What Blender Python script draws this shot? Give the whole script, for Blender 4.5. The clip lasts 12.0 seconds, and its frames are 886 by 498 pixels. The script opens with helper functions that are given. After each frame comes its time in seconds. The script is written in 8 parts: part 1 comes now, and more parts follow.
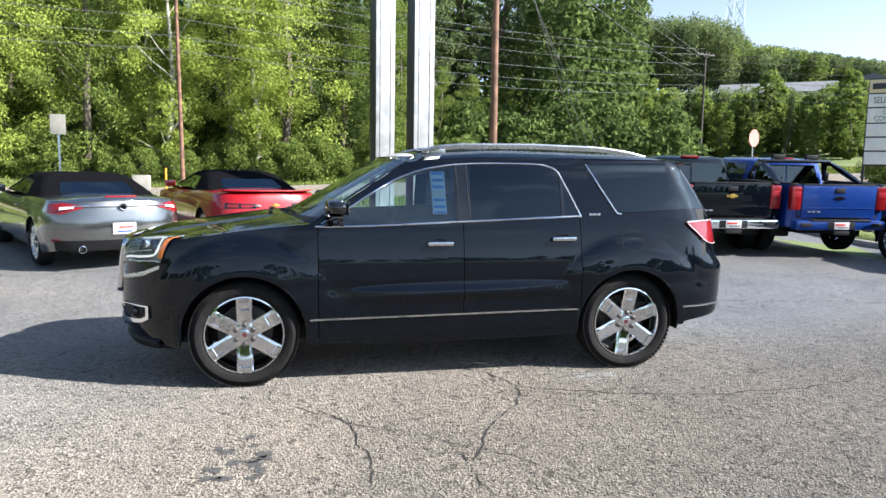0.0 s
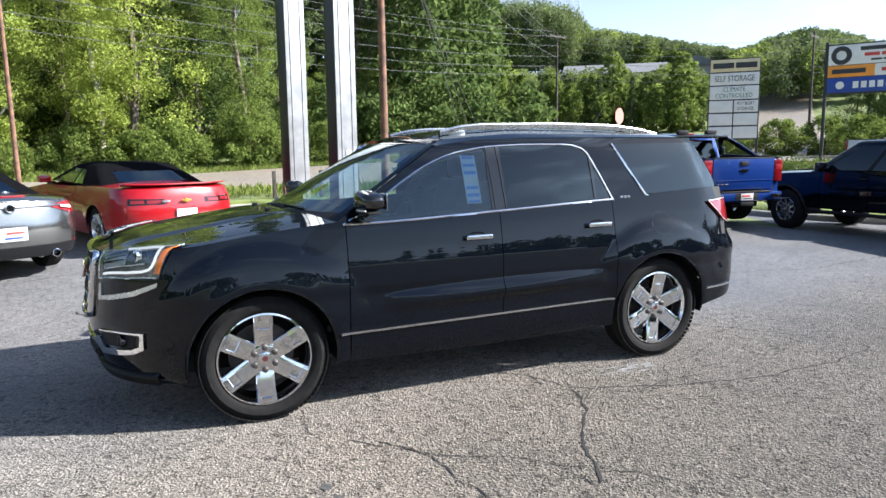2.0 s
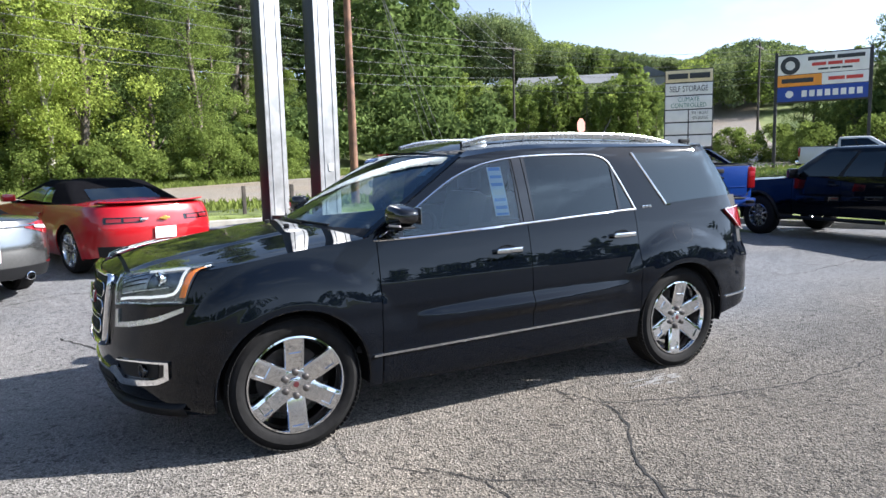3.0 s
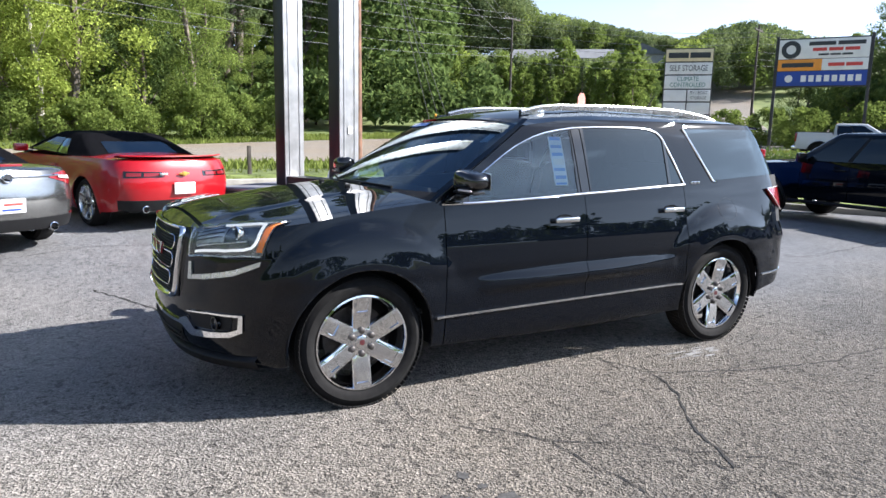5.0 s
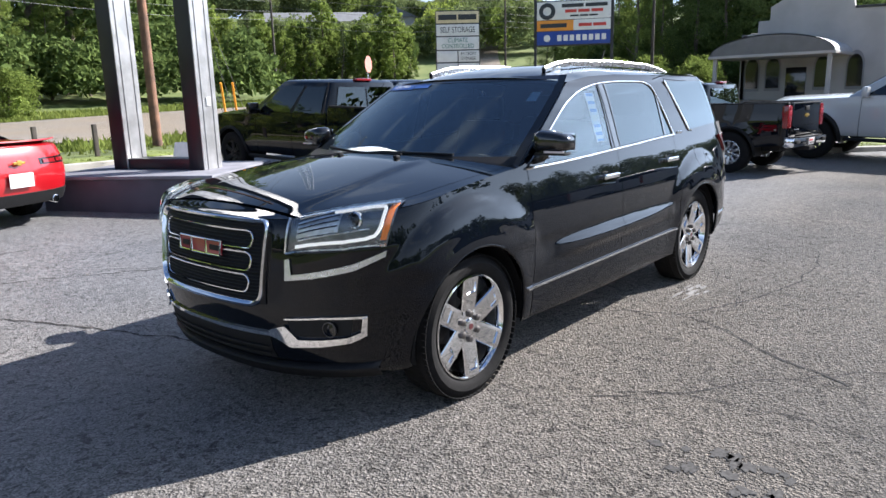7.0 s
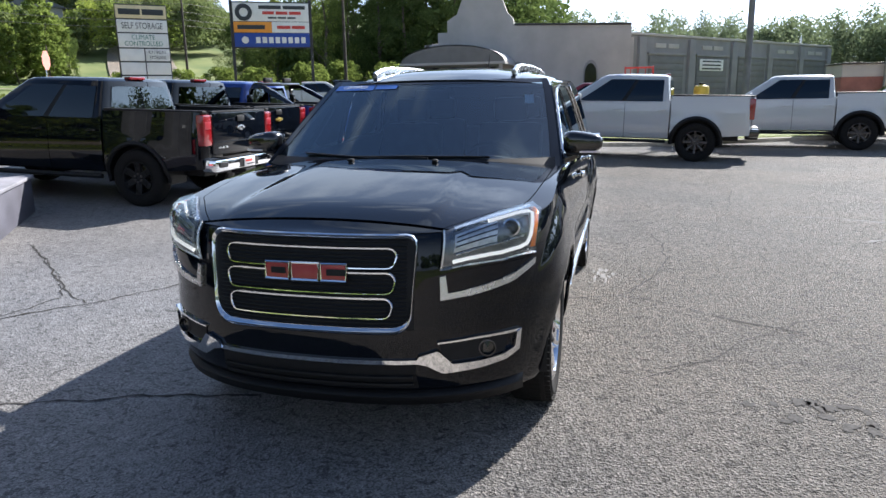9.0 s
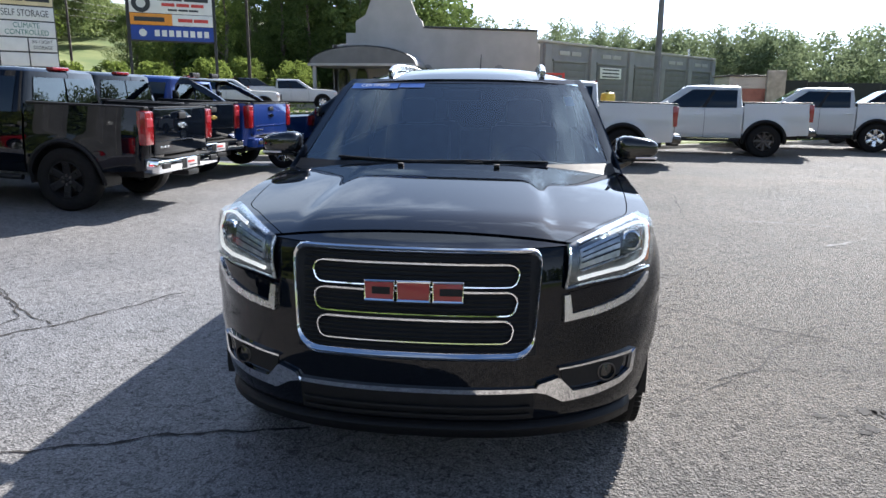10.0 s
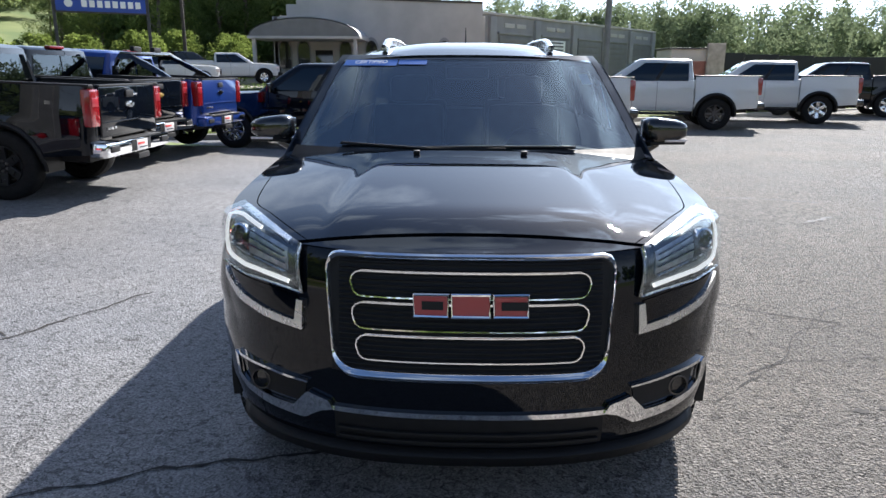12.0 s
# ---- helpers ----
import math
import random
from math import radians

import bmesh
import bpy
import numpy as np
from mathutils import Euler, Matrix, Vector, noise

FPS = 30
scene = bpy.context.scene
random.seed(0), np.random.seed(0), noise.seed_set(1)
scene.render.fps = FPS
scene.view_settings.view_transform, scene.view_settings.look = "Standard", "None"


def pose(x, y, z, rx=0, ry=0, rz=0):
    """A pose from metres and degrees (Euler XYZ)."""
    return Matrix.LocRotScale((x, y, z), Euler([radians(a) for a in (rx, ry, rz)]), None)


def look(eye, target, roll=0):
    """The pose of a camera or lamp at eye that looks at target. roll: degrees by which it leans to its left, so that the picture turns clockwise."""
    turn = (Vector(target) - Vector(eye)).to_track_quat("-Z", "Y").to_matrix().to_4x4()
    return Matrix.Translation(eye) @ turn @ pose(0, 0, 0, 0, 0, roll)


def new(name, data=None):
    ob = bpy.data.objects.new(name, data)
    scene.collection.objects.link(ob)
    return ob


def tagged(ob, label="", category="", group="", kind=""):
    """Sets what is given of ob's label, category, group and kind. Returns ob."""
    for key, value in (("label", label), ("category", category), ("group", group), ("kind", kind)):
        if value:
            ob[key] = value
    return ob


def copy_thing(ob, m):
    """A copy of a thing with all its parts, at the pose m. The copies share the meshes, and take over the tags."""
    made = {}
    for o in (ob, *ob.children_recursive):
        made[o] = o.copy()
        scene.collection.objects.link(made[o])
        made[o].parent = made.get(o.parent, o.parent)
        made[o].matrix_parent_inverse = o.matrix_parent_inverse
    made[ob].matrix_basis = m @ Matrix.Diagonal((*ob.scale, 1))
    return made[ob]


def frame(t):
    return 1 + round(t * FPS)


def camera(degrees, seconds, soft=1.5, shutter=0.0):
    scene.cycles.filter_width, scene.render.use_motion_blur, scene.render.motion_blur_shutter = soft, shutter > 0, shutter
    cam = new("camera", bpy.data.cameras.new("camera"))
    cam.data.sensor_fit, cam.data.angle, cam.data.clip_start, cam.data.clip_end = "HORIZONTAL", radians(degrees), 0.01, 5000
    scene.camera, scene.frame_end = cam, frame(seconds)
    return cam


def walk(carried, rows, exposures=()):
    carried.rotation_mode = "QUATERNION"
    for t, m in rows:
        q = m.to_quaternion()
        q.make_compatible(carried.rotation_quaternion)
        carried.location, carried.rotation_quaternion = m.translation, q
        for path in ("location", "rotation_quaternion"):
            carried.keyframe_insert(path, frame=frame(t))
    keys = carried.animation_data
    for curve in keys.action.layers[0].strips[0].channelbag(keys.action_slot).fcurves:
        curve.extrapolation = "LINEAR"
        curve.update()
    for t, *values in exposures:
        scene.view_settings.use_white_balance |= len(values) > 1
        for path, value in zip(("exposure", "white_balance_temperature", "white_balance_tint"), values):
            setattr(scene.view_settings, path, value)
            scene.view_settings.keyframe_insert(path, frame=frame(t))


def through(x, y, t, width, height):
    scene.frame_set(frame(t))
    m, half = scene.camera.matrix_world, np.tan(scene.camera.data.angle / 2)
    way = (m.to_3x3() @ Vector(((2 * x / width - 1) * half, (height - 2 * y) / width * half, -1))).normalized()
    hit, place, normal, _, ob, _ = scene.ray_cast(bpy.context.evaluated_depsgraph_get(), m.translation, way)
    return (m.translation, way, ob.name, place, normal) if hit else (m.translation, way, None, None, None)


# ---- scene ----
cam = camera(65.2, 12.0, 1.5)
PATH = [
    (0, (-1.191, -6.068, 1.605), (-0.756, -4.129, 1.376), 0.9),
    (0.5, (-1.447, -5.807, 1.617), (-0.866, -3.915, 1.328), 0.9),
    (1, (-1.669, -5.489, 1.613), (-1.043, -3.604, 1.373), -0.8),
    (1.5, (-1.973, -5.311, 1.608), (-1.218, -3.475, 1.366), 0.1),
    (2, (-2.212, -5.09, 1.609), (-1.389, -3.289, 1.333), -0.7),
    (2.5, (-2.353, -4.832, 1.62), (-1.512, -3.03, 1.4), -2.9),
    (3, (-2.567, -4.735, 1.617), (-1.629, -2.985, 1.372), -1.5),
    (3.2, (-2.712, -4.723, 1.616), (-1.744, -2.994, 1.354), -2.5),
    (4.8, (-2.920, -4.629, 1.632), (-1.954, -2.911, 1.295), 0.7),
    (5, (-3.022, -4.551, 1.597), (-2.051, -2.834, 1.266), 1.1),
    (5.5, (-3.329, -4.287, 1.6), (-2.256, -2.637, 1.246), 1.1),
    (6, (-3.586, -3.878, 1.584), (-2.402, -2.301, 1.249), -0.2),
    (6.5, (-3.937, -3.487, 1.565), (-2.57, -2.072, 1.207), -0.9),
    (6.7, (-4.052, -3.351, 1.577), (-2.643, -1.988, 1.177), -0.9),
    (8.3, (-4.997, -1.998, 1.572), (-3.227, -1.148, 1.194), -2.8),
    (8.5, (-5.017, -1.772, 1.591), (-3.219, -1.005, 1.165), -0.8),
    (9, (-5.06, -1.276, 1.603), (-3.172, -0.78, 1.168), -0.9),
    (9.5, (-4.975, -0.789, 1.601), (-3.072, -0.347, 1.173), -3.5),
    (10, (-4.916, -0.371, 1.592), (-2.974, -0.162, 1.162), 0.5),
    (10.5, (-4.794, -0.12, 1.608), (-2.849, 0.018, 1.166), -0.2),
    (11, (-4.626, -0.005, 1.616), (-2.687, 0.113, 1.141), -0.1),
    (11.5, (-4.594, 0.039, 1.617), (-2.658, 0.126, 1.124), -0.1),
    (12, (-4.571, 0.038, 1.615), (-2.635, 0.084, 1.115), 0.3),
]
walk(cam, [(t, look(eye, target, roll)) for t, eye, target, roll in PATH],
     ((0.0, 1.63, 5930, 9), (3.0, 1.58, 5870, 11), (5.0, 1.59, 5900, 12), (6.5, 1.54, 5960, 13), (8.5, 1.47, 6020, 12), (9.0, 1.51, 6040, 12), (9.5, 1.44, 6040, 12), (10.0, 1.61, 6040, 12), (10.5, 1.44, 6060, 12), (11.0, 1.44, 6060, 12), (12.0, 1.53, 6060, 12)))

# ---- world and sun ----
SUN = Vector((1.30, -0.60, 1.0)).normalized()
sun = new("sun", bpy.data.lights.new("sun", "SUN"))
sun.data.energy, sun.data.angle, sun.data.color = 5.0, radians(0.53), (1.0, 0.93, 0.82)
sun.matrix_basis = look(SUN * 80, (0, 0, 0))

world = bpy.data.worlds.new("sky")
scene.world = world
world.use_nodes = True
wn, wl = world.node_tree.nodes, world.node_tree.links
wn.clear()
w_out = wn.new("ShaderNodeOutputWorld")
w_bg = wn.new("ShaderNodeBackground")
w_sky = wn.new("ShaderNodeTexSky")
w_sky.sky_type, w_sky.sun_disc = "NISHITA", False
w_sky.sun_elevation = math.asin(SUN.z)
w_sky.sun_rotation = math.atan2(SUN.x, SUN.y)
w_sky.air_density, w_sky.dust_density, w_sky.ozone_density = 1.0, 1.3, 2.2
w_tc = wn.new("ShaderNodeTexCoord")
w_map = wn.new("ShaderNodeMapping")
w_map.inputs["Scale"].default_value = (1.0, 1.0, 2.6)
w_noise = wn.new("ShaderNodeTexNoise")
w_noise.inputs["Scale"].default_value, w_noise.inputs["Detail"].default_value = 4.2, 9.0
w_noise.inputs["Roughness"].default_value = 0.58
w_ramp = wn.new("ShaderNodeValToRGB")
w_ramp.color_ramp.elements[0].position, w_ramp.color_ramp.elements[1].position = 0.52, 0.68
w_ramp.color_ramp.elements[0].color = (0.0, 0.0, 0.0, 1)
w_mix = wn.new("ShaderNodeMix")
w_mix.data_type = "RGBA"
# clouds and haze scatter the same sunlight: whiter than the clear sky, brightest round the sun
w_grey = wn.new("ShaderNodeRGBToBW")
w_white = []
for tone in ((2.6, 2.75, 2.95), (1.92, 2.08, 2.28)):
    q = wn.new("ShaderNodeVectorMath")
    q.operation = "SCALE"
    q.inputs[0].default_value = tone
    wl.new(w_grey.outputs["Val"], q.inputs["Scale"])
    w_white.append(q)
wl.new(w_sky.outputs["Color"], w_grey.inputs["Color"])
wl.new(w_white[0].outputs["Vector"], w_mix.inputs["B"])
wl.new(w_tc.outputs["Generated"], w_map.inputs["Vector"])
wl.new(w_map.outputs["Vector"], w_noise.inputs["Vector"])
wl.new(w_noise.outputs["Fac"], w_ramp.inputs["Fac"])
wl.new(w_ramp.outputs["Color"], w_mix.inputs["Factor"])
wl.new(w_sky.outputs["Color"], w_mix.inputs["A"])
# white haze that thins out with height
w_sep = wn.new("ShaderNodeSeparateXYZ")
w_low = wn.new("ShaderNodeValToRGB")
w_low.color_ramp.elements[0].position, w_low.color_ramp.elements[1].position = 0.02, 0.58
w_low.color_ramp.elements[0].color, w_low.color_ramp.elements[1].color = (0.9, 0.9, 0.9, 1), (0.0, 0.0, 0.0, 1)
w_low.color_ramp.elements.new(0.16).color = (0.90, 0.90, 0.90, 1)
w_low.color_ramp.elements.new(0.32).color = (0.52, 0.52, 0.52, 1)
w_haze = wn.new("ShaderNodeMix")
w_haze.data_type = "RGBA"
wl.new(w_white[1].outputs["Vector"], w_haze.inputs["B"])
wl.new(w_tc.outputs["Generated"], w_sep.inputs["Vector"])
wl.new(w_sep.outputs["Z"], w_low.inputs["Fac"])
wl.new(w_low.outputs["Color"], w_haze.inputs["Factor"])
wl.new(w_mix.outputs["Result"], w_haze.inputs["A"])
w_cool = wn.new("ShaderNodeVectorMath")
w_cool.operation = "MULTIPLY"
w_cool.inputs[1].default_value = (0.90, 0.99, 1.09)
wl.new(w_haze.outputs["Result"], w_cool.inputs[0])
wl.new(w_cool.outputs["Vector"], w_bg.inputs["Color"])
w_bg.inputs["Strength"].default_value = 0.05
wl.new(w_bg.outputs["Background"], w_out.inputs["Surface"])


# ---- materials ----
def mat(name, color, rough=0.5, metal=0.0, coat=0.0, coat_rough=0.03, vary=0.0, scale=8.0, bump=0.0, bump_scale=60.0, color2=None, spec=0.5):
    m = bpy.data.materials.new(name)
    m.use_nodes = True
    n, l = m.node_tree.nodes, m.node_tree.links
    b = n["Principled BSDF"]
    b.inputs["Roughness"].default_value = rough
    b.inputs["Metallic"].default_value = metal
    b.inputs["Coat Weight"].default_value = coat
    b.inputs["Coat Roughness"].default_value = coat_rough
    b.inputs["Specular IOR Level"].default_value = spec
    b.inputs["Base Color"].default_value = (*color, 1)
    if vary or color2 or bump:
        tc = n.new("ShaderNodeTexCoord")
    if vary or color2:
        t1 = n.new("ShaderNodeTexNoise")
        t1.inputs["Scale"].default_value, t1.inputs["Detail"].default_value = scale, 6.0
        l.new(tc.outputs["Object"], t1.inputs["Vector"])
        ramp = n.new("ShaderNodeValToRGB")
        c2 = color2 or tuple(c * (1 - vary) for c in color)
        ramp.color_ramp.elements[0].color = (*c2, 1)
        ramp.color_ramp.elements[1].color = (*(min(1, c * (1 + vary)) for c in color), 1)
        ramp.color_ramp.elements[0].position, ramp.color_ramp.elements[1].position = 0.35, 0.68
        l.new(t1.outputs["Fac"], ramp.inputs["Fac"])
        l.new(ramp.outputs["Color"], b.inputs["Base Color"])
        rr = n.new("ShaderNodeMapRange")
        rr.inputs["To Min"].default_value, rr.inputs["To Max"].default_value = rough * 0.85, min(1, rough * 1.2)
        l.new(t1.outputs["Fac"], rr.inputs["Value"])
        l.new(rr.outputs["Result"], b.inputs["Roughness"])
    if bump:
        t2 = n.new("ShaderNodeTexNoise")
        t2.inputs["Scale"].default_value, t2.inputs["Detail"].default_value = bump_scale, 4.0
        l.new(tc.outputs["Object"], t2.inputs["Vector"])
        bp = n.new("ShaderNodeBump")
        bp.inputs["Strength"].default_value, bp.inputs["Distance"].default_value = bump, 0.01
        l.new(t2.outputs["Fac"], bp.inputs["Height"])
        l.new(bp.outputs["Normal"], b.inputs["Normal"])
    return m


def paint(name, color, metal=0.0, rough=0.35):
    """Clear-coated car paint with fine flake and a trace of dust."""
    m = mat(name, color, rough, metal, coat=1.0, coat_rough=0.012, vary=0.12, scale=900.0, spec=0.0 if metal == 0 and max(color) < 0.02 else 0.3)
    n, l = m.node_tree.nodes, m.node_tree.links
    b = n["Principled BSDF"]
    tc = n.new("ShaderNodeTexCoord")
    t = n.new("ShaderNodeTexNoise")
    t.inputs["Scale"].default_value, t.inputs["Detail"].default_value = 2.2, 5.0
    l.new(tc.outputs["Object"], t.inputs["Vector"])
    r = n.new("ShaderNodeMapRange")
    r.inputs["From Min"].default_value, r.inputs["From Max"].default_value = 0.3, 0.75
    r.inputs["To Min"].default_value, r.inputs["To Max"].default_value = 0.004, 0.030
    l.new(t.outputs["Fac"], r.inputs["Value"])
    l.new(r.outputs["Result"], b.inputs["Coat Roughness"])
    b.inputs["Coat IOR"].default_value = 1.40 if max(color) < 0.02 else 1.5
    return m


def glass(name, tint, ior=1.5):
    m = bpy.data.materials.new(name)
    m.use_nodes = True
    n, l = m.node_tree.nodes, m.node_tree.links
    n.clear()
    out = n.new("ShaderNodeOutputMaterial")
    mix = n.new("ShaderNodeMixShader")
    tr = n.new("ShaderNodeBsdfTransparent")
    gl = n.new("ShaderNodeBsdfGlossy")
    fr = n.new("ShaderNodeFresnel")
    fr.inputs["IOR"].default_value = ior
    tr.inputs["Color"].default_value = (*tint, 1)
    gl.inputs["Roughness"].default_value, gl.inputs["Color"].default_value = 0.0, (0.86, 0.96, 1.0, 1)
    l.new(fr.outputs["Fac"], mix.inputs["Fac"])
    l.new(tr.outputs["BSDF"], mix.inputs[1])
    l.new(gl.outputs["BSDF"], mix.inputs[2])
    l.new(mix.outputs["Shader"], out.inputs["Surface"])
    return m


def leaf(name, dark, light, through=0.45):
    """Leaves: colour varied leaf by leaf, some light passing through."""
    m = bpy.data.materials.new(name)
    m.use_nodes = True
    n, l = m.node_tree.nodes, m.node_tree.links
    n.clear()
    out = n.new("ShaderNodeOutputMaterial")
    geo = n.new("ShaderNodeNewGeometry")
    ramp = n.new("ShaderNodeValToRGB")
    ramp.color_ramp.elements[0].color, ramp.color_ramp.elements[1].color = (*dark, 1), (*light, 1)
    tc = n.new("ShaderNodeTexCoord")
    no = n.new("ShaderNodeTexNoise")
    no.inputs["Scale"].default_value, no.inputs["Detail"].default_value = 0.35, 3.0
    ad = n.new("ShaderNodeMath")
    ad.operation = "MULTIPLY_ADD"
    ad.inputs[1].default_value = 0.45
    mp = n.new("ShaderNodeMapRange")
    mp.inputs["From Min"].default_value, mp.inputs["From Max"].default_value = 0.3, 0.7
    mp.inputs["To Min"].default_value, mp.inputs["To Max"].default_value = 0.0, 0.55
    d = n.new("ShaderNodeBsdfDiffuse")
    t = n.new("ShaderNodeBsdfTranslucent")
    mix = n.new("ShaderNodeMixShader")
    mix.inputs["Fac"].default_value = through
    l.new(tc.outputs["Object"], no.inputs["Vector"])
    l.new(no.outputs["Fac"], mp.inputs["Value"])
    l.new(geo.outputs["Random Per Island"], ad.inputs[0])
    l.new(mp.outputs["Result"], ad.inputs[2])
    l.new(ad.outputs["Value"], ramp.inputs["Fac"])
    l.new(ramp.outputs["Color"], d.inputs["Color"])
    l.new(ramp.outputs["Color"], t.inputs["Color"])
    l.new(d.outputs["BSDF"], mix.inputs[1])
    l.new(t.outputs["BSDF"], mix.inputs[2])
    l.new(mix.outputs["Shader"], out.inputs["Surface"])
    return m


def asphalt(name, base, stone, patch):
    """Worn asphalt: light aggregate in dark binder, stained and patched at metre scale."""
    m = bpy.data.materials.new(name)
    m.use_nodes = True
    n, l = m.node_tree.nodes, m.node_tree.links
    b = n["Principled BSDF"]
    tc = n.new("ShaderNodeTexCoord")
    vo = n.new("ShaderNodeTexVoronoi")
    vo.inputs["Scale"].default_value = 120.0
    vo2 = n.new("ShaderNodeTexVoronoi")
    vo2.inputs["Scale"].default_value = 230.0
    big = n.new("ShaderNodeTexNoise")
    big.inputs["Scale"].default_value, big.inputs["Detail"].default_value = 0.55, 7.0
    big.inputs["Roughness"].default_value = 0.62
    mid = n.new("ShaderNodeTexNoise")
    mid.inputs["Scale"].default_value, mid.inputs["Detail"].default_value = 14.0, 5.0
    for x in (vo, vo2, big, mid):
        l.new(tc.outputs["Object"], x.inputs["Vector"])
    sep = n.new("ShaderNodeSeparateColor")
    l.new(vo.outputs["Color"], sep.inputs["Color"])
    r1 = n.new("ShaderNodeValToRGB")
    r1.color_ramp.elements[0].color, r1.color_ramp.elements[1].color = (*base, 1), (*stone, 1)
    r1.color_ramp.elements[0].position, r1.color_ramp.elements[1].position = 0.30, 0.90
    pit = r1.color_ramp.elements.new(0.20)
    pit.color = (*(c * 0.66 for c in base), 1)
    l.new(sep.outputs["Red"], r1.inputs["Fac"])
    sep2 = n.new("ShaderNodeSeparateColor")
    l.new(vo2.outputs["Color"], sep2.inputs["Color"])
    g = n.new("ShaderNodeMapRange")
    g.inputs["To Min"].default_value, g.inputs["To Max"].default_value = 0.75, 1.2
    l.new(sep2.outputs["Green"], g.inputs["Value"])
    r2 = n.new("ShaderNodeMapRange")
    r2.inputs["From Min"].default_value, r2.inputs["From Max"].default_value = 0.3, 0.7
    r2.inputs["To Min"].default_value, r2.inputs["To Max"].default_value = 1 - patch, 1 + patch * 0.6
    l.new(big.outputs["Fac"], r2.inputs["Value"])
    r3 = n.new("ShaderNodeMapRange")
    r3.inputs["From Min"].default_value, r3.inputs["From Max"].default_value = 0.3, 0.7
    r3.inputs["To Min"].default_value, r3.inputs["To Max"].default_value = 0.82, 1.15
    l.new(mid.outputs["Fac"], r3.inputs["Value"])
    m1 = n.new("ShaderNodeMath")
    m2 = n.new("ShaderNodeMath")
    m1.operation = m2.operation = "MULTIPLY"
    l.new(g.outputs["Result"], m1.inputs[0])
    l.new(r2.outputs["Result"], m1.inputs[1])
    l.new(m1.outputs["Value"], m2.inputs[0])
    l.new(r3.outputs["Result"], m2.inputs[1])
    sc = n.new("ShaderNodeVectorMath")
    sc.operation = "SCALE"
    l.new(r1.outputs["Color"], sc.inputs[0])
    l.new(m2.outputs["Value"], sc.inputs["Scale"])
    wide = n.new("ShaderNodeTexNoise")
    wide.inputs["Scale"].default_value, wide.inputs["Detail"].default_value = 0.14, 4.0
    l.new(tc.outputs["Object"], wide.inputs["Vector"])
    tint = n.new("ShaderNodeValToRGB")
    tint.color_ramp.elements[0].color, tint.color_ramp.elements[1].color = (0.94, 0.96, 1.0, 1), (1.0, 0.93, 0.84, 1)
    tint.color_ramp.elements[0].position, tint.color_ramp.elements[1].position = 0.38, 0.62
    l.new(wide.outputs["Fac"], tint.inputs["Fac"])
    mul = n.new("ShaderNodeVectorMath")
    mul.operation = "MULTIPLY"
    l.new(sc.outputs["Vector"], mul.inputs[0])
    l.new(tint.outputs["Color"], mul.inputs[1])
    # hairline crazing in patches, and scattered pits
    bend = n.new("ShaderNodeTexNoise")
    bend.inputs["Scale"].default_value, bend.inputs["Detail"].default_value = 5.0, 6.0
    l.new(tc.outputs["Object"], bend.inputs["Vector"])
    add = n.new("ShaderNodeVectorMath")
    add.operation = "MULTIPLY_ADD"
    add.inputs[1].default_value = (0.30, 0.30, 0.30)
    l.new(bend.outputs["Color"], add.inputs[0])
    l.new(tc.outputs["Object"], add.inputs[2])
    net = n.new("ShaderNodeTexVoronoi")
    net.feature = "DISTANCE_TO_EDGE"
    net.inputs["Scale"].default_value = 1.9
    l.new(add.outputs["Vector"], net.inputs["Vector"])
    thin = n.new("ShaderNodeMapRange")
    thin.inputs["From Min"].default_value, thin.inputs["From Max"].default_value = 0.002, 0.011
    thin.inputs["To Min"].default_value, thin.inputs["To Max"].default_value = 0.75, 0.0
    l.new(net.outputs["Distance"], thin.inputs["Value"])
    where = n.new("ShaderNodeMapRange")
    where.inputs["From Min"].default_value, where.inputs["From Max"].default_value = 0.50, 0.60
    l.new(big.outputs["Fac"], where.inputs["Value"])
    both = n.new("ShaderNodeMath")
    both.operation = "MULTIPLY"
    l.new(thin.outputs["Result"], both.inputs[0])
    l.new(where.outputs["Result"], both.inputs[1])
    pits = n.new("ShaderNodeTexVoronoi")
    pits.inputs["Scale"].default_value = 38.0
    l.new(add.outputs["Vector"], pits.inputs["Vector"])
    pick = n.new("ShaderNodeSeparateColor")
    l.new(pits.outputs["Color"], pick.inputs["Color"])
    few = n.new("ShaderNodeMapRange")
    few.inputs["From Min"].default_value, few.inputs["From Max"].default_value = 0.84, 0.93
    few.inputs["To Min"].default_value, few.inputs["To Max"].default_value = 0.0, 0.55
    l.new(pick.outputs["Red"], few.inputs["Value"])
    most = n.new("ShaderNodeMath")
    most.operation = "MAXIMUM"
    l.new(both.outputs["Value"], most.inputs[0])
    l.new(few.outputs["Result"], most.inputs[1])
    keep = n.new("ShaderNodeMath")
    keep.operation = "SUBTRACT"
    keep.inputs[0].default_value = 1.0
    l.new(most.outputs["Value"], keep.inputs[1])
    worn = n.new("ShaderNodeVectorMath")
    worn.operation = "SCALE"
    l.new(mul.outputs["Vector"], worn.inputs[0])
    l.new(keep.outputs["Value"], worn.inputs["Scale"])
    # two pours: a smoother grey one and a coarse brown one, with a ragged seam
    axis = n.new("ShaderNodeSeparateXYZ")
    l.new(add.outputs["Vector"], axis.inputs["Vector"])
    pour = n.new("ShaderNodeMapRange")
    pour.interpolation_type = "SMOOTHSTEP"
    pour.inputs["From Min"].default_value, pour.inputs["From Max"].default_value = -1.3, 1.2
    l.new(axis.outputs["Y"], pour.inputs["Value"])
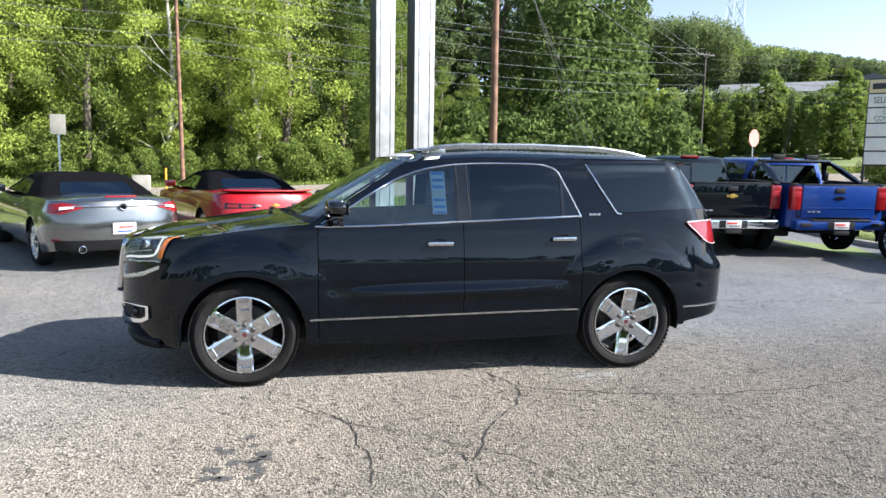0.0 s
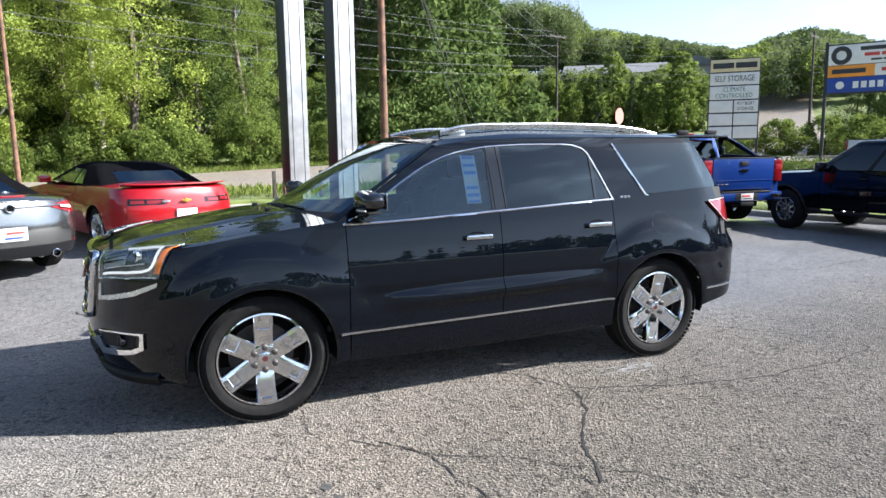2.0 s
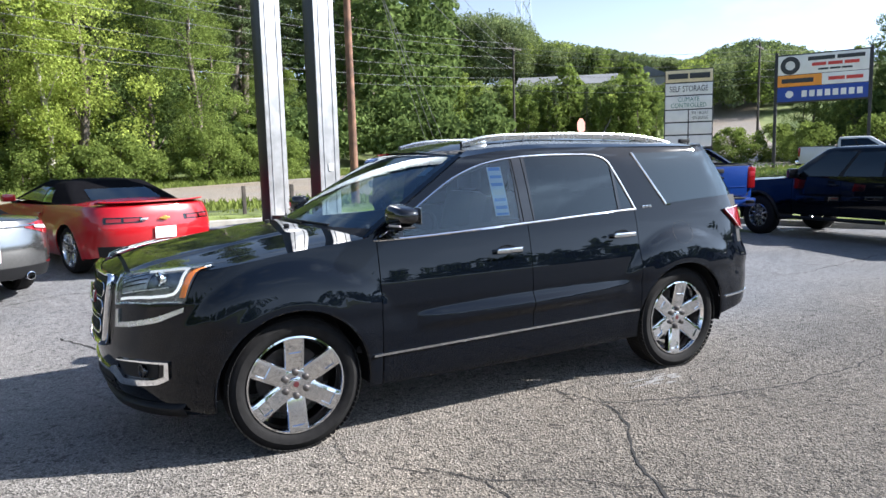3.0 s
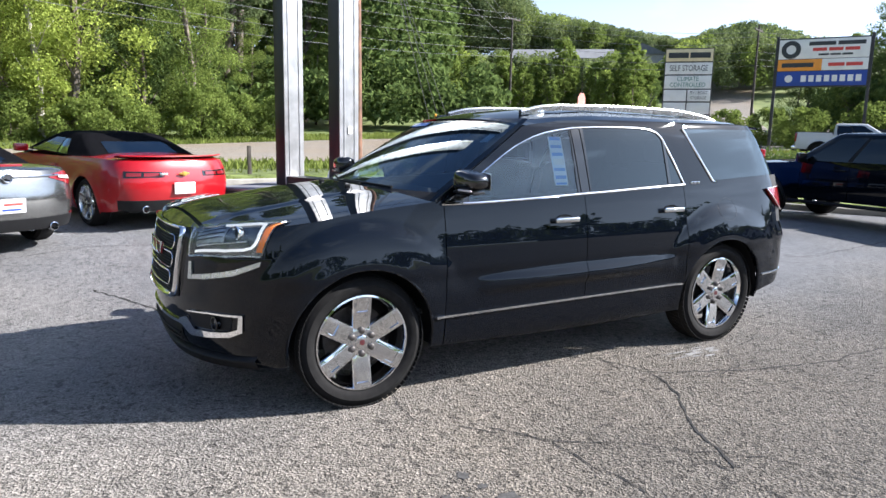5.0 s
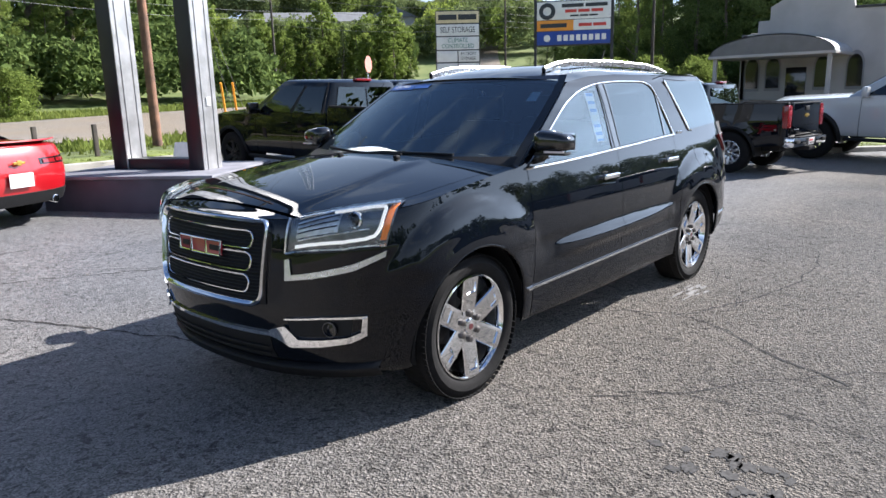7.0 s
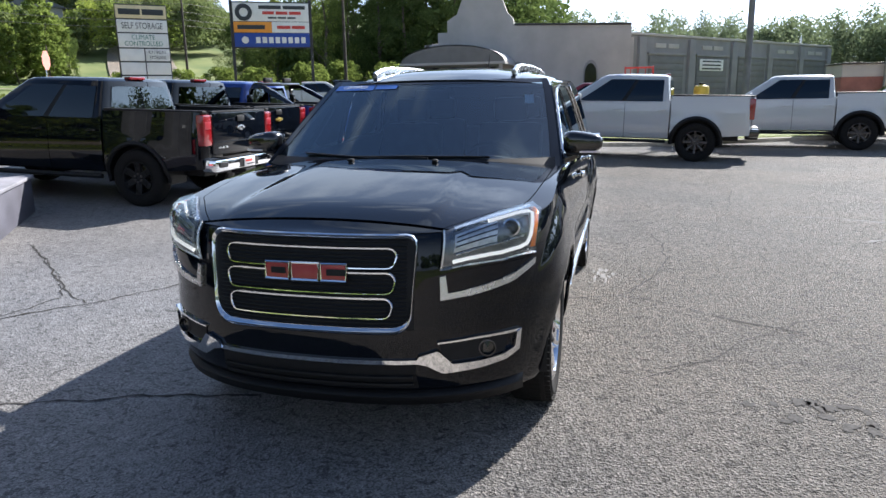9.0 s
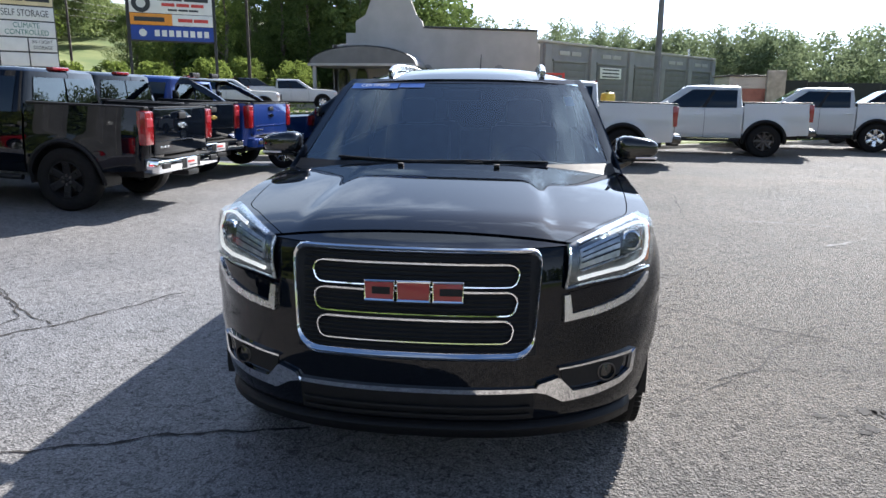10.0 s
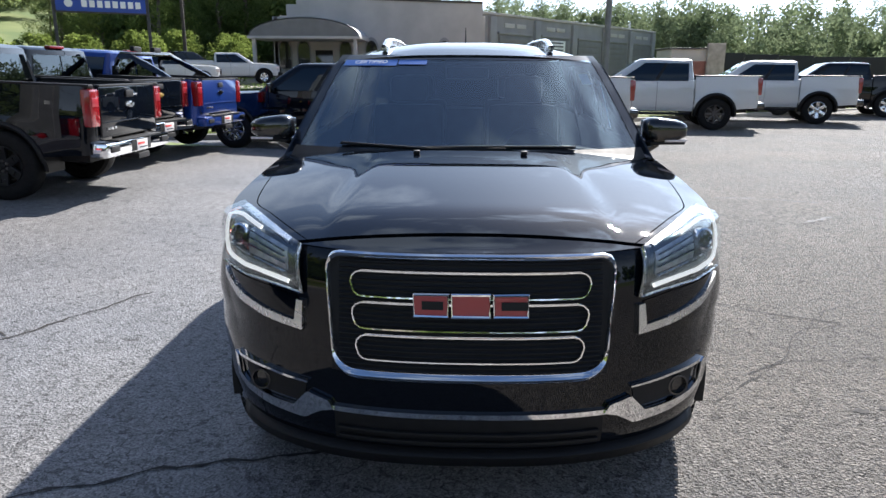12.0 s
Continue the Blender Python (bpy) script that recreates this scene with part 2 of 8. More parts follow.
    shade = n.new("ShaderNodeMix")
    shade.data_type = "RGBA"
    l.new(pour.outputs["Result"], shade.inputs["Factor"])
    shade.inputs["A"].default_value, shade.inputs["B"].default_value = (1.20, 1.13, 1.03, 1), (0.89, 0.905, 0.935, 1)
    laid = n.new("ShaderNodeVectorMath")
    laid.operation = "MULTIPLY"
    l.new(worn.outputs["Vector"], laid.inputs[0])
    l.new(shade.outputs["Result"], laid.inputs[1])
    for slot, lo, hi in (("Roughness", 0.80, 0.58), ("Specular IOR Level", 0.24, 0.36), ("Diffuse Roughness", 1.0, 0.2)):
        q = n.new("ShaderNodeMapRange")
        q.inputs["To Min"].default_value, q.inputs["To Max"].default_value = lo, hi
        l.new(pour.outputs["Result"], q.inputs["Value"])
        l.new(q.outputs["Result"], b.inputs[slot])
    bp = n.new("ShaderNodeBump")
    bp.inputs["Strength"].default_value, bp.inputs["Distance"].default_value = 1.0, 0.0080
    relief = n.new("ShaderNodeMapRange")
    relief.inputs["To Min"].default_value, relief.inputs["To Max"].default_value = 1.0, 0.40
    l.new(pour.outputs["Result"], relief.inputs["Value"])
    l.new(relief.outputs["Result"], bp.inputs["Strength"])
    # stones stand proud at two sizes, with open pits between the larger ones
    coarse = n.new("ShaderNodeTexVoronoi")
    coarse.inputs["Scale"].default_value = 58.0
    l.new(tc.outputs["Object"], coarse.inputs["Vector"])
    chip = n.new("ShaderNodeSeparateColor")
    l.new(coarse.outputs["Color"], chip.inputs["Color"])
    tone = n.new("ShaderNodeValToRGB")
    tone.color_ramp.elements[0].position, tone.color_ramp.elements[1].position = 0.0, 1.0
    tone.color_ramp.elements[0].color, tone.color_ramp.elements[1].color = (0.46, 0.46, 0.46, 1), (0.76, 0.76, 0.76, 1)
    for at, v in ((0.26, 0.51), (0.40, 0.58), (0.80, 0.62), (0.88, 0.72)):
        tone.color_ramp.elements.new(at).color = (v, v, v, 1)
    twice = n.new("ShaderNodeMath")
    twice.operation = "MULTIPLY"
    twice.inputs[1].default_value = 1.72
    l.new(chip.outputs["Green"], tone.inputs["Fac"])
    l.new(tone.outputs["Color"], twice.inputs[0])
    even = n.new("ShaderNodeMix")
    even.inputs["B"].default_value = 1.0
    l.new(pour.outputs["Result"], even.inputs["Factor"])
    l.new(twice.outputs["Value"], even.inputs["A"])
    chips = n.new("ShaderNodeVectorMath")
    chips.operation = "SCALE"
    l.new(laid.outputs["Vector"], chips.inputs[0])
    l.new(even.outputs["Result"], chips.inputs["Scale"])
    l.new(chips.outputs["Vector"], b.inputs["Base Color"])
    lift = n.new("ShaderNodeMath")
    lift.operation = "MULTIPLY_ADD"
    lift.inputs[1].default_value = 1.5
    l.new(coarse.outputs["Distance"], lift.inputs[0])
    l.new(vo.outputs["Distance"], lift.inputs[2])
    l.new(lift.outputs["Value"], bp.inputs["Height"])
    l.new(bp.outputs["Normal"], b.inputs["Normal"])
    return m


def wood(name, base, dark):
    m = mat(name, base, 0.85, vary=0.3, scale=3.0, bump=0.4, bump_scale=40.0, color2=dark)
    return m


M_ASPHALT = asphalt("asphalt", (0.166, 0.164, 0.163), (0.272, 0.268, 0.266), 0.25)
M_ROAD = asphalt("road_asphalt", (0.29, 0.245, 0.195), (0.45, 0.39, 0.32), 0.12)
M_CRACK = mat("crack", (0.022, 0.020, 0.019), 0.95)
M_GRASS = mat("grass", (0.15, 0.18, 0.045), 0.95, vary=0.35, scale=1.3, bump=0.9, bump_scale=25.0, color2=(0.08, 0.105, 0.025))
M_MEADOW = mat("meadow", (0.135, 0.15, 0.048), 0.95, vary=0.35, scale=0.16, bump=0.6, bump_scale=6.0, color2=(0.08, 0.12, 0.025))
M_CONCRETE = mat("concrete", (0.31, 0.295, 0.26), 0.85, vary=0.22, scale=2.5, bump=0.3, bump_scale=80.0)
M_PLINTH = mat("plinth_paint", (0.075, 0.075, 0.098), 0.6, vary=0.25, scale=2.0, bump=0.2, bump_scale=60.0)
M_PLINTH_TOP = mat("plinth_cap", (0.20, 0.20, 0.23), 0.7, vary=0.2, scale=3.0)
M_ALU = mat("pale_cladding", (0.45, 0.45, 0.455), 0.36, 0.55, vary=0.16, scale=5.0)
M_PYLON_DARK = mat("pylon_dark", (0.012, 0.014, 0.018), 0.35, vary=0.2, scale=3.0)
M_BLACK_PAINT = paint("black_paint", (0.0022, 0.0034, 0.0062), rough=0.3)
M_BLUE_PAINT = paint("blue_paint", (0.005, 0.036, 0.21), 0.3)
M_RED_PAINT = paint("red_paint", (0.34, 0.004, 0.008), 0.0)
M_SILVER_PAINT = paint("silver_paint", (0.20, 0.20, 0.195), 0.9, 0.20)
M_MAROON_PAINT = paint("maroon_paint", (0.16, 0.010, 0.012), 0.0)
M_WHITE_PAINT = paint("white_paint", (0.46, 0.475, 0.49), 0.0)
M_BLACK_TRIM = mat("black_trim", (0.010, 0.010, 0.011), 0.55, vary=0.2, scale=30.0, spec=0.25)
M_LAMP_BED = mat("lamp_bed", (0.16, 0.17, 0.18), 0.25, 0.85, vary=0.3, scale=30.0)
M_REFLECTOR = mat("lamp_reflector", (0.55, 0.57, 0.60), 0.32, 0.75, vary=0.25, scale=40.0)
M_LAMP_WHITE = mat("lamp_strip", (0.85, 0.85, 0.82), 0.3)
M_LAMP_WHITE.node_tree.nodes["Principled BSDF"].inputs["Emission Color"].default_value = (1.0, 0.98, 0.90, 1)
M_LAMP_WHITE.node_tree.nodes["Principled BSDF"].inputs["Emission Strength"].default_value = 0.22
M_BADGE_RED = mat("badge_red", (0.30, 0.012, 0.022), 0.3, coat=0.6)
M_GLOSS_BLACK = mat("gloss_black", (0.006, 0.006, 0.007), 0.12, coat=0.5)
M_CHROME = mat("chrome", (0.80, 0.81, 0.83), 0.05, 1.0, vary=0.04, scale=14.0)
M_SATIN = mat("satin_silver", (0.66, 0.67, 0.68), 0.26, 1.0, vary=0.05, scale=12.0)
M_TYRE = mat("tyre_rubber", (0.013, 0.0125, 0.0125), 0.8, vary=0.25, scale=25.0, bump=0.15, bump_scale=120.0, spec=0.15)
M_DARK_STEEL = mat("dark_steel", (0.10, 0.09, 0.085), 0.5, 0.8, vary=0.3, scale=20.0)
M_GLASS_WS = glass("windscreen_glass", (0.70, 0.82, 0.84), 2.1)
M_GLASS_SIDE = glass("side_glass", (0.72, 0.84, 0.86), 1.85)
M_GLASS_TINT = glass("privacy_glass", (0.030, 0.036, 0.042), 1.65)
M_GLASS_TRUCK = glass("truck_glass", (0.09, 0.10, 0.105), 1.6)
M_GLASS_LAMP = glass("lamp_cover", (0.96, 0.97, 0.98), 1.33)
M_CABIN = mat("cabin_trim", (0.028, 0.028, 0.030), 0.75, vary=0.25, scale=9.0)
M_LINING = mat("pillar_cloth", (0.16, 0.16, 0.155), 0.85, vary=0.1, scale=30.0)
M_SEAT = mat("seat_leather", (0.035, 0.034, 0.034), 0.55, vary=0.2, scale=14.0, bump=0.2, bump_scale=90.0)
M_RED_LENS = mat("red_lens", (0.20, 0.007, 0.010), 0.15, coat=0.6)
M_PALE_LENS = mat("pale_lens", (0.70, 0.62, 0.62), 0.12, coat=1.0)
M_AMBER = mat("amber_lens", (0.72, 0.19, 0.03), 0.15, coat=1.0)
M_WHITE = mat("white_plastic", (0.80, 0.80, 0.79), 0.4, vary=0.06, scale=10.0)
M_STICKER_BLUE = mat("sticker_blue", (0.05, 0.15, 0.48), 0.5)
M_STICKER_PALE = mat("sticker_pale", (0.74, 0.82, 0.90), 0.5)
M_SHEET_BLUE = mat("sheet_blue", (0.22, 0.42, 0.80), 0.5)
M_SOFT_TOP = mat("soft_top_cloth", (0.005, 0.005, 0.006), 0.95, vary=0.2, scale=20.0, bump=0.25, bump_scale=300.0, spec=0.03)
M_GOLD = mat("gold_badge", (0.62, 0.42, 0.09), 0.3, 0.8)
M_BARK = wood("bark", (0.16, 0.13, 0.10), (0.07, 0.055, 0.045))
M_BARK_PALE = wood("pale_bark", (0.46, 0.43, 0.37), (0.20, 0.18, 0.15))
M_POLE = wood("pole_wood", (0.20, 0.105, 0.065), (0.10, 0.055, 0.038))
M_POLE_DULL = mat("pole_grey_paint", (0.13, 0.13, 0.135), 0.6, vary=0.2, scale=3.0)
M_POLE_GREY = wood("grey_pole_wood", (0.075, 0.062, 0.052), (0.035, 0.03, 0.026))
M_LEAF_BRIGHT = leaf("spring_leaf", (0.15, 0.20, 0.032), (0.53, 0.61, 0.15))
M_LEAF_MID = leaf("summer_leaf", (0.080, 0.115, 0.028), (0.31, 0.385, 0.10))
M_LEAF_GRASS = leaf("grass_blade", (0.085, 0.115, 0.024), (0.24, 0.28, 0.075), 0.3)
M_LEAF_DARK = leaf("dark_leaf", (0.042, 0.070, 0.026), (0.195, 0.26, 0.080), 0.35)
M_PINE = leaf("pine_needle", (0.046, 0.070, 0.034), (0.205, 0.250, 0.110), 0.25)
# distance haze is mixed into this leaf colour: paler, greyer, less contrast
M_LEAF_HAZY = leaf("hazy_far_leaf", (0.13, 0.16, 0.10), (0.25, 0.31, 0.17), 0.4)
M_LEAF_HILL = leaf("hill_leaf", (0.075, 0.100, 0.046), (0.30, 0.355, 0.145), 0.35)
M_WIRE = mat("wire", (0.13, 0.13, 0.135), 0.6)
M_PLATE = mat("plate_white", (0.55, 0.53, 0.53), 0.45, vary=0.12, scale=40.0)
M_SIGN_WHITE = mat("sign_white", (0.74, 0.74, 0.72), 0.5, vary=0.06, scale=2.0)
M_SIGN_CREAM = mat("sign_cream", (0.68, 0.58, 0.36), 0.5, vary=0.06, scale=2.0)
M_SIGN_BLUE = mat("sign_blue", (0.015, 0.055, 0.30), 0.5, vary=0.08, scale=2.0)
M_SIGN_ORANGE = mat("sign_orange", (0.78, 0.30, 0.03), 0.5, vary=0.06, scale=2.0)
M_SIGN_INK = mat("sign_ink", (0.03, 0.035, 0.04), 0.6)
M_SIGN_GREEN = mat("sign_green", (0.05, 0.20, 0.16), 0.6)
M_SIGN_RED = mat("sign_red", (0.55, 0.05, 0.04), 0.5)
M_SIGN_BACK = mat("sign_frame", (0.03, 0.03, 0.032), 0.55, vary=0.2, scale=4.0)
M_CAP_RED = mat("cap_red", (0.085, 0.018, 0.020), 0.4)
M_STOP_BACK = mat("faded_red", (0.62, 0.24, 0.20), 0.5, vary=0.06, scale=4.0)
M_STUCCO = mat("stucco", (0.42, 0.405, 0.39), 0.9, vary=0.09, scale=0.7, bump=0.3, bump_scale=20.0)
M_STUCCO_DARK = mat("grey_block", (0.26, 0.258, 0.262), 0.9, vary=0.1, scale=0.9, bump=0.3, bump_scale=15.0)
M_SLATE = mat("roof_slate", (0.17, 0.175, 0.185), 0.8, vary=0.12, scale=1.0)
M_AWNING = mat("awning_metal", (0.40, 0.41, 0.43), 0.5, vary=0.12, scale=1.5)
M_DOOR_GREY = mat("roller_door", (0.155, 0.155, 0.155), 0.6, vary=0.1, scale=2.0)
M_BRICK_RED = mat("red_wall", (0.30, 0.13, 0.10), 0.85, vary=0.2, scale=1.6)
M_FENCE = mat("dark_fence", (0.025, 0.03, 0.028), 0.8, vary=0.2, scale=1.0)
M_STAIN = mat("oil_stain", (0.085, 0.082, 0.080), 0.95, vary=0.3, scale=60.0, spec=0.05)
M_SCUFF = mat("pale_scuff", (0.225, 0.218, 0.212), 0.95, vary=0.3, scale=50.0, spec=0.05)
M_YELLOW = mat("yellow_tank", (0.52, 0.40, 0.05), 0.5, vary=0.15, scale=6.0)
M_ORANGE_POST = mat("orange_post", (0.80, 0.33, 0.03), 0.5)


# ---- mesh helpers ----
def thing(name, label, category, m=None, group=""):
    ob = new(name)
    ob.empty_display_size = 0.2
    if m is not None:
        ob.matrix_basis = m
    return tagged(ob, label, category, group)


def part(name, bm, material, parent=None, label="", smooth=40, solid=0.0):
    """Links a bmesh as one mesh object, under a thing or a part."""
    me = bpy.data.meshes.new(name)
    bm.normal_update()
    bm.to_mesh(me)
    bm.free()
    me.materials.append(material)
    if smooth:
        me.polygons.foreach_set("use_smooth", [True] * len(me.polygons))
        me.set_sharp_from_angle(angle=radians(smooth))
    ob = new(name, me)
    if parent is not None:
        ob.parent = parent
    if label:
        ob["label"] = label
    if solid:
        mod = ob.modifiers.new("thick", "SOLIDIFY")
        mod.thickness, mod.offset = solid, -1.0
        ob.modifiers.new("edges", "EDGE_SPLIT").split_angle = radians(40)
    return ob


def box(bm, c, s, bevel=0.0, m=None, seg=2):
    r = bmesh.ops.create_cube(bm, size=1.0, matrix=Matrix.Translation(c) @ Matrix.Diagonal((*s, 1)))
    vs = r["verts"]
    if bevel:
        es = list({e for v in vs for e in v.link_edges})
        rb = bmesh.ops.bevel(bm, geom=es, offset=bevel, segments=seg, affect="EDGES", profile=0.6)
        vs = list({v for f in rb["faces"] for v in f.verts} | {v for v in vs if v.is_valid})
    if m is not None:
        bmesh.ops.transform(bm, matrix=m, verts=[v for v in vs if v.is_valid])
    return bm


def boxed(c, s, bevel=0.0, m=None, seg=2):
    return box(bmesh.new(), c, s, bevel, m, seg)


def grid(bm, rows, closed=False, flip=False):
    vv = [[bm.verts.new(p) for p in r] for r in rows]
    for a, b in zip(vv, vv[1:]):
        n = len(a)
        for i in range(n if closed else n - 1):
            q = [a[i], a[(i + 1) % n], b[(i + 1) % n], b[i]]
            if flip:
                q.reverse()
            try:
                bm.faces.new(q)
            except ValueError:
                pass
    return vv


def tube(bm, pts, r, n=8, closed=False, caps=True):
    pts = [Vector(p) for p in pts]
    rings, up = [], None
    for i, p in enumerate(pts):
        a = pts[i - 1] if (i or closed) else p
        b = pts[(i + 1) % len(pts)] if (i + 1 < len(pts) or closed) else p
        t = (b - a).normalized()
        if up is None:
            up = Vector((0, 0, 1)) if abs(t.z) < 0.9 else Vector((1, 0, 0))
        s = t.cross(up).normalized()
        up = s.cross(t).normalized()
        rr = r[i] if isinstance(r, (list, tuple)) else r
        rings.append([p + (s * math.cos(k * math.tau / n) + up * math.sin(k * math.tau / n)) * rr for k in range(n)])
    if closed:
        rings.append(rings[0])
    vv = grid(bm, rings, closed=True)
    if caps and not closed:
        bm.faces.new(vv[0][::-1])
        bm.faces.new(vv[-1])
    return bm


def tubed(pts, r, n=8, closed=False):
    return tube(bmesh.new(), pts, r, n, closed)


def lathe(bm, prof, n=40, m=None):
    """Turns a profile of (radius, y) round the y axis."""
    rows = [[(r * math.cos(k * math.tau / n), y, r * math.sin(k * math.tau / n)) for k in range(n)] for r, y in prof]
    if m is not None:
        rows = [[m @ Vector(p) for p in r] for r in rows]
    grid(bm, rows, closed=True)
    return bm


def prism(bm, outline, z0, z1):
    """An upright solid over an outline in x, y."""
    a = [bm.verts.new((x, y, z0)) for x, y in outline]
    b = [bm.verts.new((x, y, z1)) for x, y in outline]
    n = len(a)
    for i in range(n):
        bm.faces.new((a[i], a[(i + 1) % n], b[(i + 1) % n], b[i]))
    bm.faces.new(b)
    bm.faces.new(a[::-1])
    bmesh.ops.recalc_face_normals(bm, faces=bm.faces[:])
    return bm


def knots(*pts):
    """A smooth curve through (t, value) pairs."""
    ts = [p[0] for p in pts]
    vs = [p[1] for p in pts]
    n = len(pts)
    d = [(vs[i + 1] - vs[i]) / (ts[i + 1] - ts[i]) for i in range(n - 1)]
    k = [d[0]] + [0 if d[i - 1] * d[i] <= 0 else 2 * d[i - 1] * d[i] / (d[i - 1] + d[i]) for i in range(1, n - 1)] + [d[-1]]

    def f(t):
        if t <= ts[0]:
            return vs[0]
        if t >= ts[-1]:
            return vs[-1]
        i = max(j for j in range(n - 1) if ts[j] <= t)
        h = ts[i + 1] - ts[i]
        u = (t - ts[i]) / h
        return ((1 + 2 * u) * (1 - u) ** 2 * vs[i] + u * (1 - u) ** 2 * h * k[i] + u * u * (3 - 2 * u) * vs[i + 1] + u * u * (u - 1) * h * k[i + 1])
    return f


def resample(pts, n):
    pts = [np.array(p, float) for p in pts]
    d = np.concatenate([[0], np.cumsum([np.linalg.norm(b - a) for a, b in zip(pts, pts[1:])])])
    out = []
    for t in np.linspace(0, d[-1], n):
        i = min(max(int(np.searchsorted(d, t, side="right")) - 1, 0), len(pts) - 2)
        u = 0 if d[i + 1] == d[i] else (t - d[i]) / (d[i + 1] - d[i])
        out.append(tuple(pts[i] * (1 - u) + pts[i + 1] * u))
    return out


def lerp(a, b, t):
    return a + (b - a) * t


def words(name, text, size, material, m, parent=None, extrude=0.004):
    cu = bpy.data.curves.new(name, "FONT")
    cu.body, cu.size, cu.extrude, cu.align_x, cu.align_y = text, size, extrude, "CENTER", "CENTER"
    tmp = bpy.data.objects.new(name, cu)
    scene.collection.objects.link(tmp)
    me = bpy.data.meshes.new_from_object(tmp.evaluated_get(bpy.context.evaluated_depsgraph_get()))
    bpy.data.objects.remove(tmp)
    me.materials.clear()
    me.materials.append(material)
    ob = new(name, me)
    ob.matrix_basis = m
    if parent is not None:
        ob.parent = parent
    return ob


class Shell:
    """A car's outer skin: half width by height, rounded at nose and tail."""

    def __init__(self, w, xf, xr, xmf, xmr, nf=2.6, nr=3.6, arches=(), flare=0.016):
        self.w, self.xf, self.xr, self.xmf, self.xmr, self.nf, self.nr = w, xf, xr, xmf, xmr, nf, nr
        self.arches, self.flare = arches, flare
        self.blister = 0.0
        self.sculpt = 0.0

    def bulge(self, x, z):
        out = 0.0
        for a, c, r in self.arches:
            d = math.hypot(x - a, z - c)
            out += self.flare * math.exp(-((d - r - 0.02) / 0.055) ** 2)
            if self.blister and d - r < 0.27 and z > c:
                k = min(1.0, (0.27 - (d - r)) / 0.17)
                up = min(1.0, max(0.0, ((z - c) / d - 0.25) / 0.45))
                out += self.blister * (2 * k - k * k) * up
        if self.sculpt and abs(x - 0.12) < 0.86 and 0.55 < z < 0.85:
            # long lens-shaped ledge pressed into the doors
            lens = math.sqrt(1 - ((x - 0.12) / 0.86) ** 2)
            zc = 0.722 + 0.016 * x
            fall = min(1.0, max(0.0, (zc + 0.036 * lens - z) / (0.066 * lens + 0.004)))
            back = min(1.0, max(0.0, (z - zc + 0.13) / 0.075))
            out += self.sculpt * lens * fall * back * back * (3 - 2 * back)
        return out

    def y(self, x, z):
        w = self.w(z)
        if x < self.xmf:
            u = min(1.0, (self.xmf - x) / (self.xmf - self.xf(z)))
            w *= (1 - u ** self.nf) ** (1 / self.nf)
        elif x > self.xmr:
            u = min(1.0, (x - self.xmr) / (self.xr(z) - self.xmr))
            w *= (1 - u ** self.nr) ** (1 / self.nr)
        return w + self.bulge(x, z)

    def front(self, y, z):
        u = min(1.0, abs(y) / self.w(z))
        return self.xmf - (self.xmf - self.xf(z)) * (1 - u ** self.nf) ** (1 / self.nf)

    def P(self, s, z):
        w = self.w(z)
        if s <= 1:
            a = max(0.0, s) * math.pi / 2
            x = self.xmf - (self.xmf - self.xf(z)) * max(0, math.cos(a)) ** (2 / self.nf)
            y = w * math.sin(a) ** (2 / self.nf)
        elif s <= 2:
            x, y = lerp(self.xmf, self.xmr, s - 1), w
        else:
            a = min(1.0, s - 2) * math.pi / 2
            x = self.xmr + (self.xr(z) - self.xmr) * math.sin(a) ** (2 / self.nr)
            y = w * max(0, math.cos(a)) ** (2 / self.nr)
        return Vector((x, y + (self.bulge(x, z) if 0.3 < s < 2.6 else 0), z))

    def sx(self, x, z):
        if x < self.xmf:
            u = min(1.0, (self.xmf - x) / (self.xmf - self.xf(z)))
            return math.acos(u ** (self.nf / 2)) * 2 / math.pi
        if x <= self.xmr:
            return 1 + (x - self.xmf) / (self.xmr - self.xmf)
        u = min(1.0, (x - self.xmr) / (self.xr(z) - self.xmr))
        return 2 + math.asin(u ** (self.nr / 2)) * 2 / math.pi

    def sy(self, y, z):
        return math.asin(min(1.0, abs(y) / self.w(z)) ** (self.nf / 2)) * 2 / math.pi

    def Q(self, s, z, off=0.0, side=-1):
        if s < 0:
            s, side = -s, -side
        p = self.P(s, z)
        if off:
            e = 0.004
            a = self.P(s + e, z) - self.P(max(0, s - e), z)
            b = self.P(s, z + 0.01) - self.P(s, z - 0.01)
            n = a.cross(b)
            if n.length > 1e-12:
                n.normalize()
                if n.y < 0 or (s < 0.3 and n.x > 0) or (s > 2.7 and n.x < 0):
                    n = -n
                p = p + n * off
        return Vector((p.x, p.y * (1 if side > 0 else -1), p.z))

    def loft(self, bm, low, high, nu, nv, off=0.0, side=-1):
        lo, hi = resample(low, nu), resample(high, nu)
        rows = []
        for j in range(nv + 1):
            t = j / nv
            rows.append([self.Q(lerp(a[0], b[0], t), lerp(a[1], b[1], t), off, side) for a, b in zip(lo, hi)])
        grid(bm, rows, flip=side > 0)
        return bm

    def panel(self, ss, zlo, zhi, nz, side):
        """A panel over stations ss, between two heights given as functions of x, with the wheel arches cut out."""
        bm = bmesh.new()
        rows, tag = [], {}
        for j in range(nz + 1):
            t = j / nz
            row = []
            for s in ss:
                x = self.P(abs(s), 0.8).x
                row.append((s, lerp(zlo(x), zhi(x), t)))
            rows.append(row)
        vv = [[bm.verts.new(self.Q(s, z, 0, side)) for s, z in r] for r in rows]

